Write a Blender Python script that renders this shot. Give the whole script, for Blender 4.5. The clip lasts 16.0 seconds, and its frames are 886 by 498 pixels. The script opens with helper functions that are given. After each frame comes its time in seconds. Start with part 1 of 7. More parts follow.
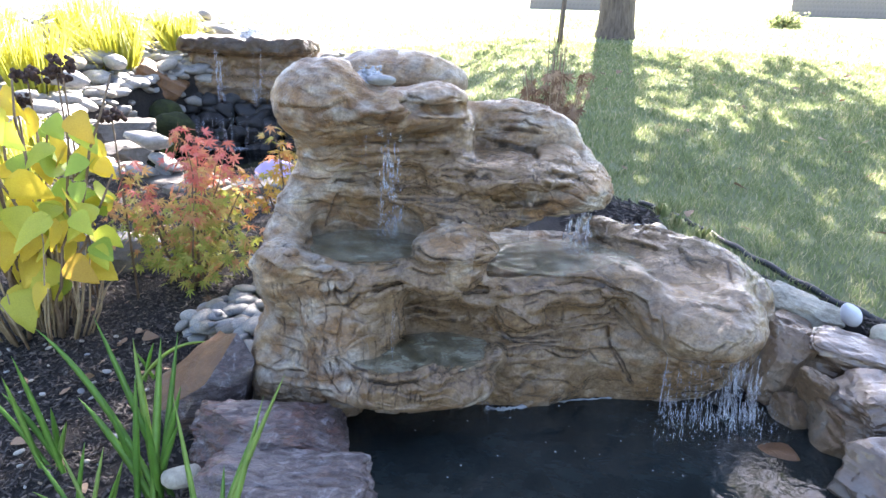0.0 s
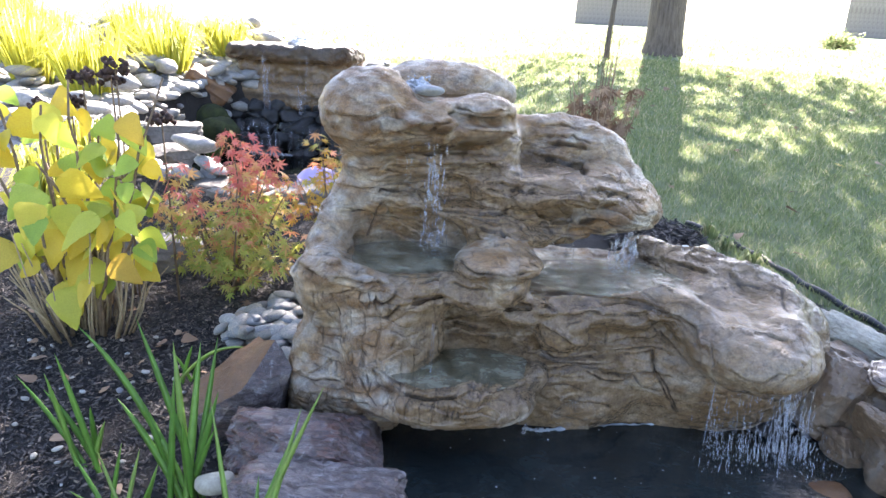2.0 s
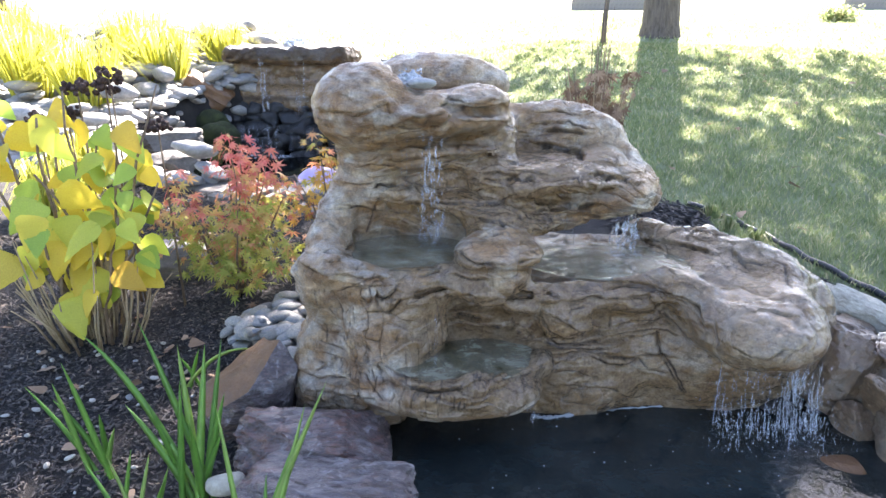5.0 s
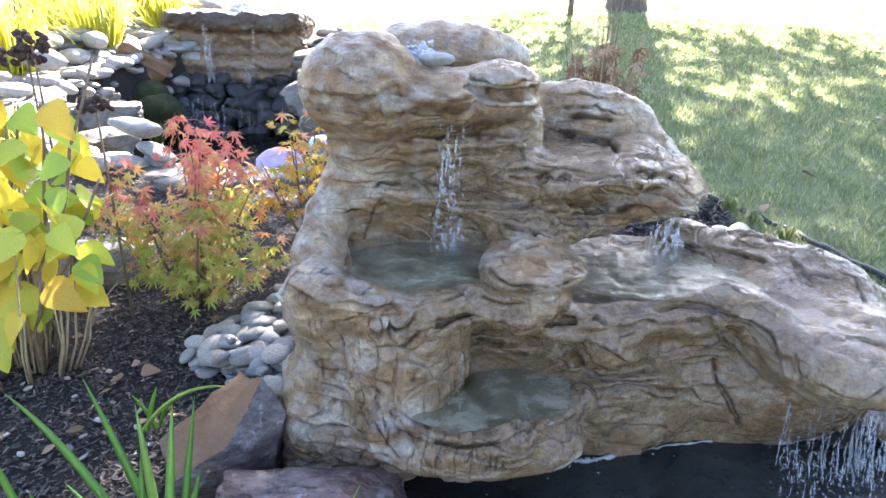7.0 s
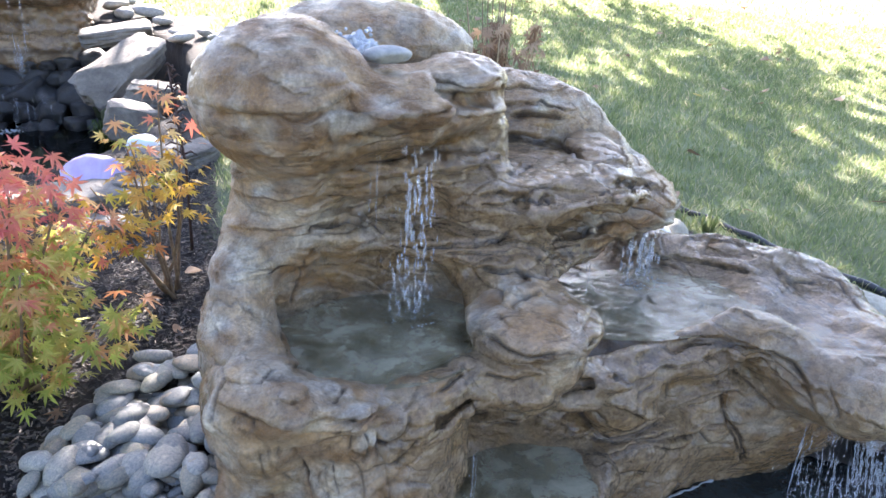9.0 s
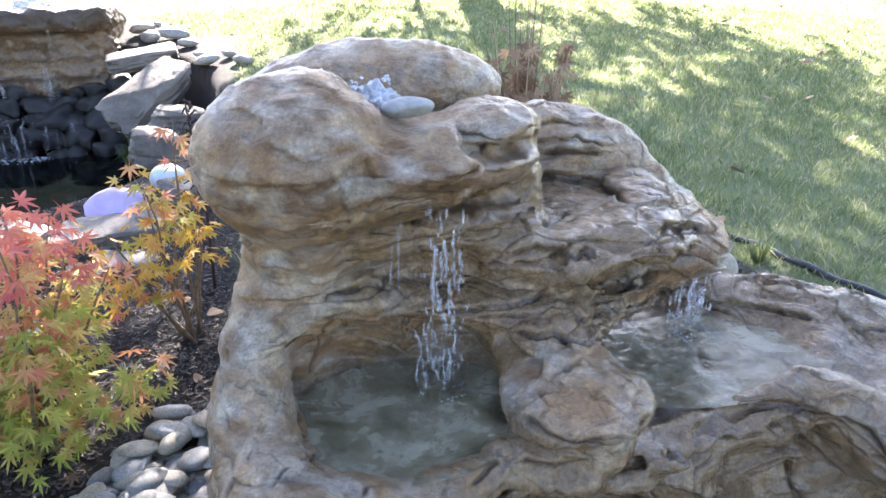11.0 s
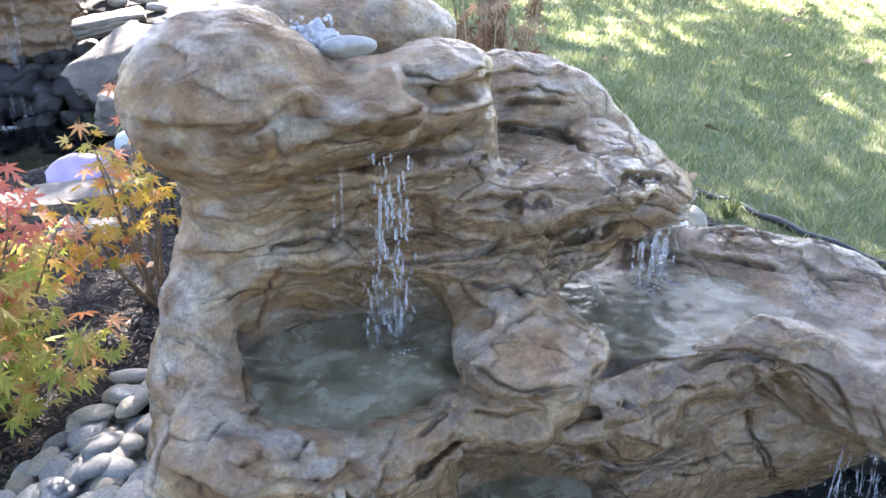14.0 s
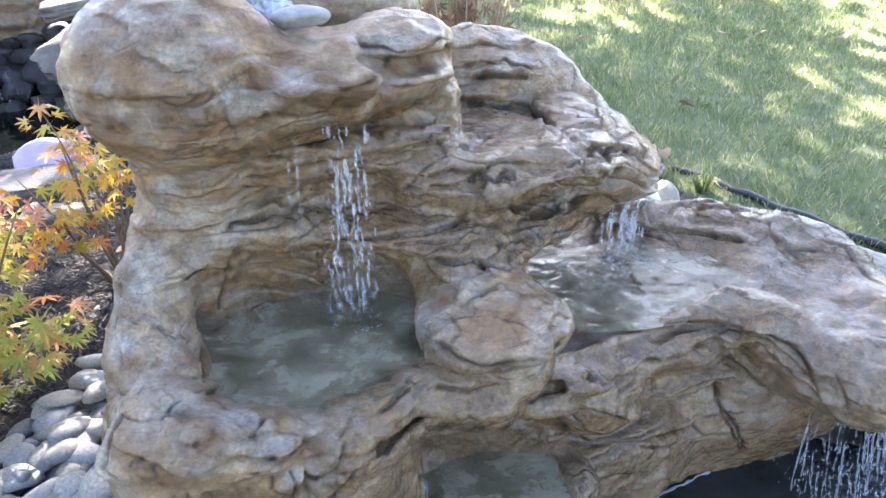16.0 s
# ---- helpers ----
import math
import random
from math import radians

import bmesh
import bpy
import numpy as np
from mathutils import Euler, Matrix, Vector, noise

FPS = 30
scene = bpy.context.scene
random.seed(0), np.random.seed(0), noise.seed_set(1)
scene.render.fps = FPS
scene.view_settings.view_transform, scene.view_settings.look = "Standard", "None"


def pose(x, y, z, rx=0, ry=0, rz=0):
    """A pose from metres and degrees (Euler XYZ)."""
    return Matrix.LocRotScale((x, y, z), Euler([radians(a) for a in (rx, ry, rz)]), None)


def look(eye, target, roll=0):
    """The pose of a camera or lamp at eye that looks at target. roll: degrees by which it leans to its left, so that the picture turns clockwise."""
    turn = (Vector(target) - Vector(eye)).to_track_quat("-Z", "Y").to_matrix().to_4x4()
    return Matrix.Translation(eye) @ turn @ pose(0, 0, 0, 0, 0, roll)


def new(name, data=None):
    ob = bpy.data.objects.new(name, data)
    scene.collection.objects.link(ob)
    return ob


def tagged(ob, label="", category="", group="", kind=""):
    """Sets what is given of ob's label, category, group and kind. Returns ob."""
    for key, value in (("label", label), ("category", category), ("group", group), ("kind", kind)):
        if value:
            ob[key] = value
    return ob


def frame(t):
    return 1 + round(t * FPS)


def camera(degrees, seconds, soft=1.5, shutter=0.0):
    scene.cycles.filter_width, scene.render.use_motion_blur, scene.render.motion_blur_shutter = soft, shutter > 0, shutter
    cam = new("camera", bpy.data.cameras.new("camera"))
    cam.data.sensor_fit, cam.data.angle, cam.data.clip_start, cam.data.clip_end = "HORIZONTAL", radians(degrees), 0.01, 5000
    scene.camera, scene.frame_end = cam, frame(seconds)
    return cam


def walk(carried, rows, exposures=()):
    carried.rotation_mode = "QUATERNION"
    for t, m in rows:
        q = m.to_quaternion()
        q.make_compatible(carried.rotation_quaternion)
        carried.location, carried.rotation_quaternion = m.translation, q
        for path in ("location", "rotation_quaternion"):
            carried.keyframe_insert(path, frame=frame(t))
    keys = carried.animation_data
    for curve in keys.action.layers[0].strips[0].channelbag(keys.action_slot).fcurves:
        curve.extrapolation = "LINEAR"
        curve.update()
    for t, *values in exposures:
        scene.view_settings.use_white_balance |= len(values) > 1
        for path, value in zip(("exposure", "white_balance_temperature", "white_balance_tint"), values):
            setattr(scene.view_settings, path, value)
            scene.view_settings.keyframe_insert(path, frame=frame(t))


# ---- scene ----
cam = camera(65.8, 16.0)
PATH = [
    (0, (0.055, 0.016, 1.121), (0.05, 1.916, 0.498), 1.7),
    (0.5, (0.03, 0.016, 1.119), (-0.072, 1.92, 0.513), 1.7),
    (1, (0.034, 0.032, 1.124), (-0.113, 1.935, 0.527), 1.9),
    (1.5, (0.038, 0.039, 1.127), (-0.096, 1.944, 0.532), 2.7),
    (2, (0.032, 0.048, 1.117), (-0.076, 1.954, 0.521), 3.0),
    (2.5, (0.035, 0.052, 1.12), (-0.071, 1.958, 0.523), 2.4),
    (3, (0.042, 0.055, 1.114), (-0.072, 1.958, 0.51), 2.2),
    (5.5, (0.056, 0.047, 1.109), (-0.094, 1.944, 0.493), -0.8),
    (6, (0.009, 0.114, 1.095), (-0.175, 2.0, 0.454), -0.9),
    (6.5, (-0.081, 0.25, 1.083), (-0.24, 2.119, 0.388), -0.1),
    (7, (-0.142, 0.402, 1.093), (-0.108, 2.281, 0.408), 1.3),
    (7.5, (-0.241, 0.57, 1.081), (-0.146, 2.453, 0.413), 1.3),
    (8, (-0.35, 0.7, 1.088), (-0.189, 2.579, 0.42), 1.1),
    (8.5, (-0.397, 0.807, 1.104), (0.036, 2.638, 0.426), 1.8),
    (9, (-0.395, 0.865, 1.093), (0.177, 2.63, 0.346), 1.9),
    (9.5, (-0.371, 0.922, 1.105), (0.239, 2.661, 0.328), 1.4),
    (10, (-0.359, 0.972, 1.124), (0.23, 2.722, 0.356), 0.6),
    (12.5, (-0.311, 1.01, 1.151), (0.05, 2.845, 0.442), 0.2),
    (13, (-0.284, 1.018, 1.138), (0.208, 2.817, 0.416), 0.7),
    (13.5, (-0.278, 1.011, 1.126), (0.283, 2.778, 0.376), 0.2),
    (14, (-0.291, 1.001, 1.098), (0.221, 2.753, 0.283), -0.7),
    (14.5, (-0.3, 1.002, 1.09), (0.111, 2.76, 0.231), -0.9),
    (15, (-0.313, 0.998, 1.077), (0.038, 2.752, 0.184), -0.6),
    (15.5, (-0.281, 1.002, 1.083), (0.123, 2.755, 0.209), -0.5),
    (16, (-0.253, 0.997, 1.079), (0.291, 2.72, 0.22), -1.1),
]
walk(cam, [(t, look(eye, target, roll)) for t, eye, target, roll in PATH], [(0.0, 3.5, 6500, 20), (3.0, 3.46, 6500, 20), (6.0, 3.52, 6500, 20), (7.2, 3.74, 6500, 20), (8.0, 3.68, 6500, 20), (9.0, 3.58, 6500, 20), (10.0, 3.62, 6550, 20), (12.5, 3.4, 6500, 20), (13.5, 3.56, 6550, 20), (16.0, 3.9, 6550, 20)])

# ---- light ----
SUN_AZ, SUN_EL = radians(13), radians(38)      # azimuth from +y towards +x
sun_way = Vector((math.sin(SUN_AZ) * math.cos(SUN_EL), math.cos(SUN_AZ) * math.cos(SUN_EL), math.sin(SUN_EL)))
world = bpy.data.worlds.new("sky")
scene.world = world
world.use_nodes = True
wn = world.node_tree.nodes
sky = wn.new("ShaderNodeTexSky")
sky.sky_type, sky.sun_disc = "NISHITA", False
sky.sun_elevation, sky.sun_rotation = SUN_EL, SUN_AZ
world.node_tree.links.new(sky.outputs[0], wn["Background"].inputs[0])
wn["Background"].inputs[1].default_value = 0.066
sun_data = bpy.data.lights.new("sun", "SUN")
sun_data.energy, sun_data.angle, sun_data.color = 5.0, radians(0.5), (1.0, 0.95, 0.86)
sun = new("sun", sun_data)
sun.matrix_world = look((0, 0, 20), (-sun_way.x, -sun_way.y, 20 - sun_way.z))


# ---- materials ----
def material(name, rough=0.8, metal=0.0):
    m = bpy.data.materials.new(name)
    m.use_nodes = True
    b = m.node_tree.nodes["Principled BSDF"]
    b.inputs["Roughness"].default_value, b.inputs["Metallic"].default_value = rough, metal
    return m, m.node_tree.nodes, m.node_tree.links, b


def ramp_of(nodes, links, source, stops):
    r = nodes.new("ShaderNodeValToRGB")
    while len(r.color_ramp.elements) < len(stops):
        r.color_ramp.elements.new(0.5)
    for e, (p, c) in zip(r.color_ramp.elements, stops):
        e.position, e.color = p, (*c, 1)
    links.new(source, r.inputs[0])
    return r.outputs[0]


def noise_of(nodes, links, scale, detail=6, rough=0.55, vector=None, distort=0.0):
    n = nodes.new("ShaderNodeTexNoise")
    n.inputs["Scale"].default_value, n.inputs["Detail"].default_value = scale, detail
    n.inputs["Roughness"].default_value, n.inputs["Distortion"].default_value = rough, distort
    if vector is not None:
        links.new(vector, n.inputs["Vector"])
    return n.outputs[0]


def mix_of(nodes, links, kind, fac, a, b):
    n = nodes.new("ShaderNodeMix")
    n.data_type, n.blend_type, n.clamp_result = "RGBA", kind, True
    for k, v in ((0, fac), (6, a), (7, b)):
        if isinstance(v, (int, float)):
            n.inputs[k].default_value = v
        elif isinstance(v, tuple):
            n.inputs[k].default_value = (*v, 1)
        else:
            links.new(v, n.inputs[k])
    return n.outputs[2]


def coords(nodes, links, kind="Object", scale=(1, 1, 1)):
    c = nodes.new("ShaderNodeTexCoord")
    mp = nodes.new("ShaderNodeMapping")
    mp.inputs["Scale"].default_value = scale
    links.new(c.outputs[kind], mp.inputs[0])
    return mp.outputs[0]


def bump_of(nodes, links, bsdf, height, strength, dist, previous=None):
    b = nodes.new("ShaderNodeBump")
    b.inputs["Strength"].default_value, b.inputs["Distance"].default_value = strength, dist
    links.new(height, b.inputs["Height"])
    if previous is not None:
        links.new(previous, b.inputs["Normal"])
    links.new(b.outputs[0], bsdf.inputs["Normal"])
    return b.outputs[0]


def stone_material(name, stops, scale=6, rough=0.75, bump=0.5, random_tint=0.0, strata=0.0, coord="Object", island=False, wet=0.0):
    m, n, l, b = material(name, rough)
    b.inputs["Coat Weight"].default_value, b.inputs["Coat Roughness"].default_value = wet, 0.1
    v = coords(n, l, coord)
    big = noise_of(n, l, scale, 5, 0.6, v, 0.6)
    col = ramp_of(n, l, big, stops)
    fine = noise_of(n, l, scale * 9, 8, 0.7, v)
    col = mix_of(n, l, "OVERLAY", 0.55, col, ramp_of(n, l, fine, [(0.25, (0.22, 0.22, 0.22)), (0.75, (0.75, 0.75, 0.75))]))
    if random_tint:
        info = n.new("ShaderNodeNewGeometry" if island else "ShaderNodeObjectInfo")
        col = mix_of(n, l, "MULTIPLY", random_tint, col, ramp_of(n, l, info.outputs["Random Per Island" if island else "Random"], [(0.0, (0.42, 0.45, 0.5)), (0.3, (0.85, 0.78, 0.64)), (0.55, (0.6, 0.64, 0.7)), (0.8, (1, 0.98, 0.95)), (1.0, (0.8, 0.66, 0.5))]))
    l.new(col, b.inputs["Base Color"])
    p = bump_of(n, l, b, fine, bump, 0.006)
    mid = noise_of(n, l, scale * 2.6, 7, 0.7, coords(n, l, coord, (1, 1, 2.5)), 0.8)
    p = bump_of(n, l, b, mid, bump * 0.8, 0.02, p)
    if strata:
        w = n.new("ShaderNodeTexWave")
        w.wave_type, w.bands_direction = "BANDS", "Z"
        w.inputs["Scale"].default_value, w.inputs["Distortion"].default_value, w.inputs["Detail"].default_value = 9, 7, 4
        l.new(v, w.inputs["Vector"])
        bump_of(n, l, b, w.outputs[1], strata, 0.008, p)
    return m


def slate_material(name="plum_slate", rusty=0.0):
    """Plum grey slate, rust-stained in places, with thin dark splits and pale scuffs."""
    m, n, l, b = material(name, 0.33)
    b.inputs["Coat Weight"].default_value, b.inputs["Coat Roughness"].default_value = 0.35, 0.15
    v = coords(n, l)
    col = ramp_of(n, l, noise_of(n, l, 6, 6, 0.65, v, 0.8), [(0.3, (0.085, 0.06, 0.055)), (0.5, (0.165, 0.13, 0.122)), (0.7, (0.25, 0.215, 0.21))])
    col = mix_of(n, l, "MIX", ramp_of(n, l, noise_of(n, l, 4, 5, 0.6, v, 1.0), [(0.50 - rusty, (0, 0, 0)), (0.64 - rusty, (0.85, 0.85, 0.85))]), col, (0.15, 0.062, 0.04))
    c = n.new("ShaderNodeTexCoord")
    turn = n.new("ShaderNodeMapping")
    turn.inputs["Rotation"].default_value, turn.inputs["Scale"].default_value = (0.15, 0.1, 0.35), (7, 24, 46)
    l.new(c.outputs["Object"], turn.inputs[0])
    split = noise_of(n, l, 1.0, 7, 0.7, turn.outputs[0], 0.25)
    mark = ramp_of(n, l, split, [(0.42, (0, 0, 0)), (0.46, (0.85, 0.85, 0.85)), (0.50, (0.85, 0.85, 0.85)), (0.53, (0, 0, 0))])
    col = mix_of(n, l, "MIX", mark, col, (0.06, 0.045, 0.045))
    scuff = noise_of(n, l, 26, 7, 0.75, v, 0.5)
    col = mix_of(n, l, "MIX", ramp_of(n, l, scuff, [(0.55, (0, 0, 0)), (0.63, (0.7, 0.7, 0.7))]), col, (0.36, 0.33, 0.335))
    l.new(col, b.inputs["Base Color"])
    p = bump_of(n, l, b, split, 0.9, 0.02)
    chisel = n.new("ShaderNodeTexVoronoi")
    chisel.inputs["Scale"].default_value, chisel.inputs["Detail"].default_value = 17, 2
    squash = n.new("ShaderNodeMapping")
    squash.inputs["Rotation"].default_value, squash.inputs["Scale"].default_value = (0, 0, 0.5), (1, 2.2, 1.5)
    l.new(c.outputs["Object"], squash.inputs[0])
    l.new(squash.outputs[0], chisel.inputs["Vector"])
    p = bump_of(n, l, b, chisel.outputs[0], 0.7, 0.02, p)
    bump_of(n, l, b, scuff, 0.8, 0.010, p)
    return m


def leaf_material(name, stops, through_light=0.5, rough=0.55, random_source="Random"):
    m, n, l, b = material(name, rough)
    info = n.new("ShaderNodeObjectInfo")
    geo = n.new("ShaderNodeNewGeometry")
    add = n.new("ShaderNodeMath")
    add.operation = "FRACT"
    s = n.new("ShaderNodeMath")
    s.operation = "ADD"
    l.new(info.outputs["Random"], s.inputs[0])
    l.new(geo.outputs["Random Per Island"], s.inputs[1])
    l.new(s.outputs[0], add.inputs[0])
    v = coords(n, l)
    col = ramp_of(n, l, add.outputs[0], stops)
    mottle = noise_of(n, l, 30, 4, 0.6, v)
    col = mix_of(n, l, "OVERLAY", 0.35, col, ramp_of(n, l, mottle, [(0.3, (0.3, 0.3, 0.25)), (0.7, (0.65, 0.65, 0.55))]))
    l.new(col, b.inputs["Base Color"])
    t = n.new("ShaderNodeBsdfTranslucent")
    l.new(col, t.inputs[0])
    mixer = n.new("ShaderNodeMixShader")
    mixer.inputs[0].default_value = through_light
    l.new(b.outputs[0], mixer.inputs[1])
    l.new(t.outputs[0], mixer.inputs[2])
    l.new(mixer.outputs[0], n["Material Output"].inputs[0])
    return m


def cast_rock_material(name, tint):
    m, n, l, b = material(name, 0.6)
    v = coords(n, l)

    def value(key):
        at = n.new("ShaderNodeAttribute")
        at.attribute_name = key
        return at.outputs["Fac"]

    big = noise_of(n, l, 5.0, 7, 0.65, v, 0.9)
    col = ramp_of(n, l, big, [(0.28, (0.17, 0.12, 0.076)), (0.40, (0.29, 0.225, 0.155)), (0.49, (0.33, 0.315, 0.30)), (0.57, (0.28, 0.275, 0.28)), (0.66, (0.37, 0.30, 0.215)), (0.82, (0.43, 0.385, 0.32))])
    # Hollows browned as paint and painted shade, high spots paled, following the relief.
    col = mix_of(n, l, "MIX", ramp_of(n, l, value("wash_shade"), [(0.44, (0, 0, 0)), (0.80, (0.95, 0.95, 0.95))]), col, (0.14, 0.082, 0.04))
    col = mix_of(n, l, "MIX", ramp_of(n, l, value("wash_shade"), [(0.14, (0.7, 0.7, 0.7)), (0.42, (0, 0, 0))]), col, (0.42, 0.40, 0.345))
    rust = noise_of(n, l, 4.0, 6, 0.68, coords(n, l, "Object", (1, 1, 2.4)), 1.2)
    col = mix_of(n, l, "MIX", ramp_of(n, l, rust, [(0.45, (0, 0, 0)), (0.61, (0.65, 0.65, 0.65))]), col, (0.26, 0.165, 0.08))
    streak = noise_of(n, l, 7, 7, 0.72, coords(n, l, "Object", (2, 2, 0.9)), 0.6)
    col = mix_of(n, l, "MIX", ramp_of(n, l, streak, [(0.54, (0, 0, 0)), (0.72, (0.45, 0.45, 0.45))]), col, (0.12, 0.09, 0.065))
    col = mix_of(n, l, "MULTIPLY", 1.0, col, tint)
    damp = value("damp")
    col = mix_of(n, l, "MIX", ramp_of(n, l, damp, [(0.12, (0, 0, 0)), (0.8, (0.85, 0.85, 0.85))]), col, (0.190, 0.118, 0.055))
    # Dark veins and cracks, with shade painted into creases and undercuts.
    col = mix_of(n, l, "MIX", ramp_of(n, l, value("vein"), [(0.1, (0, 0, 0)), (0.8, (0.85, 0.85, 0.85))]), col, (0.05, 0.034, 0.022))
    warp = n.new("ShaderNodeVectorMath")
    warp.operation = "MULTIPLY_ADD"
    wob = n.new("ShaderNodeTexNoise")
    wob.inputs["Scale"].default_value, wob.inputs["Detail"].default_value = 9, 6
    l.new(v, wob.inputs["Vector"])
    l.new(wob.outputs[1], warp.inputs[0])
    warp.inputs[1].default_value = (0.16, 0.16, 0.16)
    l.new(coords(n, l, "Object", (0.8, 0.8, 1.7)), warp.inputs[2])
    web = n.new("ShaderNodeTexVoronoi")
    web.feature = "DISTANCE_TO_EDGE"
    web.inputs["Scale"].default_value = 8
    l.new(warp.outputs[0], web.inputs["Vector"])
    crack = ramp_of(n, l, web.outputs[0], [(0.0, (1, 1, 1)), (0.018, (0.75, 0.75, 0.75)), (0.05, (0, 0, 0))])
    crack = mix_of(n, l, "MULTIPLY", 1.0, crack, ramp_of(n, l, noise_of(n, l, 5, 4, 0.6, v, 0.5), [(0.50, (0, 0, 0)), (0.60, (1, 1, 1))]))
    col = mix_of(n, l, "MIX", mix_of(n, l, "MULTIPLY", 1.0, crack, (0.5, 0.5, 0.5)), col, (0.055, 0.036, 0.022))
    grit = noise_of(n, l, 190, 4, 0.7, v)
    col = mix_of(n, l, "OVERLAY", 0.28, col, ramp_of(n, l, grit, [(0.36, (0.12, 0.12, 0.12)), (0.5, (0.5, 0.5, 0.5)), (0.64, (0.82, 0.82, 0.82))]))
    fine = noise_of(n, l, 48, 9, 0.78, v)
    col = mix_of(n, l, "OVERLAY", 0.8, col, ramp_of(n, l, fine, [(0.32, (0.2, 0.2, 0.2)), (0.68, (0.8, 0.8, 0.8))]))
    l.new(col, b.inputs["Base Color"])
    wet = noise_of(n, l, 6, 4, 0.5, v)
    gloss = mix_of(n, l, "MIX", damp, ramp_of(n, l, wet, [(0.40, (0.31, 0.31, 0.31)), (0.62, (0.55, 0.55, 0.55))]), (0.19, 0.19, 0.19))
    l.new(gloss, b.inputs["Roughness"])
    l.new(ramp_of(n, l, damp, [(0.1, (0.12, 0.12, 0.12)), (0.7, (0.5, 0.5, 0.5))]), b.inputs["Coat Weight"])
    b.inputs["Coat Roughness"].default_value = 0.16
    p = bump_of(n, l, b, grit, 0.7, 0.004)
    p = bump_of(n, l, b, fine, 1.0, 0.010, p)
    mid = noise_of(n, l, 20, 7, 0.68, coords(n, l, "Object", (1, 1, 1.7)), 0.5)
    p = bump_of(n, l, b, mid, 0.7, 0.014, p)
    hollow = n.new("ShaderNodeMath")
    hollow.operation = "SUBTRACT"
    hollow.inputs[0].default_value = 1.0
    l.new(crack, hollow.inputs[1])
    bump_of(n, l, b, hollow.outputs[0], 0.8, 0.006, p)
    return m


def water_material(name, tint, rough=0.03, ripple=14.0, strength=0.25, murk=0.85, ior=1.33):
    m, n, l, b = material(name, rough)
    b.inputs["IOR"].default_value = ior
    v = coords(n, l)
    big = noise_of(n, l, 9, 6, 0.6, v)
    l.new(ramp_of(n, l, big, [(0.3, tuple(c * 0.45 for c in tint)), (0.7, tint)]), b.inputs["Base Color"])
    b.inputs["Transmission Weight"].default_value = 1.0 - murk
    h = noise_of(n, l, ripple, 3, 0.5, v, 0.4)
    at = n.new("ShaderNodeAttribute")
    at.attribute_name = "stir"
    rough_water = noise_of(n, l, ripple * 1.5, 4, 0.55, v, 0.8)
    more = n.new("ShaderNodeMath")
    more.operation = "MULTIPLY_ADD"
    l.new(rough_water, more.inputs[0])
    l.new(at.outputs["Fac"], more.inputs[1])
    l.new(h, more.inputs[2])
    bump_of(n, l, b, more.outputs[0], strength, 0.012)
    return m


def falling_water_material():
    m, n, l, b = material("falling_water", 0.08)
    b.inputs["IOR"].default_value = 1.33
    b.inputs["Base Color"].default_value = (0.92, 0.95, 1.0, 1)
    b.inputs["Transmission Weight"].default_value = 0.86
    h = noise_of(n, l, 60, 3, 0.5, coords(n, l, "Object", (1, 1, 0.25)))
    bump_of(n, l, b, h, 0.5, 0.01)
    return m


def ground_material():
    m, n, l, b = material("soil_and_turf", 0.95)
    v = coords(n, l)
    a = noise_of(n, l, 9, 8, 0.75, v)
    mulch = ramp_of(n, l, a, [(0.3, (0.008, 0.007, 0.007)), (0.6, (0.028, 0.023, 0.02)), (0.8, (0.07, 0.055, 0.045))])
    g = noise_of(n, l, 3, 8, 0.7, v)
    turf = ramp_of(n, l, g, [(0.3, (0.14, 0.17, 0.09)), (0.6, (0.24, 0.27, 0.14)), (0.8, (0.36, 0.33, 0.21))])
    at = n.new("ShaderNodeAttribute")
    at.attribute_name = "turf"
    l.new(mix_of(n, l, "MIX", at.outputs["Fac"], mulch, turf), b.inputs["Base Color"])
    f = noise_of(n, l, 70, 8, 0.8, v)
    bump_of(n, l, b, f, 0.9, 0.02)
    return m


def plain_material(name, dark, light, scale=20, rough=0.6, bump=0.2):
    m, n, l, b = material(name, rough)
    v = coords(n, l)
    a = noise_of(n, l, scale, 6, 0.65, v)
    l.new(ramp_of(n, l, a, [(0.3, dark), (0.7, light)]), b.inputs["Base Color"])
    bump_of(n, l, b, a, bump, 0.005)
    return m


def bark_material(name, dark, light):
    m, n, l, b = material(name, 0.9)
    v = coords(n, l, "Object", (9, 9, 1.3))
    a = noise_of(n, l, 4, 8, 0.7, v, 0.5)
    l.new(ramp_of(n, l, a, [(0.3, dark), (0.7, light)]), b.inputs["Base Color"])
    bump_of(n, l, b, a, 0.9, 0.03)
    return m


CAST = cast_rock_material("cast_rock", (1.33, 1.21, 1.02))
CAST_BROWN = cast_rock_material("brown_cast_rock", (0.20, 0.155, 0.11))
FLAG = slate_material()
REDFLAG = slate_material("rusty_plum_slate", 0.1)
BROWN = stone_material("ochre_slate", [(0.3, (0.09, 0.038, 0.014)), (0.5, (0.15, 0.072, 0.026)), (0.62, (0.12, 0.065, 0.034)), (0.78, (0.16, 0.12, 0.10))], 5, 0.5, 0.7, wet=0.08)
COBBLE = stone_material("river_cobble", [(0.3, (0.20, 0.215, 0.225)), (0.5, (0.34, 0.345, 0.335)), (0.62, (0.42, 0.40, 0.35)), (0.8, (0.62, 0.60, 0.56))], 9, 0.6, 0.25, 0.95)
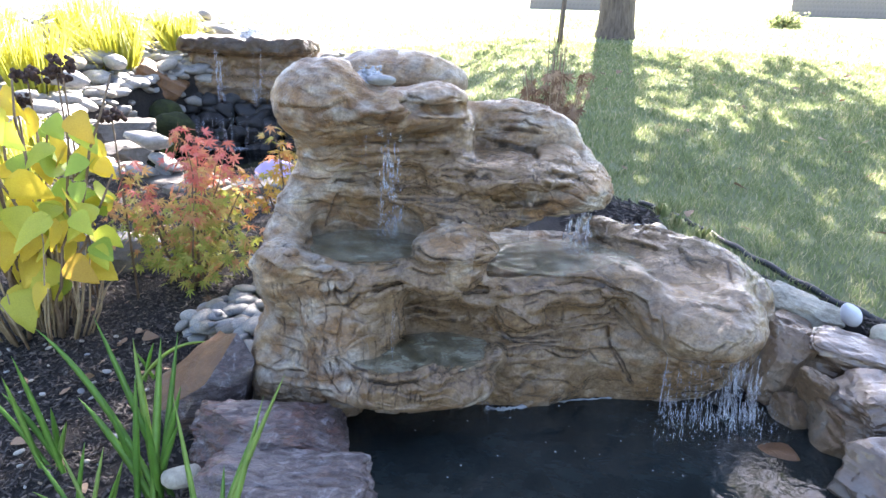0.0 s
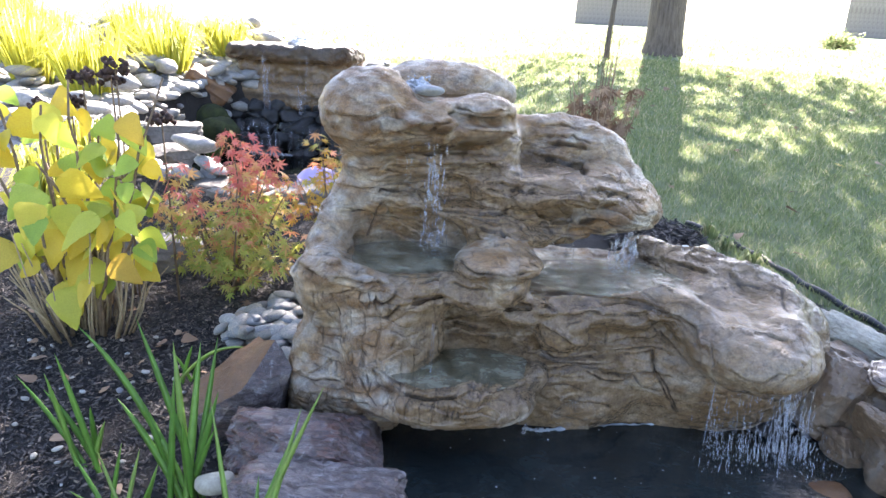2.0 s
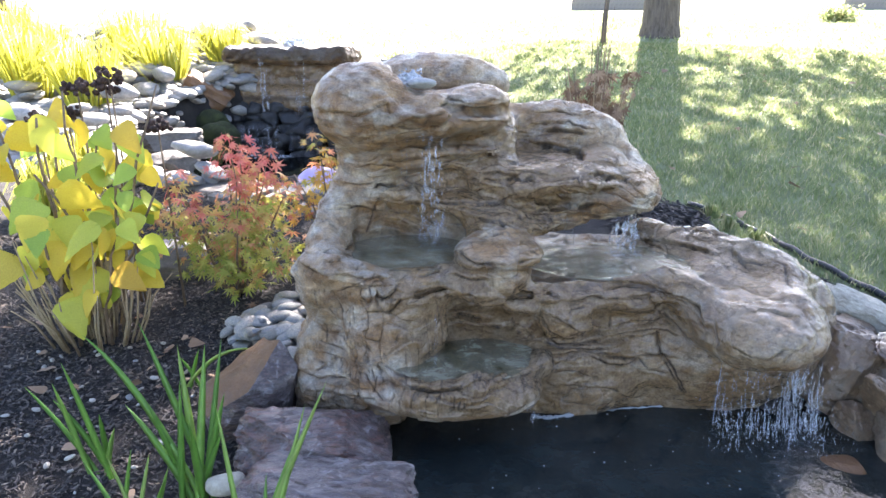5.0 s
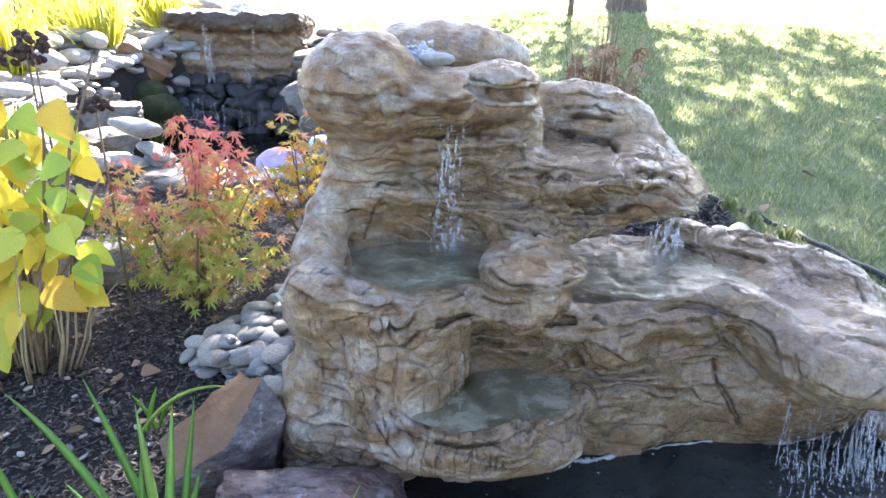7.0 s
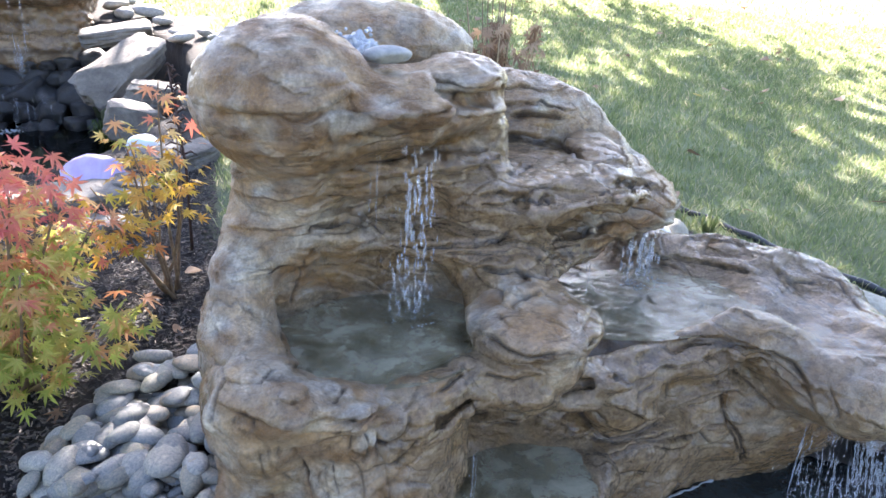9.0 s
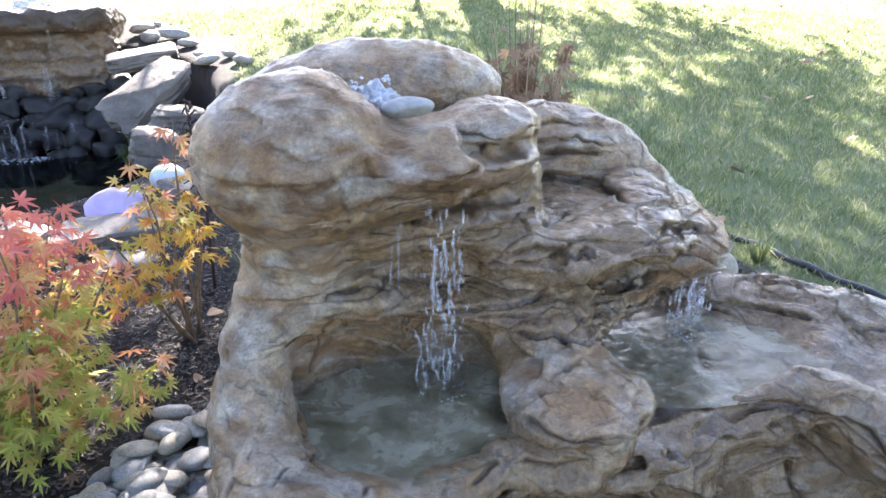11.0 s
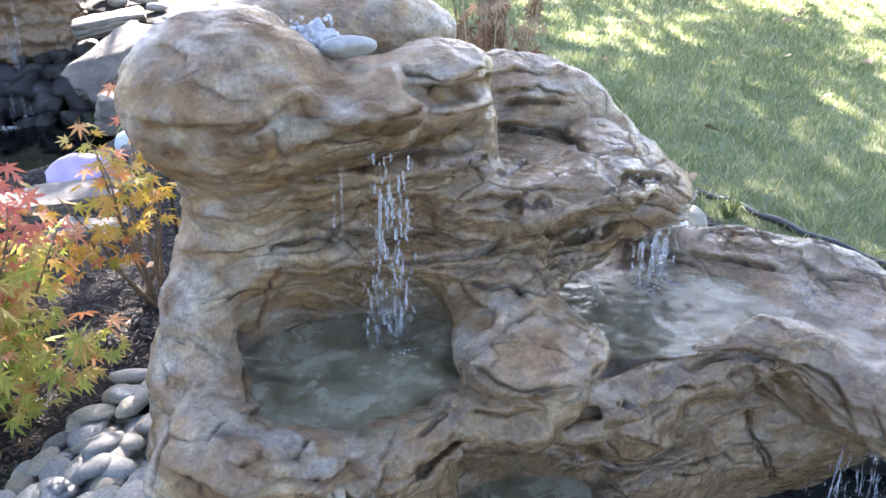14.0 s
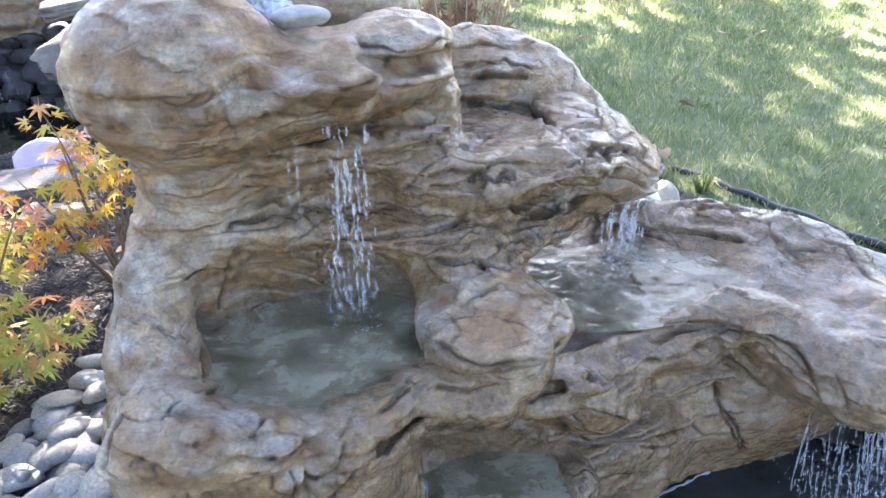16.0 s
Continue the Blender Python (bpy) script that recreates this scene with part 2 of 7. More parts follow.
BANK = stone_material("bank_stone", [(0.3, (0.075, 0.045, 0.025)), (0.5, (0.15, 0.10, 0.062)), (0.62, (0.14, 0.115, 0.10)), (0.8, (0.25, 0.20, 0.155))], 6, 0.3, 0.6, 0.3, wet=0.8)
COBBLE_MIX = stone_material("packed_cobble", [(0.3, (0.20, 0.215, 0.225)), (0.5, (0.34, 0.345, 0.335)), (0.62, (0.42, 0.40, 0.35)), (0.8, (0.62, 0.60, 0.56))], 9, 0.6, 0.25, 0.95, island=True)
BROWNBANK = stone_material("brown_bank_stone", [(0.3, (0.11, 0.066, 0.036)), (0.5, (0.20, 0.135, 0.082)), (0.62, (0.18, 0.145, 0.11)), (0.8, (0.30, 0.235, 0.16))], 8, 0.35, 0.6, 0.0, wet=0.4)
RIVER = stone_material("bleached_river_stone", [(0.3, (0.20, 0.195, 0.185)), (0.6, (0.31, 0.30, 0.285)), (0.8, (0.43, 0.415, 0.385))], 6, 0.6, 0.25, 0.6)
RIVER_MIX = stone_material("packed_river_stone", [(0.3, (0.20, 0.195, 0.185)), (0.6, (0.31, 0.30, 0.285)), (0.8, (0.43, 0.415, 0.385))], 6, 0.6, 0.25, 0.6, island=True)
EDGE = stone_material("edging_rock", [(0.3, (0.09, 0.08, 0.068)), (0.55, (0.16, 0.145, 0.125)), (0.8, (0.25, 0.235, 0.21))], 6, 0.75, 0.7, 0.3)
CREAM = stone_material("cream_stone", [(0.3, (0.30, 0.27, 0.21)), (0.6, (0.42, 0.39, 0.31)), (0.8, (0.50, 0.47, 0.40))], 9, 0.7, 0.6)
DARKROCK = stone_material("wet_dark_stone", [(0.3, (0.010, 0.011, 0.012)), (0.6, (0.026, 0.025, 0.024)), (0.8, (0.055, 0.05, 0.045))], 7, 0.35, 0.5)
MOSS = stone_material("moss", [(0.3, (0.012, 0.018, 0.006)), (0.6, (0.035, 0.045, 0.010)), (0.8, (0.075, 0.08, 0.02))], 12, 0.95, 1.0)
GROUND = ground_material()
POND = water_material("pond_water", (0.022, 0.030, 0.030), 0.03, 16, 0.30, 0.95, 1.4)
UPPERWATER = water_material("upper_pond_water", (0.002, 0.003, 0.0026), 0.03, 10, 0.15, 0.97, 1.12)
BASIN = water_material("basin_water", (0.22, 0.175, 0.105), 0.03, 22, 0.7, 1.0, 1.38)
BASIN.node_tree.nodes["Principled BSDF"].inputs["Alpha"].default_value = 0.62
bn, bl = BASIN.node_tree.nodes, BASIN.node_tree.links
silt = noise_of(bn, bl, 11, 9, 0.7, coords(bn, bl), 0.4)
bl.new(ramp_of(bn, bl, silt, [(0.36, (0.06, 0.055, 0.03)), (0.46, (0.15, 0.135, 0.08)), (0.54, (0.29, 0.265, 0.18)), (0.66, (0.40, 0.37, 0.27))]), bn["Principled BSDF"].inputs["Base Color"])
FALLING = falling_water_material()
SPLASH = water_material("splashing_water", (0.86, 0.91, 0.97), 0.05, 90, 0.5, 0.55)
FOAM = water_material("froth", (0.75, 0.78, 0.82), 0.15, 60, 0.3, 0.45)
YELLOW = leaf_material("yellow_leaf", [(0.0, (0.66, 0.48, 0.04)), (0.30, (0.68, 0.56, 0.07)), (0.50, (0.56, 0.56, 0.08)), (0.75, (0.36, 0.50, 0.08)), (0.92, (0.30, 0.44, 0.08)), (1.0, (0.60, 0.38, 0.05))], 0.5)
MAPLE_LOW = leaf_material("green_maple_leaf", [(0.0, (0.26, 0.33, 0.06)), (0.5, (0.42, 0.42, 0.10)), (0.8, (0.48, 0.36, 0.11)), (1.0, (0.55, 0.24, 0.12))], 0.45)
MAPLE_MID = leaf_material("amber_maple_leaf", [(0.0, (0.50, 0.44, 0.14)), (0.4, (0.58, 0.36, 0.14)), (0.8, (0.60, 0.24, 0.14)), (1.0, (0.56, 0.15, 0.11))], 0.45)
MAPLE_TOP = leaf_material("red_maple_leaf", [(0.0, (0.58, 0.17, 0.14)), (0.5, (0.64, 0.23, 0.17)), (0.8, (0.55, 0.10, 0.11)), (1.0, (0.60, 0.38, 0.15))], 0.45)
BLADE = leaf_material("iris_blade", [(0.0, (0.09, 0.22, 0.035)), (0.6, (0.16, 0.33, 0.055)), (1.0, (0.27, 0.38, 0.10))], 0.35, 0.4)
GRASS = leaf_material("grass", [(0.0, (0.15, 0.20, 0.08)), (0.5, (0.235, 0.29, 0.125)), (0.8, (0.35, 0.36, 0.18)), (1.0, (0.52, 0.46, 0.30))], 0.5, 0.6)
TREELEAF = leaf_material("tree_leaf", [(0.0, (0.08, 0.13, 0.03)), (1.0, (0.2, 0.2, 0.05))], 0.3)
GOLDLEAF = leaf_material("gold_maple_leaf", [(0.0, (0.60, 0.42, 0.06)), (0.5, (0.58, 0.30, 0.06)), (0.8, (0.40, 0.38, 0.06)), (1.0, (0.56, 0.18, 0.06))], 0.45)
MULCH = leaf_material("bark_chips", [(0.0, (0.030, 0.026, 0.026)), (0.7, (0.075, 0.064, 0.061)), (0.94, (0.12, 0.10, 0.09)), (1.0, (0.24, 0.19, 0.15))], 0.0, 0.85)
GOLDGRASS = leaf_material("gold_grass", [(0.0, (0.40, 0.42, 0.06)), (0.6, (0.60, 0.55, 0.08)), (1.0, (0.35, 0.42, 0.08))], 0.5)
DRYSTEM = plain_material("dry_stem", (0.10, 0.065, 0.04), (0.25, 0.18, 0.11), 40, 0.9)
STRAW = plain_material("straw_stem", (0.22, 0.16, 0.09), (0.42, 0.33, 0.20), 40, 0.9)
DEADLEAF = leaf_material("dead_leaf", [(0.0, (0.16, 0.095, 0.06)), (0.5, (0.27, 0.17, 0.11)), (1.0, (0.38, 0.27, 0.19))], 0.2, 0.8)
SEDUM = plain_material("dark_seed_head", (0.02, 0.012, 0.010), (0.08, 0.045, 0.035), 60, 0.95)
BARK = bark_material("bark", (0.05, 0.04, 0.035), (0.17, 0.14, 0.12))
HOSE = plain_material("black_hose", (0.012, 0.013, 0.014), (0.03, 0.032, 0.035), 30, 0.4)
PURPLE = plain_material("purple_paint", (0.38, 0.29, 0.52), (0.56, 0.47, 0.68), 9, 0.5)
FENCE = plain_material("grey_fence_wood", (0.20, 0.17, 0.15), (0.34, 0.30, 0.27), 8, 0.9)
HEDGE = leaf_material("hedge_leaf", [(0.0, (0.04, 0.08, 0.02)), (1.0, (0.12, 0.17, 0.04))], 0.3)


# ---- building helpers ----
def mesh_of(name, verts, faces, mat, smooth=True):
    me = bpy.data.meshes.new(name)
    me.from_pydata([tuple(v) for v in verts], [], [tuple(f) for f in faces])
    me.materials.append(mat)
    if smooth:
        me.polygons.foreach_set("use_smooth", [True] * len(me.polygons))
    me.update()
    return me


def part(name, me, parent, label=""):
    ob = new(name, me)
    ob.parent = parent
    return tagged(ob, label)


def group_thing(name, at, label, category, group="", kind=""):
    ob = new(name)
    ob.location = at
    ob.empty_display_size = 0.1
    return tagged(ob, label, category, group, kind)


def bm_mesh(name, bm, mat, smooth=True):
    me = bpy.data.meshes.new(name)
    bm.to_mesh(me)
    bm.free()
    me.materials.append(mat)
    if smooth:
        me.polygons.foreach_set("use_smooth", [True] * len(me.polygons))
    return me


def smooth(a, b, x):
    t = np.clip((x - a) / (b - a), 0, 1)
    return t * t * (3 - 2 * t)


rng = np.random.default_rng(7)
LATTICE = rng.random((32, 32, 32), dtype=np.float32)


def field(x, y, z, seed=0):
    """Smooth value noise from 0 to 1, by a lattice of random numbers."""
    x, y, z = x + seed * 3.17, y + seed * 7.31, z + seed * 1.93
    xi, yi, zi = np.floor(x).astype(np.int32), np.floor(y).astype(np.int32), np.floor(z).astype(np.int32)
    fx, fy, fz = (x - xi), (y - yi), (z - zi)
    fx, fy, fz = (f * f * (3 - 2 * f) for f in (fx, fy, fz))
    x0, y0, z0, x1, y1, z1 = xi & 31, yi & 31, zi & 31, (xi + 1) & 31, (yi + 1) & 31, (zi + 1) & 31
    L = LATTICE
    a = L[x0, y0, z0] * (1 - fx) + L[x1, y0, z0] * fx
    b = L[x0, y1, z0] * (1 - fx) + L[x1, y1, z0] * fx
    c = L[x0, y0, z1] * (1 - fx) + L[x1, y0, z1] * fx
    d = L[x0, y1, z1] * (1 - fx) + L[x1, y1, z1] * fx
    return (a * (1 - fy) + b * fy) * (1 - fz) + (c * (1 - fy) + d * fy) * fz


def tube(name, points, radii, mat, sides=8):
    """A tapered tube along points."""
    verts, faces = [], []
    pts = [Vector(p) for p in points]
    for i, p in enumerate(pts):
        way = (pts[min(i + 1, len(pts) - 1)] - pts[max(i - 1, 0)]).normalized()
        side = way.orthogonal().normalized()
        up = way.cross(side)
        if i and (side.dot(last) < 0.999):
            side = (last - way * last.dot(way)).normalized()
            up = way.cross(side)
        last = side
        for k in range(sides):
            a = 2 * math.pi * k / sides
            verts.append(p + (side * math.cos(a) + up * math.sin(a)) * radii[i])
    for i in range(len(pts) - 1):
        for k in range(sides):
            j = (k + 1) % sides
            faces.append((i * sides + k, i * sides + j, (i + 1) * sides + j, (i + 1) * sides + k))
    faces.append(tuple(range(sides))[::-1])
    faces.append(tuple(range((len(pts) - 1) * sides, len(pts) * sides)))
    return mesh_of(name, verts, faces, mat)


# ---- sculpted rock out of blended solids ----
class Solid:
    """Distances on a grid, to which solids are added and from which hollows are cut; its skin becomes a mesh."""

    def __init__(self, low=None, high=None, step=0.0):
        if low is None:
            return
        self.low, self.step = np.array(low, np.float32), step
        axes = [np.arange(a, b, step, dtype=np.float32) for a, b in zip(low, high)]
        self.x, self.y, self.z = np.meshgrid(*axes, indexing="ij")
        self.d = np.full(self.x.shape, 9.0, np.float32)
        self.mark = np.zeros(self.x.shape, np.float32)
        self.lines = []

    def near(self, points, margin):
        """The part of the grid round some points, as a solid of its own, and its place."""
        lo = [max(0, int((min(p[k] for p in points) - margin - self.low[k]) / self.step)) for k in range(3)]
        hi = [max(l + 2, int((max(p[k] for p in points) + margin - self.low[k]) / self.step) + 2) for k, l in enumerate(lo)]
        at = tuple(slice(a, b) for a, b in zip(lo, hi))
        sub = Solid()
        sub.x, sub.y, sub.z, sub.d = self.x[at], self.y[at], self.z[at], self.d[at]
        return sub, at

    def groove(self, points, r, flat=0.8, k=0.010):
        """Cuts an undercut line along points and notes where it runs."""
        for a, b in zip(points, points[1:]):
            sub, at = self.near((a, b), r * 3 + 0.03)
            e = sub.rod(a, b, r, r, flat)
            sub.cut(e, k)
            self.d[at] = sub.d
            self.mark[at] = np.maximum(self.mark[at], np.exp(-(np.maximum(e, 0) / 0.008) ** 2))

    def ledge(self, points, r, flat=0.45, k=0.012):
        """Adds a jutting lip along points."""
        for a, b in zip(points, points[1:]):
            sub, at = self.near((a, b), r * 2 + 0.04)
            sub.blend(sub.rod(a, b, r, r, flat), k)
            self.d[at] = sub.d

    def crease(self, points, wide, deep, lip=0.0):
        """Notes a sharp crease along points, with the layer above it jutting by lip."""
        self.lines = self.lines + [(points, wide, deep, lip)]

    def blend(self, e, k):
        h = np.clip(0.5 + 0.5 * (self.d - e) / k, 0, 1)
        self.d = self.d * (1 - h) + e * h - k * h * (1 - h)

    def cut(self, e, k):
        e = -e
        h = np.clip(0.5 - 0.5 * (self.d - e) / k, 0, 1)
        self.d = self.d * (1 - h) + e * h + k * h * (1 - h)

    def ball(self, c, r, turn=0.0):
        a, s = math.cos(radians(turn)), math.sin(radians(turn))
        u, v = self.x - c[0], self.y - c[1]
        u, v, w = (u * a + v * s), (v * a - u * s), self.z - c[2]
        k0 = np.sqrt((u / r[0]) ** 2 + (v / r[1]) ** 2 + (w / r[2]) ** 2) + 1e-6
        k1 = np.sqrt((u / r[0] ** 2) ** 2 + (v / r[1] ** 2) ** 2 + (w / r[2] ** 2) ** 2) + 1e-6
        return k0 * (k0 - 1) / k1

    def box(self, lo, hi, r):
        c = [(a + b) / 2 for a, b in zip(lo, hi)]
        h = [(b - a) / 2 - r for a, b in zip(lo, hi)]
        q = [np.abs(g - m) - k for g, m, k in zip((self.x, self.y, self.z), c, h)]
        out = np.sqrt(sum(np.maximum(g, 0) ** 2 for g in q))
        return out + np.minimum(np.maximum(np.maximum(q[0], q[1]), q[2]), 0) - r

    def rod(self, a, b, ra, rb, flat=1.0):
        """A tapered rod; flat below 1 squashes it in height."""
        px, py, pz = self.x - a[0], self.y - a[1], (self.z - a[2]) / flat
        bx, by, bz = b[0] - a[0], b[1] - a[1], (b[2] - a[2]) / flat
        t = np.clip((px * bx + py * by + pz * bz) / (bx * bx + by * by + bz * bz), 0, 1)
        return (np.sqrt((px - bx * t) ** 2 + (py - by * t) ** 2 + (pz - bz * t) ** 2) - (ra + (rb - ra) * t)) * min(1, flat)

    def skin(self, name, mat):
        d = self.d
        inside = d < 0
        nx, ny, nz = (s - 1 for s in d.shape)
        corner = [(i, j, k) for i in (0, 1) for j in (0, 1) for k in (0, 1)]
        count = sum(inside[i:i + nx, j:j + ny, k:k + nz].astype(np.int8) for i, j, k in corner)
        cell = (count > 0) & (count < 8)
        ci = np.argwhere(cell)
        index = np.full(cell.shape, -1, np.int32)
        index[cell] = np.arange(len(ci))
        total, hits = np.zeros((len(ci), 3), np.float64), np.zeros(len(ci))
        for p in corner:
            for ax in range(3):
                if p[ax] == 0:
                    q = list(p)
                    q[ax] = 1
                    va = d[ci[:, 0] + p[0], ci[:, 1] + p[1], ci[:, 2] + p[2]]
                    vb = d[ci[:, 0] + q[0], ci[:, 1] + q[1], ci[:, 2] + q[2]]
                    cross = (va < 0) != (vb < 0)
                    t = np.where(cross, va / np.where(cross, va - vb, 1), 0)
                    add = np.array(p, float) + np.eye(3)[ax] * t[:, None]
                    total += add * cross[:, None]
                    hits += cross
        verts = (ci + total / hits[:, None]) * self.step + self.low
        faces = []
        for ax in range(3):
            o1, o2 = [a for a in range(3) if a != ax]
            a = inside[tuple(slice(0, -1) if k == ax else slice(1, -1) for k in range(3))]
            b = inside[tuple(slice(1, None) if k == ax else slice(1, -1) for k in range(3))]
            at = np.argwhere(a != b)
            flip = a[tuple(at.T)] != (ax == 1)
            at[:, o1] += 1
            at[:, o2] += 1
            quad = []
            for u, w in ((0, 0), (1, 0), (1, 1), (0, 1)):
                c = at.copy()
                c[:, o1] -= u
                c[:, o2] -= w
                quad.append(index[tuple(c.T)])
            quad = np.stack(quad, 1)
            quad[~flip] = quad[~flip][:, ::-1]
            faces.append(quad)
        return mesh_of(name, verts, np.concatenate(faces).tolist(), mat)


def cells(x, y, z, seed=0):
    """Voronoi cells: the nearest point's distance, the gap to the second, two random numbers of the cell and the way from its middle."""
    xi, yi, zi = (np.floor(v).astype(np.int32) for v in (x, y, z))
    f1, f2 = np.full(x.shape, 9, np.float32), np.full(x.shape, 9, np.float32)
    ha, hb, dx, dy = (np.zeros(x.shape, np.float32) for _ in range(4))
    for i in (-1, 0, 1):
        for j in (-1, 0, 1):
            for k in (-1, 0, 1):
                a, b, c = (xi + i + seed * 5) & 31, (yi + j + seed * 3) & 31, (zi + k + seed) & 31
                px, py, pz = xi + i + LATTICE[a, b, c], yi + j + LATTICE[b, c, a], zi + k + LATTICE[c, a, b]
                d = np.sqrt((px - x) ** 2 + (py - y) ** 2 + (pz - z) ** 2)
                new_one = d < f1
                f2 = np.where(new_one, f1, np.minimum(f2, d))
                ha, hb = np.where(new_one, LATTICE[a, c, b], ha), np.where(new_one, LATTICE[c, b, a], hb)
                dx, dy = np.where(new_one, x - px, dx), np.where(new_one, z - pz, dy)
                f1 = np.where(new_one, d, f1)
    return f1, f2 - f1, ha, hb, dx, dy


def relief(x, y, z, band=0.030, strata=1.0, size=1.0):
    """Outward relief of the cast stone at points, with its dark painted veins and a brown tint that is paint and
    painted shade in its hollows: layers, blocks, upright grooves, cracks and lumps.
    """
    w1, w2 = field(x * 4.2, y * 4.2, z * 4.2, 1), field(x * 11, y * 11, z * 11, 2)
    w3, w4 = field(x * 27, y * 27, z * 34, 3), field(x * 62, y * 62, z * 80, 4)
    w5 = field(x * 8, y * 8, z * 20, 21)
    wave = (z + 0.17 * (w1 - 0.5) + 0.06 * (w2 - 0.5) + 0.012 * (w3 - 0.5) + 0.05 * x) / band
    layer, part_of = np.floor(wave), wave - np.floor(wave)
    edge = np.minimum(part_of, 1 - part_of) * band
    crease = np.exp(-(edge / 0.0026) ** 2)
    offset = field(layer * 7.7, x * 6.5, y * 6.5, 8)
    front = smooth(2.25, 2.05, y) * 0.6 + 0.4
    place = 0.03 * smooth(0.48, 0.54, z) * smooth(0.84, 0.80, z) - 0.06 * smooth(0.44, 0.38, z) * smooth(-0.1, 0.15, x)
    mask = smooth(0.36, 0.60, field(x * 3.1, y * 3.1, z * 4.0, 5) + place)
    calm = (1 - 0.7 * smooth(0.86, 0.92, z)) * (1 - 0.6 * smooth(0.4, 0.46, z) * smooth(0.52, 0.47, z))
    mask = 0.6 * mask * front * calm * strata * (1 - 0.75 * smooth(-0.24, -0.33, x))
    lip = part_of ** 1.5
    out = mask * (0.011 * (lip - 0.4) + 0.024 * (offset - 0.5) - 0.006 * crease)
    _, gap, ha, hb, dx, dz = cells((x + 0.05 * (w2 - 0.5)) * 8 / size, (y + 0.05 * (w1 - 0.5)) * 8 / size, (z + 0.04 * (w2 - 0.5)) * 15 / size, 3)
    blocky = (0.35 + 0.65 * smooth(0.42, 0.62, field(x * 3.3, y * 3.3, z * 3.3, 17))) * (0.45 + 0.55 * calm)
    seam = np.exp(-(gap / 0.045) ** 2) * smooth(0.4, 0.6, field(x * 7, y * 7, z * 7, 18))
    out = out + blocky * (0.007 * (ha - 0.5) + 0.009 * (hb - 0.5) * dx + 0.008 * (ha - 0.4) * dz - 0.003 * seam)
    _, gap2, hc, _, ex, ez = cells(x * 24 / size, y * 24 / size, z * 38 / size, 7)
    out = out + 0.003 * (hc - 0.5) * smooth(0.0, 0.25, gap2) + 0.002 * (hc - 0.5) * ez
    curtain = smooth(0.12, -0.08, x) * (0.3 + 0.7 * smooth(-0.36, -0.24, x)) * smooth(0.48, 0.42, z) * smooth(1.82, 1.74, y) * strata
    g = (x + 0.07 * (w1 - 0.5) + 0.036 * (w2 - 0.5) + 0.01 * (w3 - 0.5)) / 0.034
    gp = np.minimum(g - np.floor(g), 1 - (g - np.floor(g))) * 0.034
    groove = np.exp(-(gp / 0.0018) ** 2) * smooth(0.44, 0.62, field(x * 14, y * 5, z * 4.5, 13)) * curtain
    out = out - 0.004 * groove
    line = np.exp(-((field(x * 6.5, y * 6.5, z * 9.5, 14) - 0.5) / 0.010) ** 2) * smooth(0.5, 0.7, field(x * 4, y * 4, z * 4, 15))
    out = out - 0.0015 * line * strata - 0.010 * (np.abs(2 * w5 - 1) < 0.07) * mask
    out = out + 0.018 * (w1 - 0.5) + 0.012 * (w2 - 0.5) + 0.009 * (w3 - 0.5) + 0.004 * (w4 - 0.5)
    fade = smooth(0.36, 0.6, field(x * 9, y * 9, z * 9, 12))
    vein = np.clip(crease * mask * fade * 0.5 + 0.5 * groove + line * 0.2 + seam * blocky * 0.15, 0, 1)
    # Brown paint and shade deepen in hollows and fade on high spots.
    wash_shade = np.clip(0.5 - out * 22 + 0.9 * (w3 - 0.5), 0, 1)
    return out, vein, wash_shade


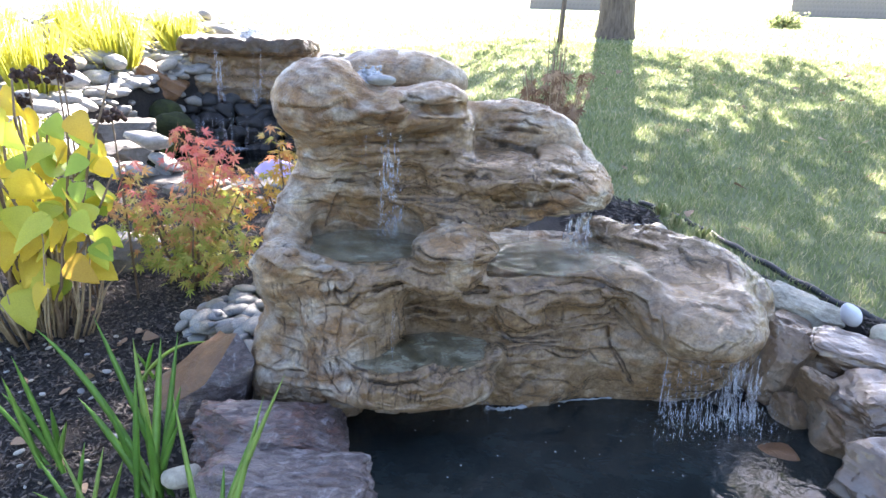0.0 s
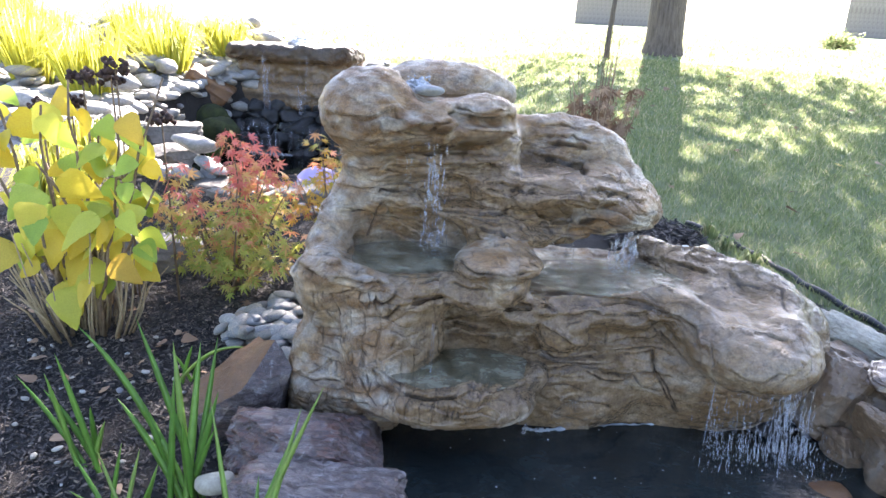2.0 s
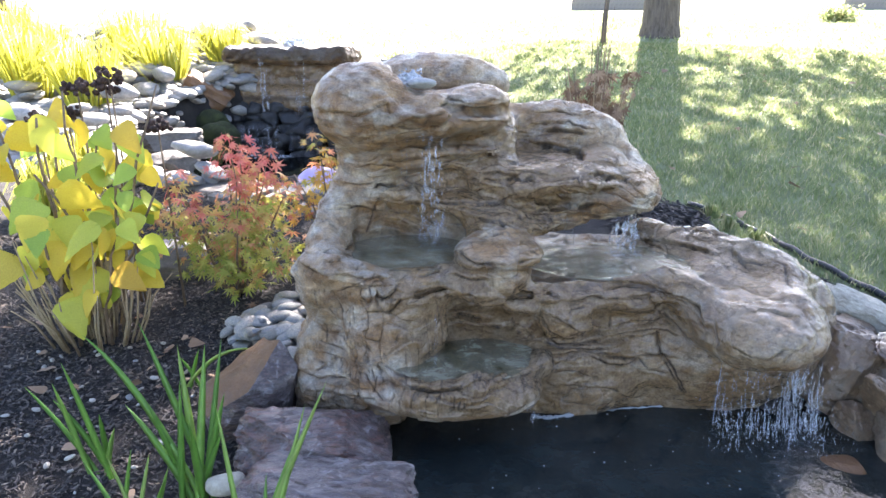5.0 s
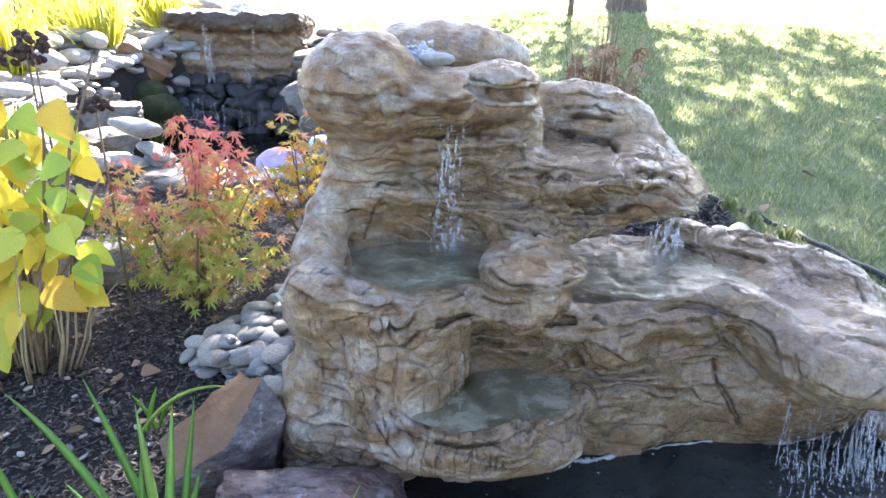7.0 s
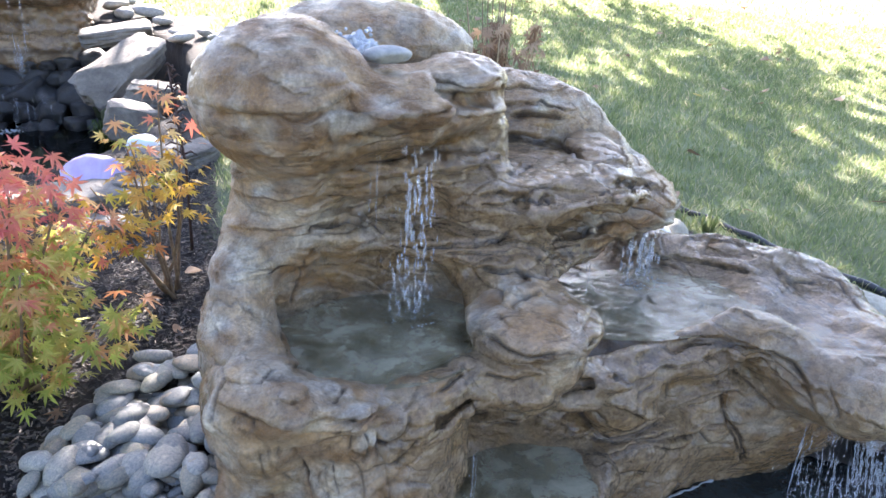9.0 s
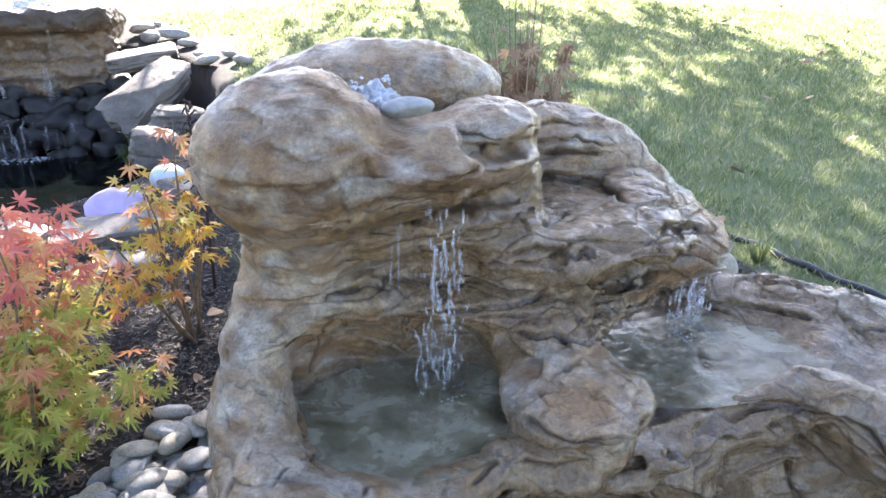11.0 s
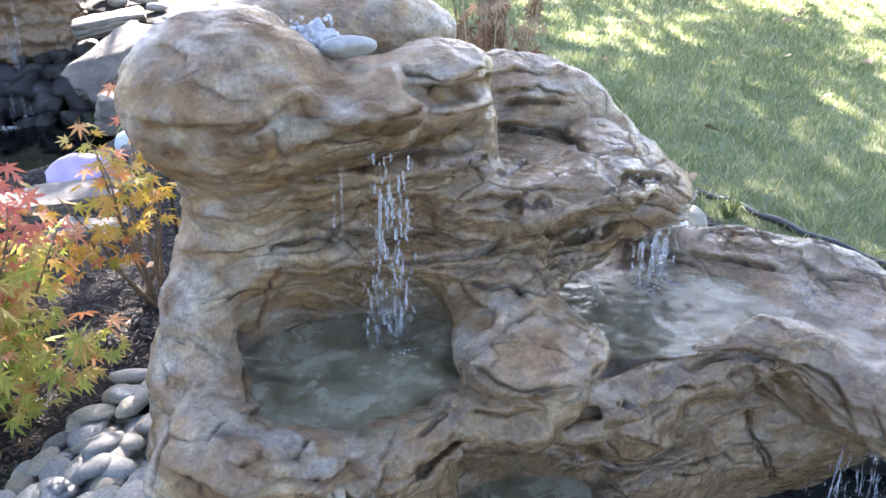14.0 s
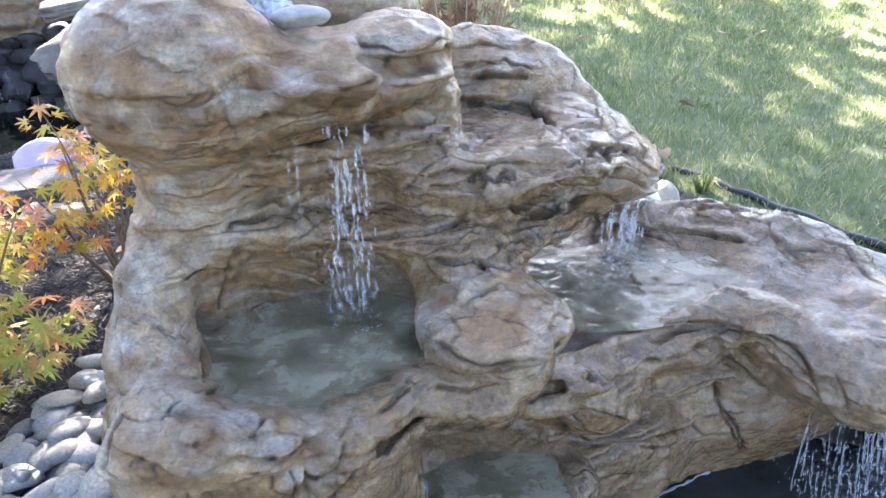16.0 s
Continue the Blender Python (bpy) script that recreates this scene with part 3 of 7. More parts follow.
def damp_at(x, y, z):
    """Where water keeps the stone dark, brown and shiny."""
    ragged = field(x * 9, y * 9, z * 5, 23) - 0.5
    under_cap = smooth(-0.34, -0.16, x + 0.15 * ragged) * smooth(0.36, 0.18, x + 0.2 * ragged) * smooth(0.45, 0.54, z) * smooth(0.865, 0.82, z + 0.05 * ragged) * 0.75
    tier = smooth(0.02, 0.12, x) * smooth(0.36, 0.26, x + 0.2 * ragged) * smooth(0.46, 0.56, z) * smooth(0.76, 0.70, z)
    cap = smooth(-0.24, -0.18, x) * smooth(0.18, 0.12, x) * smooth(0.80, 0.84, z) * smooth(2.25, 2.15, y) * 0.3
    under_cap, tier = under_cap * smooth(1.86, 1.93, y), tier * smooth(1.86, 1.93, y)
    ledge = smooth(0.06, 0.12, x) * smooth(0.52, 0.42, x + 0.1 * ragged) * smooth(0.63, 0.67, z) * smooth(0.80, 0.75, z)
    nose = smooth(0.60, 0.72, x + 0.1 * ragged) * smooth(1.92, 1.80, y) * smooth(0.42, 0.30, z + 0.1 * ragged)
    scoop = smooth(-0.24, -0.10, x) * smooth(0.30, 0.14, x) * smooth(0.16, 0.22, z) * smooth(0.50, 0.42, z) * 0.8
    foot = smooth(0.22, 0.10, z + 0.12 * ragged) * 0.7
    basins = smooth(0.545, 0.53, z) * smooth(0.40, 0.48, z) * smooth(1.72, 1.78, y) * smooth(2.15, 2.05, y) * 0.5
    spill = smooth(0.62, 0.72, x) * smooth(0.98, 0.90, x) * smooth(1.66, 1.72, y) * smooth(2.05, 1.95, y) * smooth(0.3, 0.36, z)
    rim = smooth(-0.27, -0.18, x + 0.1 * ragged) * smooth(0.10, 0.04, x) * smooth(1.84, 1.78, y) * smooth(0.36, 0.44, z + 0.1 * ragged) * smooth(0.56, 0.54, z) * 0.75
    arm = smooth(0.50, 0.62, x + 0.1 * ragged) * smooth(0.28, 0.36, z) * smooth(0.56, 0.52, z) * 0.85
    lips = smooth(0.10, 0.16, x) * smooth(0.70, 0.60, x) * smooth(1.90, 1.84, y) * smooth(0.36, 0.42, z) * 0.8
    wall = smooth(0.12, 0.24, x) * smooth(1.95, 1.88, y) * smooth(0.44, 0.38, z) * 0.8
    patch = smooth(0.35, 0.65, field(x * 5, y * 5, z * 7, 25))
    most = np.maximum.reduce([under_cap, tier, cap, ledge, wall, rim, arm, lips, nose, scoop, foot, basins, spill])
    return np.clip(most * (0.7 + 0.6 * patch), 0, 1)


def finer(me):
    """Splits every quad of a mesh in four, with the new points drawn towards a smooth skin."""
    n, m = len(me.vertices), len(me.polygons)
    co, quad = np.empty(n * 3, np.float32), np.empty(m * 4, np.int32)
    me.vertices.foreach_get("co", co)
    me.loops.foreach_get("vertex_index", quad)
    co, quad = co.reshape(-1, 3), quad.reshape(-1, 4)
    pair = np.sort(np.stack([quad, np.roll(quad, -1, 1)], -1).reshape(-1, 2), 1)
    code, back = np.unique(pair[:, 0].astype(np.int64) * n + pair[:, 1], return_inverse=True)
    ends = np.stack([code // n, code % n], 1)
    middle = co[quad].mean(1)
    edge = n + back.reshape(-1, 4)
    beside, count = np.zeros((len(code), 3), np.float32), np.bincount(back, minlength=len(code))[:, None]
    for k in range(4):
        for ax in range(3):
            beside[:, ax] += np.bincount(back.reshape(-1, 4)[:, k], middle[:, ax], len(code)).astype(np.float32)
    mids = 0.5 * co[ends].mean(1) + 0.5 * beside / count
    pull, times = np.zeros((n, 3), np.float32), np.bincount(ends.ravel(), minlength=n)[:, None]
    for k in (0, 1):
        for ax in range(3):
            pull[:, ax] += np.bincount(ends[:, k], mids[:, ax], n).astype(np.float32)
    base = 0.5 * co + 0.5 * pull / np.maximum(times, 1)
    face = n + len(code) + np.arange(m)
    out = np.concatenate([np.stack([quad[:, k], edge[:, k], face, edge[:, k - 1]], 1) for k in range(4)])
    mat = me.materials[0]
    made = bpy.data.meshes.new(me.name)
    made.vertices.add(n + len(code) + m)
    made.vertices.foreach_set("co", np.concatenate([base, mids, middle]).astype(np.float32).ravel())
    made.loops.add(out.size)
    made.loops.foreach_set("vertex_index", out.ravel().astype(np.int32))
    made.polygons.add(len(out))
    made.polygons.foreach_set("loop_start", np.arange(0, out.size, 4, dtype=np.int32))
    made.polygons.foreach_set("use_smooth", np.ones(len(out), bool))
    made.materials.append(mat)
    made.update(calc_edges=True)
    bpy.data.meshes.remove(me)
    return made


def creased(co, lines):
    """How far noted creases move points outwards, and how dark their crack lines and painted shade are."""
    x, y, z = co.T
    bent = co + 0.008 * np.stack([field(x * 26, y * 26, z * 26, k) - 0.5 for k in (41, 42, 43)], 1) + 0.004 * np.stack([field(x * 70, y * 70, z * 70, k) - 0.5 for k in (44, 45, 46)], 1)
    patchy = 0.6 + 0.7 * field(x * 16, y * 16, z * 16, 47)
    move, crack_and_shade = np.zeros(len(co)), np.zeros(len(co))
    for points, wide, deep, lip in lines:
        pts, reach = np.array(points), 0.05
        near = np.flatnonzero(((co > pts.min(0) - reach) & (co < pts.max(0) + reach)).all(1))
        if not len(near):
            continue
        p = bent[near]
        best, over = np.full(len(near), 9.0), np.zeros(len(near))
        for a, b in zip(pts, pts[1:]):
            way = b - a
            t = np.clip((p - a) @ way / (way @ way), 0, 1)
            off = p - a - t[:, None] * way
            d = np.sqrt((off ** 2).sum(1))
            over = np.where(d < best, off[:, 2], over)
            best = np.minimum(d, best)
        ends = np.minimum(1, np.minimum(np.linalg.norm(p - pts[0], axis=1), np.linalg.norm(p - pts[-1], axis=1)) / 0.015 + 0.4)
        cut = np.exp(-(best / wide) ** 2) * ends
        shelf = lip * (np.exp(-((over - 0.006) / 0.013) ** 2) * (over > 0) - 0.6 * np.exp(-((over + 0.004) / 0.014) ** 2) * (over <= 0)) * np.exp(-(best / 0.026) ** 2) * ends
        move[near] += shelf - deep * cut * patchy[near]
        # Darkens each crease in colour: its crack line and the shade under its lip.
        crack_and_shade[near] = np.maximum(crack_and_shade[near], np.exp(-(best / (wide * 0.8)) ** 2) * patchy[near] * ends * min(1.0, deep / 0.007))
    return move, crack_and_shade


def carve(s, name, mat, size=1.0, **how):
    """Halves the grid's step, adds the relief near the skin and makes the mesh with its vein values."""
    how["size"] = size
    d = s.d
    for ax in range(3):
        d = np.moveaxis(d, ax, 0)
        p = np.concatenate([d[:1], d, d[-1:]])
        mid = (-p[:-3] + 9 * p[1:-2] + 9 * p[2:-1] - p[3:]) / 16
        out = np.empty((2 * len(d) - 1, *d.shape[1:]), np.float32)
        out[::2], out[1::2] = d, mid
        d = np.moveaxis(out, 0, ax)
    s.d, s.step = np.ascontiguousarray(d), s.step / 2
    me = s.skin(name, mat)
    if s.lines:
        me = finer(me)
    co, no = np.empty(len(me.vertices) * 3, np.float32), np.empty(len(me.vertices) * 3, np.float32)
    me.vertices.foreach_get("co", co)
    me.vertex_normals.foreach_get("vector", no)
    co, no = co.reshape(-1, 3), no.reshape(-1, 3)
    far = size > 2
    out, vein, wash_shade = relief(co[:, 0] + 2.2 * far, co[:, 1] - 4.8 * far, co[:, 2] - 0.1 * far, **how)
    out = out * (1 + 1.2 * far)
    if s.lines:
        move, crack_and_shade = creased(co, s.lines)
        out, vein, wash_shade = out + move, np.maximum(vein, 0.95 * crack_and_shade), np.clip(wash_shade - 16 * move, 0, 1)
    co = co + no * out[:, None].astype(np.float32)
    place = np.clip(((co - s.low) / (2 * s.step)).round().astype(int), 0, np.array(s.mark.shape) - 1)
    # Undercuts darkened in colour, for brown paint and the shade inside them.
    ink_and_shade = s.mark[tuple(place.T)] * (0.55 + 0.45 * field(co[:, 0] * 12, co[:, 1] * 12, co[:, 2] * 12, 30))
    vein, wash_shade = np.maximum(vein, 0.75 * ink_and_shade ** 2), np.clip(wash_shade + 0.6 * ink_and_shade, 0, 1)
    me.vertices.foreach_set("co", co.reshape(-1))
    me.update()
    for key, value in (("vein", vein), ("wash_shade", wash_shade), ("damp", damp_at(co[:, 0] * (size < 2), co[:, 1], co[:, 2]))):
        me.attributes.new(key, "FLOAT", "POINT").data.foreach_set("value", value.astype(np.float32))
    return me


# ---- the main waterfall rock ----
rk = Solid((-0.62, 1.45, -0.12), (1.22, 2.75, 1.12), 0.0095)
rk.blend(rk.box((-0.46, 1.78, -0.3), (0.40, 2.5, 0.30), 0.07), 0.05)           # foot
rk.blend(rk.box((-0.445, 1.735, 0.10), (0.14, 2.45, 0.47), 0.085), 0.05)       # lower left body
rk.blend(rk.rod((-0.25, 1.74, 0.45), (-0.24, 1.675, 0.22), 0.07, 0.085), 0.05)   # curtain
rk.blend(rk.rod((-0.13, 1.74, 0.43), (-0.24, 1.68, 0.20), 0.05, 0.06), 0.05)
rk.blend(rk.rod((-0.40, 1.765, 0.27), (-0.385, 1.755, 0.06), 0.075, 0.105), 0.07)
rk.blend(rk.rod((-0.36, 1.73, 0.16), (-0.20, 1.68, 0.15), 0.08, 0.07), 0.06)             # bulging foot
rk.blend(rk.box((0.12, 1.84, -0.3), (0.80, 2.4, 0.44), 0.06), 0.05)            # right wall
rk.blend(rk.ball((0.28, 1.84, 0.17), (0.22, 0.06, 0.12)), 0.05)
rk.blend(rk.ball((0.74, 2.05, 0.24), (0.34, 0.28, 0.25)), 0.06)                # arm
rk.blend(rk.rod((0.57, 2.25, 0.44), (0.98, 2.02, 0.33), 0.085, 0.095), 0.05)    # arm ridge
rk.blend(rk.rod((0.74, 2.14, 0.44), (0.87, 1.97, 0.41), 0.07, 0.075), 0.05)
rk.blend(rk.ball((0.775, 1.765, 0.355), (0.165, 0.175, 0.088), -6), 0.05)
rk.blend(rk.rod((0.85, 1.77, 0.375), (0.90, 1.98, 0.385), 0.085, 0.085), 0.05)         # spill nose
rk.blend(rk.rod((0.64, 1.80, 0.40), (0.70, 1.67, 0.365), 0.06, 0.055), 0.04)
rk.blend(rk.ball((-0.385, 1.82, 0.455), (0.085, 0.15, 0.095)), 0.05)               # left shoulder
rk.blend(rk.rod((-0.41, 1.93, 0.53), (-0.345, 2.10, 0.72), 0.065, 0.045), 0.06)
rk.blend(rk.rod((-0.385, 1.755, 0.495), (-0.26, 1.69, 0.49), 0.055, 0.040), 0.035)  # left rim
rk.blend(rk.rod((-0.25, 1.735, 0.480), (0.01, 1.785, 0.474), 0.036, 0.034), 0.03)
rk.blend(rk.rod((-0.415, 1.735, 0.505), (-0.345, 1.68, 0.528), 0.034, 0.036), 0.025)
rk.blend(rk.rod((0.10, 1.78, 0.415), (0.30, 1.815, 0.420), 0.04, 0.035), 0.025)  # right rim
rk.blend(rk.rod((0.30, 1.815, 0.420), (0.42, 1.84, 0.428), 0.035, 0.032), 0.025)
rk.blend(rk.rod((0.42, 1.84, 0.428), (0.53, 1.85, 0.450), 0.032, 0.036), 0.025)
rk.blend(rk.rod((0.53, 1.85, 0.450), (0.60, 1.83, 0.430), 0.036, 0.042), 0.025)
rk.blend(rk.rod((0.58, 1.82, 0.445), (0.72, 1.78, 0.37), 0.045, 0.06), 0.03)
rk.blend(rk.rod((-0.25, 1.785, 0.455), (-0.02, 1.83, 0.455), 0.05, 0.045, 0.75), 0.03)   # wet shelf
rk.blend(rk.ball((0.02, 1.80, 0.472), (0.06, 0.045, 0.035)), 0.02)
rk.cut(rk.ball((-0.165, 1.885, 0.575), (0.150, 0.138, 0.115)), 0.06)               # left basin
rk.cut(rk.ball((0.43, 2.0, 0.505), (0.27, 0.15, 0.09)), 0.03)                 # right basin
rk.cut(rk.ball((0.80, 1.88, 0.535), (0.16, 0.16, 0.07), -20), 0.03)                # spillway
rk.cut(rk.ball((0.04, 1.74, 0.352), (0.185, 0.16, 0.095)), 0.05)               # scoop
rk.blend(rk.ball((-0.05, 1.675, 0.205), (0.25, 0.155, 0.065)), 0.03)            # scoop lip
rk.blend(rk.rod((-0.14, 1.575, 0.235), (0.02, 1.565, 0.250), 0.04, 0.04), 0.03)
rk.blend(rk.rod((0.02, 1.575, 0.255), (0.10, 1.66, 0.25), 0.038, 0.04), 0.03)
rk.blend(rk.rod((0.10, 1.66, 0.245), (0.20, 1.74, 0.25), 0.038, 0.04), 0.03)
rk.cut(rk.ball((-0.01, 1.705, 0.300), (0.215, 0.125, 0.055)), 0.02)
rk.cut(rk.ball((0.06, 1.86, 0.36), (0.12, 0.06, 0.04)), 0.02)
rk.blend(rk.box((-0.36, 2.05, 0.45), (0.14, 2.45, 0.87), 0.06), 0.04)          # neck
rk.blend(rk.ball((-0.315, 2.085, 0.62), (0.065, 0.08, 0.2)), 0.05)
rk.blend(rk.rod((-0.285, 2.0, 0.89), (-0.30, 2.09, 0.64), 0.105, 0.06), 0.05)
rk.blend(rk.rod((-0.26, 2.045, 0.655), (-0.02, 2.01, 0.62), 0.055, 0.055, 0.5), 0.02)
rk.blend(rk.rod((-0.02, 2.01, 0.62), (0.12, 1.995, 0.60), 0.055, 0.05, 0.5), 0.02)
rk.blend(rk.rod((-0.34, 2.05, 0.745), (0.06, 2.05, 0.74), 0.055, 0.05, 0.5), 0.02)
rk.blend(rk.box((0.02, 2.0, 0.54), (0.33, 2.5, 0.732), 0.04), 0.03)            # middle tier
rk.blend(rk.ball((0.43, 2.23, 0.63), (0.165, 0.20, 0.082)), 0.03)
rk.blend(rk.rod((0.18, 2.02, 0.565), (0.45, 2.12, 0.60), 0.05, 0.05, 0.5), 0.02)
rk.blend(rk.rod((0.14, 2.01, 0.665), (0.33, 2.03, 0.675), 0.05, 0.045, 0.6), 0.02)
rk.blend(rk.rod((0.30, 2.06, 0.675), (0.42, 2.16, 0.67), 0.045, 0.05, 0.7), 0.02)
rk.blend(rk.rod((0.42, 2.40, 0.77), (0.545, 2.27, 0.64), 0.06, 0.04), 0.03)
rk.blend(rk.rod((0.06, 2.40, 0.80), (0.28, 2.45, 0.80), 0.07, 0.075), 0.04)
rk.blend(rk.ball((0.315, 2.46, 0.735), (0.21, 0.155, 0.14)), 0.04)               # rear boulder
rk.blend(rk.rod((0.06, 2.05, 0.695), (0.34, 2.14, 0.695), 0.075, 0.07, 0.5), 0.03)   # wet sloping shelf
rk.blend(rk.rod((0.34, 2.14, 0.69), (0.44, 2.20, 0.68), 0.07, 0.05, 0.6), 0.03)
rk.blend(rk.ball((0.405, 2.24, 0.715), (0.075, 0.10, 0.035)), 0.02)
rk.cut(rk.ball((0.265, 2.025, 0.640), (0.075, 0.045, 0.028)), 0.02)
rk.blend(rk.box((-0.395, 1.93, 0.800), (-0.05, 2.32, 0.90), 0.045), 0.03)       # cap
rk.blend(rk.ball((-0.30, 1.99, 0.905), (0.15, 0.15, 0.122)), 0.03)
rk.blend(rk.box((-0.22, 1.90, 0.825), (-0.06, 2.1, 0.943), 0.03), 0.02)
rk.blend(rk.ball((-0.13, 1.925, 0.91), (0.09, 0.06, 0.035)), 0.012)
rk.blend(rk.box((-0.2, 2.0, 0.825), (0.02, 2.32, 0.90), 0.04), 0.03)
rk.blend(rk.ball((-0.005, 2.055, 0.868), (0.15, 0.092, 0.052), 43), 0.02)         # right block
rk.blend(rk.ball((0.015, 2.065, 0.915), (0.115, 0.085, 0.050), 43), 0.02)
rk.blend(rk.ball((-0.13, 2.28, 0.945), (0.24, 0.13, 0.095)), 0.03)
rk.cut(rk.ball((-0.15, 2.06, 0.995), (0.08, 0.10, 0.048)), 0.02)              # trough
rk.blend(rk.ball((0.09, 1.815, 0.48), (0.088, 0.088, 0.06)), 0.03)               # boss
rk.blend(rk.ball((0.09, 1.81, 0.535), (0.112, 0.105, 0.028)), 0.016)
rk.blend(rk.rod((0.08, 1.85, 0.530), (0.09, 2.0, 0.565), 0.085, 0.10, 0.45), 0.04)
rk.blend(rk.ball((0.27, 1.80, 0.355), (0.075, 0.05, 0.06)), 0.025)
rk.blend(rk.ball((0.45, 1.85, 0.40), (0.08, 0.03, 0.05)), 0.02)
rk.blend(rk.rod((-0.17, 1.73, 0.44), (-0.14, 1.705, 0.29), 0.055, 0.05), 0.04)   # folds beside the lowest basin
rk.blend(rk.rod((-0.10, 1.765, 0.42), (-0.085, 1.76, 0.31), 0.045, 0.04), 0.05)
rk.blend(rk.ball((-0.190, 1.678, 0.300), (0.045, 0.035, 0.045)), 0.02)
lump = random.Random(5)
for k in range(26):
    t = k / 25
    x = -0.42 + 1.12 * t
    y, z = float(np.interp(x, [-0.42, -0.25, 0.02, 0.12, 0.3, 0.42, 0.58, 0.72], [1.72, 1.695, 1.75, 1.755, 1.775, 1.80, 1.79, 1.745])), float(np.interp(x, [-0.42, -0.25, 0.02, 0.12, 0.3, 0.42, 0.58, 0.72], [0.50, 0.475, 0.465, 0.425, 0.42, 0.43, 0.43, 0.36]))
    s = lump.uniform(0.6, 1.3)
    rk.blend(rk.ball((x, y + lump.uniform(-.005, .02), z + lump.uniform(-.035, .012)), (0.045 * s, 0.024 * s, 0.017 * s), lump.uniform(-30, 30)), 0.022)
rk.ledge([(-0.37, 2.02, 0.775), (-0.20, 2.0, 0.77), (0.06, 2.01, 0.785)], 0.035)               # jutting layers
rk.ledge([(0.14, 1.985, 0.685), (0.33, 2.0, 0.69), (0.46, 2.10, 0.665), (0.56, 2.24, 0.645)], 0.03)
rk.blend(rk.ball((-0.165, 1.895, 0.893), (0.06, 0.05, 0.03)), 0.012)
rk.blend(rk.ball((-0.095, 1.893, 0.893), (0.05, 0.045, 0.033)), 0.012)
rk.cut(rk.ball((-0.052, 1.93, 0.925), (0.014, 0.04, 0.04), -25), 0.02)
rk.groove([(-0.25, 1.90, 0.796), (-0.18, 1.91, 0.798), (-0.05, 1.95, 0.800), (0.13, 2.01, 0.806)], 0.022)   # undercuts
rk.cut(rk.ball((0.035, 1.985, 0.893), (0.08, 0.018, 0.010), 43), 0.02)
# layers, undercuts and cracks
rk.crease([(-0.385, 1.867, 0.91), (-0.369, 1.857, 0.901), (-0.332, 1.843, 0.906), (-0.306, 1.841, 0.894), (-0.27, 1.843, 0.905), (-0.228, 1.86, 0.924)], 0.009, 0.002, 0.004)
rk.crease([(-0.368, 1.884, 0.839), (-0.313, 1.866, 0.837), (-0.271, 1.872, 0.834), (-0.211, 1.901, 0.836), (-0.161, 1.904, 0.84), (-0.117, 1.901, 0.847), (-0.059, 1.927, 0.85)], 0.005, 0.004, 0.004)
rk.crease([(-0.215, 1.87, 0.928), (-0.21, 1.862, 0.893), (-0.206, 1.89, 0.854)], 0.0035, 0.006, 0)
rk.crease([(-0.144, 1.849, 0.889), (-0.112, 1.851, 0.892), (-0.07, 1.857, 0.904)], 0.007, 0.009, 0.007)
rk.crease([(-0.212, 1.879, 0.864), (-0.175, 1.865, 0.869), (-0.149, 1.852, 0.88)], 0.004, 0.005, 0.005)
rk.crease([(-0.084, 1.943, 0.943), (-0.06, 1.964, 0.919), (-0.058, 1.87, 0.906)], 0.006, 0.009, 0)
rk.crease([(-0.061, 1.95, 0.92), (-0.022, 1.965, 0.905), (0.031, 2.002, 0.898), (0.09, 2.04, 0.9)], 0.008, 0.011, 0.008)
rk.crease([(-0.062, 1.978, 0.932), (-0.034, 1.973, 0.924), (-0.005, 1.966, 0.915), (0.025, 1.975, 0.913), (0.064, 1.997, 0.921)], 0.004, 0.005, 0.005)
rk.crease([(-0.051, 1.874, 0.888), (0.001, 1.951, 0.872), (0.054, 1.986, 0.861), (0.107, 2.059, 0.854)], 0.004, 0.005, 0.004)
rk.crease([(-0.291, 1.945, 1.021), (-0.254, 1.925, 1.008)], 0.004, 0.005, 0)
rk.crease([(-0.393, 2.006, 0.786), (-0.328, 1.918, 0.798), (-0.272, 1.922, 0.795), (-0.203, 1.97, 0.787), (-0.156, 1.973, 0.782)], 0.004, 0.005, 0.006)
rk.crease([(-0.344, 1.979, 0.742), (-0.32, 1.971, 0.737), (-0.284, 1.962, 0.747), (-0.201, 2.004, 0.73), (-0.144, 2.043, 0.712)], 0.005, 0.008, 0.007)
rk.crease([(-0.273, 1.986, 0.706), (-0.237, 2.009, 0.706), (-0.2, 2.046, 0.688), (-0.155, 2.05, 0.694)], 0.004, 0.005, 0.005)
rk.crease([(-0.38, 1.995, 0.682), (-0.322, 1.987, 0.68), (-0.28, 1.991, 0.686)], 0.004, 0.005, 0.005)
rk.crease([(-0.274, 1.99, 0.666), (-0.266, 1.995, 0.678), (-0.2, 2.025, 0.674), (-0.163, 2.013, 0.668), (-0.137, 1.981, 0.652)], 0.004, 0.007, 0.006)
rk.crease([(-0.336, 1.803, 0.532), (-0.334, 1.911, 0.52), (-0.31, 2.01, 0.53), (-0.287, 2.01, 0.591), (-0.271, 2.002, 0.633), (-0.254, 1.99, 0.661)], 0.004, 0.008, 0)
rk.crease([(-0.093, 1.999, 0.74), (-0.056, 2.001, 0.749), (-0.026, 2.005, 0.759), (0.018, 2.011, 0.76)], 0.004, 0.005, 0.005)
rk.crease([(-0.086, 2.031, 0.658), (-0.022, 2.034, 0.654), (0.023, 2, 0.66), (0.067, 1.978, 0.677)], 0.004, 0.005, 0.005)
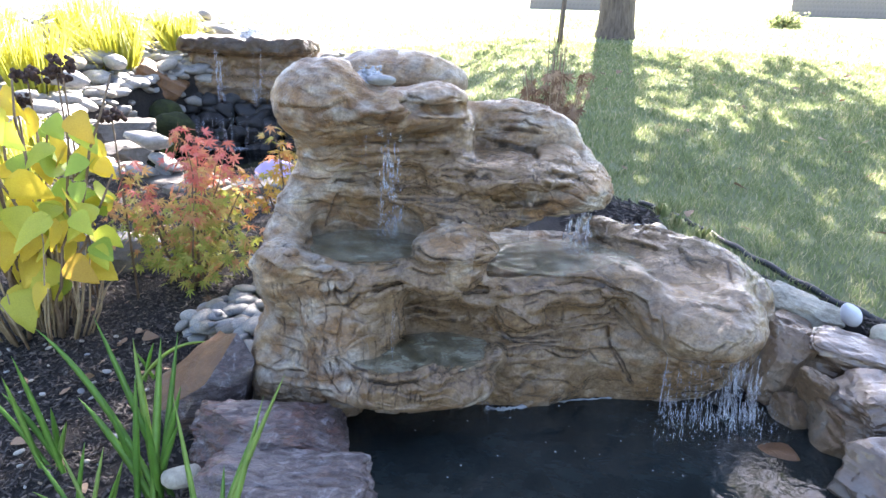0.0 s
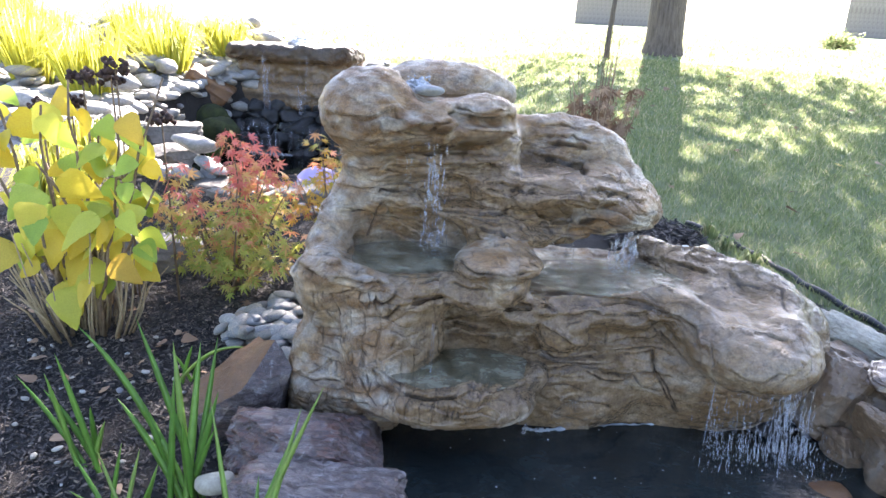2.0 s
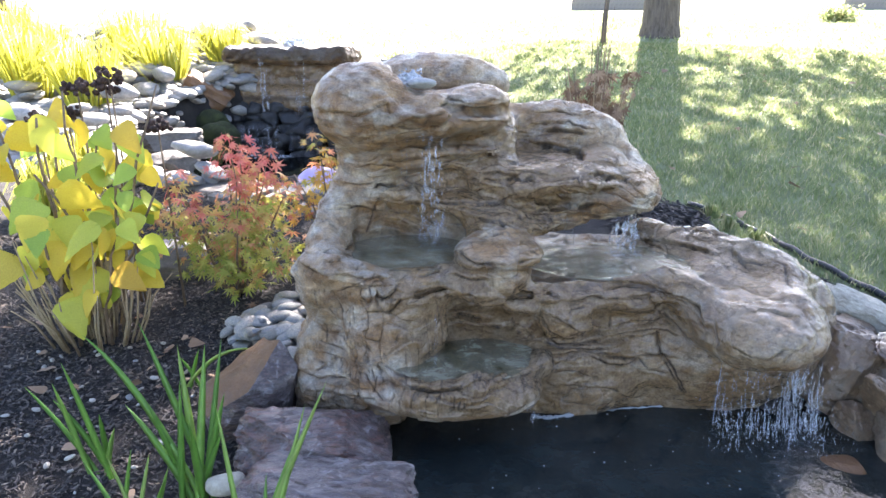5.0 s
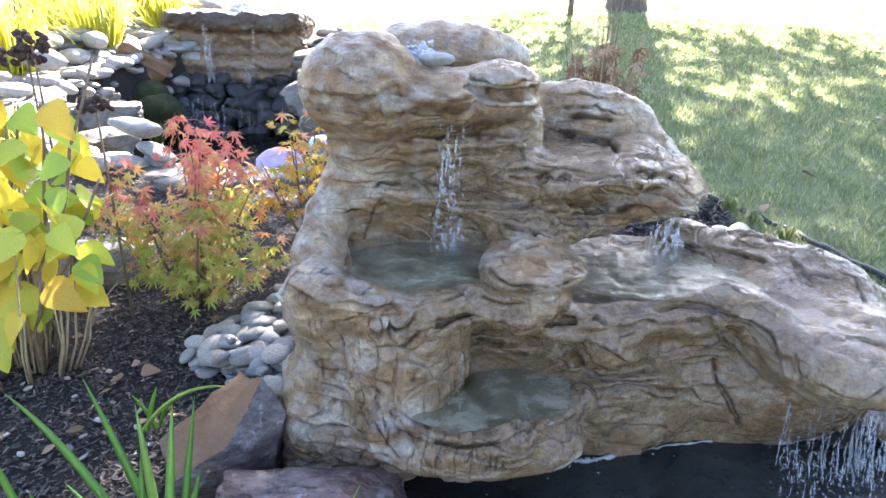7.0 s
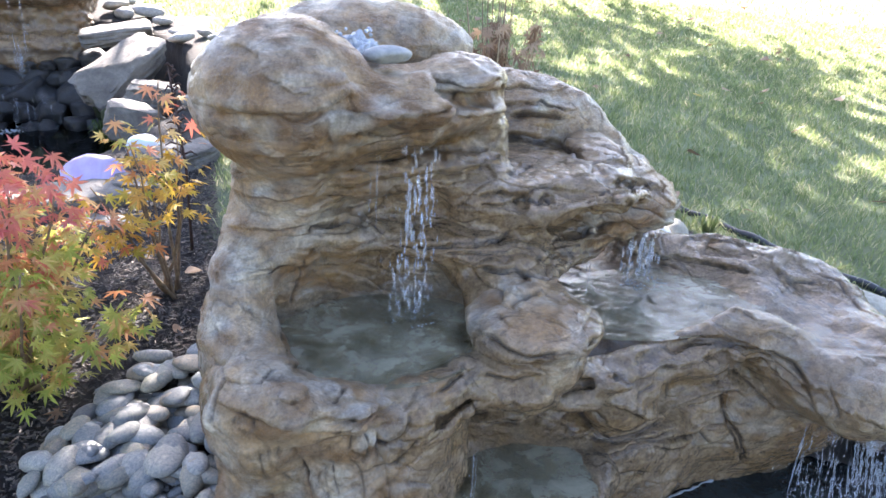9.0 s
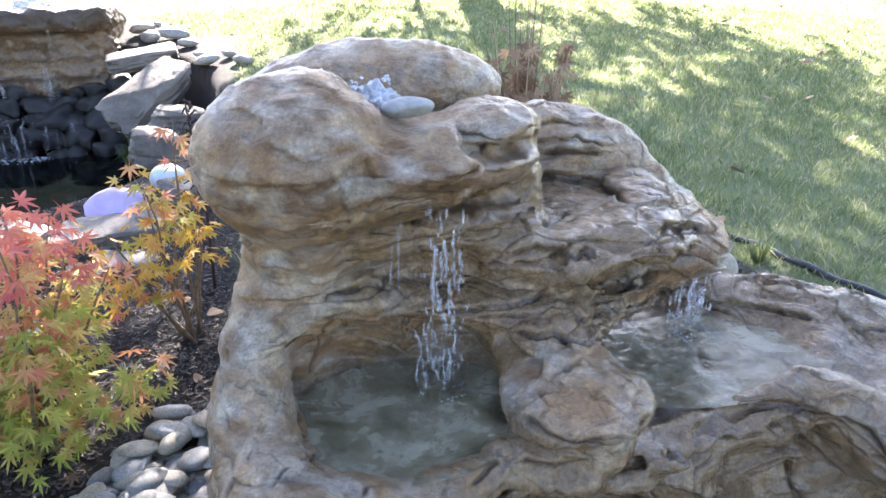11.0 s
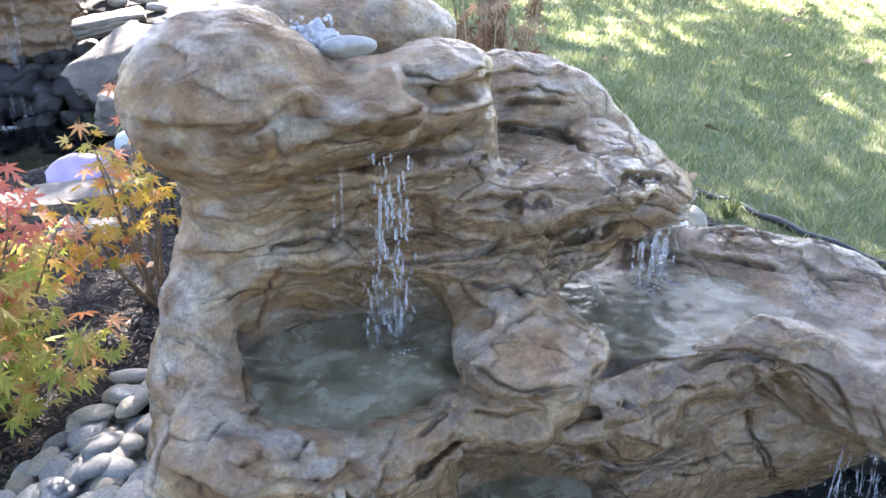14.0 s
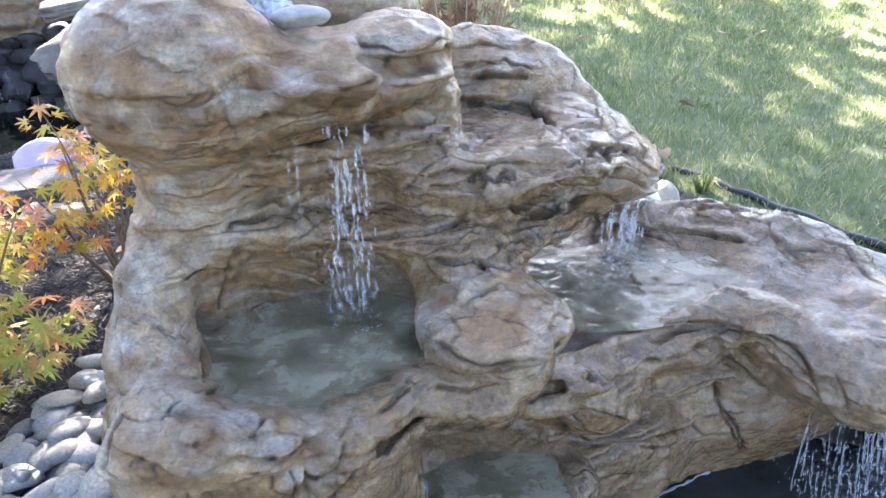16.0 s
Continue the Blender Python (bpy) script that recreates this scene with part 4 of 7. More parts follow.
rk.crease([(-0.128, 1.971, 0.637), (-0.091, 1.966, 0.635), (-0.031, 1.961, 0.641), (0.043, 1.967, 0.633), (0.096, 1.986, 0.639), (0.126, 1.963, 0.66)], 0.005, 0.008, 0.007)
rk.crease([(-0.081, 2.05, 0.583), (-0.032, 1.948, 0.626), (0.017, 1.952, 0.629), (0.077, 1.945, 0.621)], 0.004, 0.005, 0.005)
rk.crease([(-0.018, 2.033, 0.691), (0.021, 1.994, 0.675), (0.04, 1.977, 0.7), (0.07, 1.974, 0.699)], 0.004, 0.005, 0.004)
rk.crease([(-0.378, 1.931, 0.617), (-0.334, 1.972, 0.616), (-0.274, 2.017, 0.591), (-0.217, 2.049, 0.578)], 0.004, 0.006, 0.006)
rk.crease([(0.104, 1.98, 0.704), (0.128, 1.992, 0.714), (0.15, 1.977, 0.701), (0.172, 1.992, 0.707), (0.182, 1.965, 0.695)], 0.005, 0.007, 0.005)
rk.crease([(0.152, 1.982, 0.636), (0.175, 1.963, 0.667), (0.203, 1.961, 0.681), (0.26, 1.967, 0.682), (0.293, 1.978, 0.7)], 0.004, 0.005, 0.005)
rk.crease([(0.201, 1.991, 0.606), (0.231, 2.009, 0.615), (0.292, 2.04, 0.616), (0.349, 2.052, 0.615), (0.386, 2.039, 0.618)], 0.005, 0.009, 0.009)
rk.groove([(0.168, 1.949, 0.6), (0.212, 1.976, 0.585), (0.281, 1.997, 0.588), (0.379, 2.047, 0.577)], 0.008, 0.8)
rk.crease([(0.021, 1.933, 0.6), (0.054, 1.913, 0.594), (0.084, 1.916, 0.6), (0.107, 1.895, 0.589), (0.129, 1.882, 0.581), (0.191, 1.939, 0.565)], 0.005, 0.008, 0.006)
rk.crease([(0.413, 2.299, 0.44), (0.496, 2.314, 0.451)], 0.005, 0.008, 0.006)
rk.crease([(0.331, 2.103, 0.736), (0.34, 2.068, 0.723), (0.379, 2.061, 0.706), (0.438, 2.069, 0.685), (0.494, 2.078, 0.674)], 0.004, 0.006, 0)
rk.crease([(0.363, 2.054, 0.708), (0.423, 2.084, 0.695), (0.467, 2.091, 0.687), (0.5, 2.084, 0.675)], 0.005, 0.008, 0.008)
rk.crease([(0.29, 1.988, 0.703), (0.305, 1.998, 0.707), (0.31, 1.976, 0.7)], 0.004, 0.007, 0)
rk.crease([(0.102, 1.951, 0.622), (0.132, 1.944, 0.616), (0.148, 1.931, 0.602), (0.185, 1.945, 0.584), (0.27, 1.995, 0.569)], 0.004, 0.006, 0.005)
rk.crease([(0.245, 2.329, 0.794), (0.302, 2.321, 0.796), (0.362, 2.32, 0.785)], 0.008, 0.011, 0.007)
rk.crease([(0.218, 2.345, 0.813), (0.275, 2.339, 0.819), (0.312, 2.341, 0.825), (0.327, 2.329, 0.809), (0.371, 2.329, 0.801)], 0.004, 0.005, 0.005)
rk.crease([(0.217, 2.319, 0.751), (0.287, 2.299, 0.745), (0.346, 2.297, 0.732), (0.33, 2.148, 0.739)], 0.009, 0.014, 0.008)
rk.crease([(0.221, 2.37, 0.847), (0.274, 2.374, 0.855), (0.324, 2.364, 0.845), (0.373, 2.377, 0.847)], 0.004, 0.005, 0.005)
rk.crease([(0.409, 2.328, 0.79), (0.431, 2.314, 0.756), (0.391, 2.157, 0.738)], 0.004, 0.004, 0)
rk.crease([(-0.372, 1.731, 0.553), (-0.334, 1.777, 0.537), (-0.295, 1.874, 0.474), (-0.269, 1.876, 0.463)], 0.004, 0.006, 0.005)
rk.crease([(-0.345, 1.656, 0.555), (-0.317, 1.678, 0.55), (-0.277, 1.693, 0.532), (-0.266, 1.715, 0.532)], 0.004, 0.006, 0.005)
rk.crease([(-0.42, 1.697, 0.527), (-0.386, 1.668, 0.521), (-0.326, 1.652, 0.517), (-0.266, 1.658, 0.513), (-0.205, 1.69, 0.502)], 0.004, 0.008, 0.006)
rk.crease([(-0.347, 1.661, 0.496), (-0.286, 1.658, 0.494), (-0.224, 1.669, 0.498)], 0.0035, 0.006, 0.004)
rk.crease([(-0.328, 1.673, 0.472), (-0.286, 1.657, 0.486), (-0.264, 1.651, 0.484), (-0.224, 1.666, 0.486)], 0.0035, 0.006, 0.004)
rk.crease([(-0.407, 1.688, 0.531), (-0.398, 1.675, 0.506), (-0.378, 1.672, 0.474), (-0.369, 1.681, 0.424), (-0.347, 1.707, 0.392)], 0.003, 0.006, 0)
rk.crease([(-0.365, 1.653, 0.516), (-0.363, 1.674, 0.461), (-0.355, 1.692, 0.413)], 0.003, 0.006, 0)
rk.crease([(-0.342, 1.676, 0.469), (-0.33, 1.694, 0.426), (-0.32, 1.697, 0.388), (-0.318, 1.684, 0.345), (-0.32, 1.672, 0.305)], 0.003, 0.006, 0)
rk.crease([(-0.297, 1.664, 0.469), (-0.293, 1.671, 0.416), (-0.286, 1.656, 0.387)], 0.003, 0.006, 0)
rk.crease([(-0.266, 1.651, 0.485), (-0.265, 1.656, 0.463), (-0.25, 1.66, 0.444)], 0.003, 0.006, 0)
rk.crease([(-0.24, 1.654, 0.488), (-0.236, 1.662, 0.454), (-0.244, 1.656, 0.422)], 0.003, 0.006, 0)
rk.crease([(-0.223, 1.666, 0.477), (-0.219, 1.664, 0.429)], 0.003, 0.006, 0)
rk.crease([(-0.422, 1.694, 0.519), (-0.426, 1.691, 0.484)], 0.003, 0.006, 0)
rk.crease([(-0.277, 1.64, 0.357), (-0.244, 1.631, 0.351), (-0.202, 1.636, 0.341)], 0.003, 0.006, 0)
rk.crease([(-0.376, 1.697, 0.308), (-0.343, 1.694, 0.295), (-0.32, 1.666, 0.289), (-0.296, 1.63, 0.285), (-0.266, 1.605, 0.267)], 0.003, 0.006, 0)
rk.crease([(-0.25, 1.619, 0.316), (-0.239, 1.608, 0.287), (-0.229, 1.597, 0.259)], 0.003, 0.006, 0)
rk.crease([(-0.286, 1.639, 0.338), (-0.281, 1.627, 0.31), (-0.297, 1.627, 0.273)], 0.003, 0.006, 0)
rk.crease([(-0.389, 1.672, 0.474), (-0.386, 1.679, 0.423), (-0.376, 1.717, 0.351), (-0.37, 1.699, 0.312)], 0.003, 0.006, 0)
rk.crease([(-0.224, 1.667, 0.459), (-0.209, 1.671, 0.451), (-0.193, 1.671, 0.458), (-0.179, 1.671, 0.472), (-0.17, 1.68, 0.49)], 0.004, 0.007, 0.005)
rk.crease([(-0.204, 1.625, 0.313), (-0.186, 1.676, 0.289), (-0.177, 1.645, 0.345), (-0.171, 1.65, 0.361)], 0.004, 0.007, 0)
rk.crease([(-0.107, 1.683, 0.344), (-0.076, 1.711, 0.351), (-0.06, 1.726, 0.382), (-0.058, 1.732, 0.406)], 0.004, 0.006, 0)
rk.crease([(-0.225, 1.659, 0.42), (-0.194, 1.664, 0.419), (-0.164, 1.671, 0.449), (-0.122, 1.7, 0.455)], 0.004, 0.006, 0.005)
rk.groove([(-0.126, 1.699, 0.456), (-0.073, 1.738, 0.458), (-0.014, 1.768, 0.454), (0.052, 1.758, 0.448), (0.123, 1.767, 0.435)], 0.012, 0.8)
rk.crease([(-0.057, 1.731, 0.439), (0.013, 1.728, 0.444), (0.101, 1.746, 0.432)], 0.004, 0.007, 0.006)
rk.crease([(-0.031, 1.881, 0.323), (0.039, 1.889, 0.314)], 0.004, 0.007, 0.006)
rk.crease([(-0.026, 1.866, 0.304), (0.037, 1.87, 0.297), (0.125, 1.866, 0.305)], 0.004, 0.006, 0.005)
rk.crease([(-0.12, 1.714, 0.497), (-0.075, 1.744, 0.501), (-0.035, 1.828, 0.488), (-0.03, 1.747, 0.493), (0.014, 1.746, 0.481), (0.055, 1.734, 0.487)], 0.004, 0.006, 0.004)
rk.crease([(-0.022, 1.917, 0.469), (-0.021, 1.778, 0.514), (0.013, 1.751, 0.512), (0.048, 1.715, 0.526)], 0.004, 0.006, 0.005)
rk.crease([(0.054, 1.736, 0.504), (0.07, 1.73, 0.49), (0.07, 1.731, 0.459)], 0.004, 0.006, 0)
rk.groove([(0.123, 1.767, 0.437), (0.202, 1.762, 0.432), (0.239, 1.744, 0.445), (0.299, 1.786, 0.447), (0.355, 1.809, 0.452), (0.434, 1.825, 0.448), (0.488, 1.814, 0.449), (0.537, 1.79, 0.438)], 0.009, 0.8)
rk.crease([(0.537, 1.79, 0.438), (0.575, 1.771, 0.433), (0.606, 1.742, 0.418), (0.615, 1.705, 0.391)], 0.005, 0.008, 0.008)
rk.crease([(0.28, 1.769, 0.416), (0.35, 1.788, 0.426), (0.409, 1.786, 0.421), (0.489, 1.807, 0.425)], 0.004, 0.006, 0.006)
rk.groove([(0.195, 1.873, 0.306), (0.196, 1.839, 0.276)], 0.014, 1)
rk.crease([(0.207, 1.841, 0.325), (0.215, 1.811, 0.3), (0.251, 1.791, 0.285), (0.302, 1.79, 0.28), (0.369, 1.806, 0.287)], 0.005, 0.009, 0.005)
rk.crease([(0.203, 1.752, 0.393), (0.218, 1.754, 0.387), (0.251, 1.752, 0.37), (0.293, 1.754, 0.342), (0.376, 1.834, 0.313)], 0.004, 0.008, 0.007)
rk.crease([(0.275, 1.751, 0.365), (0.285, 1.759, 0.397), (0.317, 1.77, 0.406)], 0.004, 0.006, 0)
rk.crease([(0.4, 1.837, 0.309), (0.402, 1.838, 0.35)], 0.004, 0.006, 0)
rk.crease([(0.422, 1.84, 0.322), (0.459, 1.84, 0.336), (0.517, 1.834, 0.344), (0.534, 1.833, 0.356)], 0.004, 0.007, 0.007)
rk.crease([(0.425, 1.838, 0.296), (0.486, 1.836, 0.311), (0.552, 1.821, 0.32), (0.577, 1.81, 0.306)], 0.004, 0.007, 0.007)
rk.crease([(0.382, 1.815, 0.29), (0.466, 1.837, 0.29), (0.53, 1.824, 0.304)], 0.004, 0.006, 0.005)
rk.crease([(0.388, 1.792, 0.249), (0.467, 1.818, 0.231), (0.516, 1.821, 0.243), (0.551, 1.811, 0.249)], 0.005, 0.008, 0.007)
rk.crease([(0.218, 1.799, 0.287), (0.263, 1.786, 0.275), (0.323, 1.784, 0.269), (0.392, 1.801, 0.264)], 0.005, 0.008, 0.006)
rk.crease([(0.527, 1.824, 0.295), (0.538, 1.815, 0.253), (0.569, 1.806, 0.202), (0.601, 1.811, 0.147), (0.617, 1.817, 0.118)], 0.004, 0.009, 0)
rk.crease([(0.497, 1.783, 0.424), (0.528, 1.834, 0.372), (0.541, 1.831, 0.354)], 0.004, 0.009, 0)
rk.crease([(0.348, 1.778, 0.252), (0.392, 1.787, 0.224), (0.452, 1.808, 0.216), (0.484, 1.821, 0.229)], 0.004, 0.007, 0.005)
rk.crease([(0.484, 1.821, 0.229), (0.514, 1.818, 0.194), (0.561, 1.81, 0.192)], 0.004, 0.007, 0)
rk.crease([(0.333, 1.769, 0.158), (0.341, 1.77, 0.201), (0.339, 1.773, 0.234)], 0.004, 0.007, 0)
rk.crease([(0.54, 1.833, 0.367), (0.594, 1.804, 0.316), (0.628, 1.784, 0.287), (0.688, 1.769, 0.253)], 0.005, 0.008, 0.006)
rk.crease([(0.562, 1.782, 0.411), (0.585, 1.762, 0.39), (0.601, 1.733, 0.372), (0.619, 1.69, 0.347)], 0.004, 0.007, 0.006)
rk.crease([(0.483, 1.833, 0.094), (0.403, 1.786, 0.154), (0.333, 1.769, 0.158), (0.27, 1.768, 0.169)], 0.004, 0.006, 0.005)
rk.crease([(0.672, 2.19, 0.504), (0.705, 2.13, 0.511), (0.747, 2.103, 0.512), (0.792, 2.082, 0.508)], 0.005, 0.006, 0.004)
rk.crease([(0.509, 2.2, 0.476), (0.564, 2.154, 0.47), (0.599, 2.093, 0.457)], 0.005, 0.006, 0)
rk.crease([(0.543, 1.969, 0.425), (0.586, 1.999, 0.431), (0.605, 1.962, 0.44), (0.55, 1.827, 0.489)], 0.005, 0.007, 0.004)
rk.crease([(0.758, 2.018, 0.49), (0.773, 1.99, 0.479), (0.799, 1.945, 0.465)], 0.005, 0.006, 0.004)
rk.crease([(0.532, 2.181, 0.477), (0.604, 2.133, 0.475), (0.655, 2.083, 0.476), (0.708, 2.007, 0.483)], 0.004, 0.006, 0.005)
rk.crease([(0.861, 1.973, 0.48), (0.892, 1.935, 0.476), (0.866, 1.811, 0.461), (0.805, 1.723, 0.45)], 0.005, 0.008, 0)
rk.crease([(0.767, 2.004, 0.485), (0.789, 1.969, 0.472), (0.852, 1.95, 0.473)], 0.005, 0.007, 0.004)
rk.crease([(0.719, 1.705, 0.438), (0.764, 1.687, 0.434), (0.813, 1.673, 0.429)], 0.004, 0.006, 0.004)
rk.crease([(0.632, 1.683, 0.401), (0.637, 1.65, 0.36), (0.686, 1.768, 0.259)], 0.004, 0.007, 0)
rk.crease([(0.517, 1.785, 0.432), (0.57, 1.774, 0.422), (0.61, 1.713, 0.388), (0.632, 1.676, 0.333), (0.653, 1.675, 0.309)], 0.005, 0.009, 0.006)
rk.crease([(0.674, 1.772, 0.256), (0.746, 1.769, 0.233), (0.751, 1.634, 0.298), (0.785, 1.591, 0.363), (0.829, 1.619, 0.393)], 0.005, 0.008, 0.008)
rk.crease([(0.655, 1.628, 0.372), (0.693, 1.604, 0.353), (0.739, 1.594, 0.351), (0.772, 1.596, 0.377)], 0.004, 0.006, 0.005)
rk.crease([(0.587, 1.803, 0.349), (0.612, 1.78, 0.32), (0.62, 1.702, 0.335)], 0.004, 0.006, 0.005)
rk.crease([(-0.22, 1.612, 0.292), (-0.189, 1.603, 0.26), (-0.128, 1.554, 0.271), (-0.06, 1.538, 0.267), (-0.007, 1.537, 0.278), (0.043, 1.565, 0.292), (0.063, 1.693, 0.248)], 0.005, 0.009, 0.009)
rk.crease([(-0.208, 1.602, 0.263), (-0.177, 1.555, 0.247), (-0.171, 1.538, 0.208)], 0.003, 0.006, 0)
rk.crease([(-0.14, 1.548, 0.265), (-0.125, 1.528, 0.231)], 0.003, 0.006, 0)
rk.crease([(-0.112, 1.537, 0.257), (-0.102, 1.523, 0.211)], 0.003, 0.006, 0)
rk.crease([(-0.045, 1.533, 0.262), (-0.042, 1.52, 0.215)], 0.003, 0.006, 0)
rk.crease([(-0.031, 1.532, 0.263), (-0.026, 1.52, 0.21)], 0.003, 0.006, 0)
rk.crease([(-0.019, 1.531, 0.264), (-0.022, 1.521, 0.216)], 0.003, 0.006, 0)
rk.crease([(-0.006, 1.53, 0.269), (-0.009, 1.521, 0.21)], 0.003, 0.006, 0)
rk.crease([(0.008, 1.529, 0.272), (0.002, 1.523, 0.216)], 0.003, 0.006, 0)
rk.crease([(0.04, 1.537, 0.278), (0.035, 1.527, 0.224)], 0.003, 0.006, 0)
rk.crease([(0.054, 1.557, 0.282), (0.05, 1.533, 0.251)], 0.003, 0.006, 0)
rk.crease([(-0.259, 1.629, 0.342), (-0.23, 1.617, 0.31), (-0.202, 1.616, 0.29)], 0.003, 0.006, 0)
rk.crease([(-0.259, 1.606, 0.275), (-0.228, 1.585, 0.242), (-0.198, 1.554, 0.219)], 0.003, 0.006, 0)
rk.crease([(-0.222, 1.6, 0.264), (-0.227, 1.578, 0.232)], 0.003, 0.006, 0)
rk.crease([(-0.052, 1.535, 0.264), (-0.065, 1.525, 0.236)], 0.003, 0.006, 0)
rk.crease([(0.019, 1.527, 0.271), (0.025, 1.523, 0.235)], 0.003, 0.006, 0)
rk.crease([(-0.44, 1.687, 0.224), (-0.389, 1.663, 0.223), (-0.339, 1.653, 0.233), (-0.273, 1.6, 0.247)], 0.004, 0.006, 0.005)
rk.crease([(-0.388, 1.648, 0.185), (-0.29, 1.6, 0.201), (-0.23, 1.569, 0.215)], 0.004, 0.006, 0.005)
rk.crease([(0.069, 1.657, 0.253), (0.101, 1.604, 0.264), (0.137, 1.633, 0.261), (0.175, 1.667, 0.252)], 0.005, 0.007, 0.005)
rk.crease([(0.243, 1.774, 0.255), (0.331, 1.783, 0.266), (0.393, 1.794, 0.249), (0.495, 1.826, 0.25)], 0.004, 0.007, 0.005)
rk.crease([(0.324, 1.768, 0.159), (0.336, 1.77, 0.21), (0.354, 1.776, 0.237)], 0.004, 0.007, 0)
rk.crease([(0.523, 1.827, 0.312), (0.537, 1.816, 0.259), (0.582, 1.802, 0.201), (0.62, 1.814, 0.124)], 0.004, 0.008, 0)
rk.crease([(-0.014, 1.773, 0.545), (0.004, 1.74, 0.538), (0.05, 1.711, 0.536), (0.096, 1.705, 0.537), (0.155, 1.728, 0.542)], 0.005, 0.007, 0.006)
rk.crease([(0.04, 1.822, 0.572), (0.073, 1.838, 0.578), (0.108, 1.844, 0.578), (0.144, 1.827, 0.57), (0.164, 1.796, 0.561)], 0.005, 0.005, 0.004)
rk.crease([(0.011, 1.807, 0.564), (0.018, 1.772, 0.56), (0, 1.756, 0.548)], 0.004, 0.004, 0)
rk.crease([(-0.364, 1.904, 0.99), (-0.343, 1.881, 0.981), (-0.331, 1.855, 0.95), (-0.303, 1.844, 0.932)], 0.007, 0.002, 0.003)
rk.crease([(-0.409, 1.888, 0.908), (-0.395, 1.874, 0.902), (-0.372, 1.859, 0.907), (-0.335, 1.844, 0.906), (-0.297, 1.84, 0.906)], 0.008, 0.002, 0.004)
rk.crease([(-0.2, 1.89, 0.859), (-0.162, 1.9, 0.851), (-0.126, 1.899, 0.856), (-0.104, 1.85, 0.886)], 0.004, 0.005, 0.004)
rk.crease([(0.111, 2.036, 0.75), (0.201, 2.131, 0.738), (0.248, 2.095, 0.739), (0.273, 2.043, 0.734)], 0.005, 0.006, 0.005)
rk.crease([(0.036, 1.985, 0.72), (0.082, 1.989, 0.727), (0.129, 1.99, 0.712), (0.17, 2.006, 0.722), (0.229, 2.003, 0.713)], 0.004, 0.005, 0.005)
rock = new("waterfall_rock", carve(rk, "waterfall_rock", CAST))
tagged(rock, "tall sculpted tan and grey cast rock waterfall with stepped basins", "fountain")
del rk


# ---- ground ----
def pond_edge(x, y):
    return np.minimum(np.sqrt(((x - 0.45) / 0.66) ** 2 + ((y - 1.27) / 0.70) ** 2), np.sqrt(((x - 0.12) / 0.34) ** 2 + ((y - 1.60) / 0.30) ** 2))


def upper_edge(x, y):
    return np.sqrt(((x + 1.65) / 1.0) ** 2 + ((y - 5.5) / 1.36) ** 2)


def ground_z(x, y):
    left = 0.05 + 0.075 * np.clip(y - 1.6, -3, 2.6) + 0.16 * np.clip(y - 4.2, 0, 4.3) + 0.04 * np.clip(y - 8.5, 0, 60)
    right = np.interp(y, [1.2, 1.7, 2.0, 2.4, 3.1, 8.5, 68.5], [0.12, 0.20, 0.275, 0.335, 0.385, 1.06, 3.46])
    z = left + (right - left) * smooth(-0.7, 0.9, x)
    z = z + 0.03 * (field(x * 1.3, y * 1.3, 0 * x, 9) - 0.5)
    bank = pond_edge(x, y)
    z = np.where(bank < 1.35, np.maximum(z, 0.09), z)
    z = z + (-0.35 - z) * smooth(1.08, 0.92, bank)
    z = z + (-0.02 - z) * smooth(1.05, 0.85, np.sqrt(((x - 1.14) / 0.24) ** 2 + ((y - 1.66) / 0.46) ** 2))
    z = z + (-0.35 - z) * smooth(1.1, 0.9, upper_edge(x, y))
    return z


def turf_at(x, y):
    edge = 0.72 + 0.30 * np.exp(-((y - 3.0) / 0.28) ** 2) + 0.2 * (field(x * 2, y * 2, 0 * x, 4) - 0.5)
    right = smooth(edge - 0.08, edge + 0.08, x - 0.75 * np.clip(2.9 - y, -0.25, 2))
    back = smooth(7.6, 8.0, y + 0.35 * (x + 1.2) * (x < -1.2) + 0.2 * field(x * 2, y * 2, 0 * x, 6)) * (x < 1.5)
    mid = np.maximum(smooth(3.1, 3.4, y) * smooth(-0.55, -0.35, x - 0.1 * np.clip(y - 4, 0, 9) * 0), smooth(6.9, 7.2, y) * smooth(-1.05, -0.9, x))
    return np.clip(np.maximum(np.maximum(right, back), mid), 0, 1)


def axis(lo, hi, near_lo, near_hi, fine, grow=1.12):
    pts = list(np.arange(near_lo, near_hi, fine))
    step, p = fine, pts[-1]
    while p < hi:
        step *= grow
        p += step
        pts.append(p)
    step, p = fine, pts[0]
    while p > lo:
        step *= grow
        p -= step
        pts.insert(0, p)
    return np.array(pts)


gx, gy = axis(-300, 300, -3.2, 3.2, 0.04), axis(-60, 600, 0.0, 9.0, 0.04)
GX, GY = np.meshgrid(gx, gy, indexing="ij")
GZ = ground_z(GX, GY)
gi = np.arange(GX.size).reshape(GX.shape)
gf = np.stack([gi[:-1, :-1], gi[1:, :-1], gi[1:, 1:], gi[:-1, 1:]], -1).reshape(-1, 4)
gm = mesh_of("ground", np.stack([GX, GY, GZ], -1).reshape(-1, 3), gf.tolist(), GROUND)
ta = gm.attributes.new("turf", "FLOAT", "POINT")
ta.data.foreach_set("value", turf_at(GX, GY).reshape(-1).astype(np.float32))
tagged(new("ground", gm), "dark mulch beds and green lawn rising away from the pond", "ground", kind="structure")


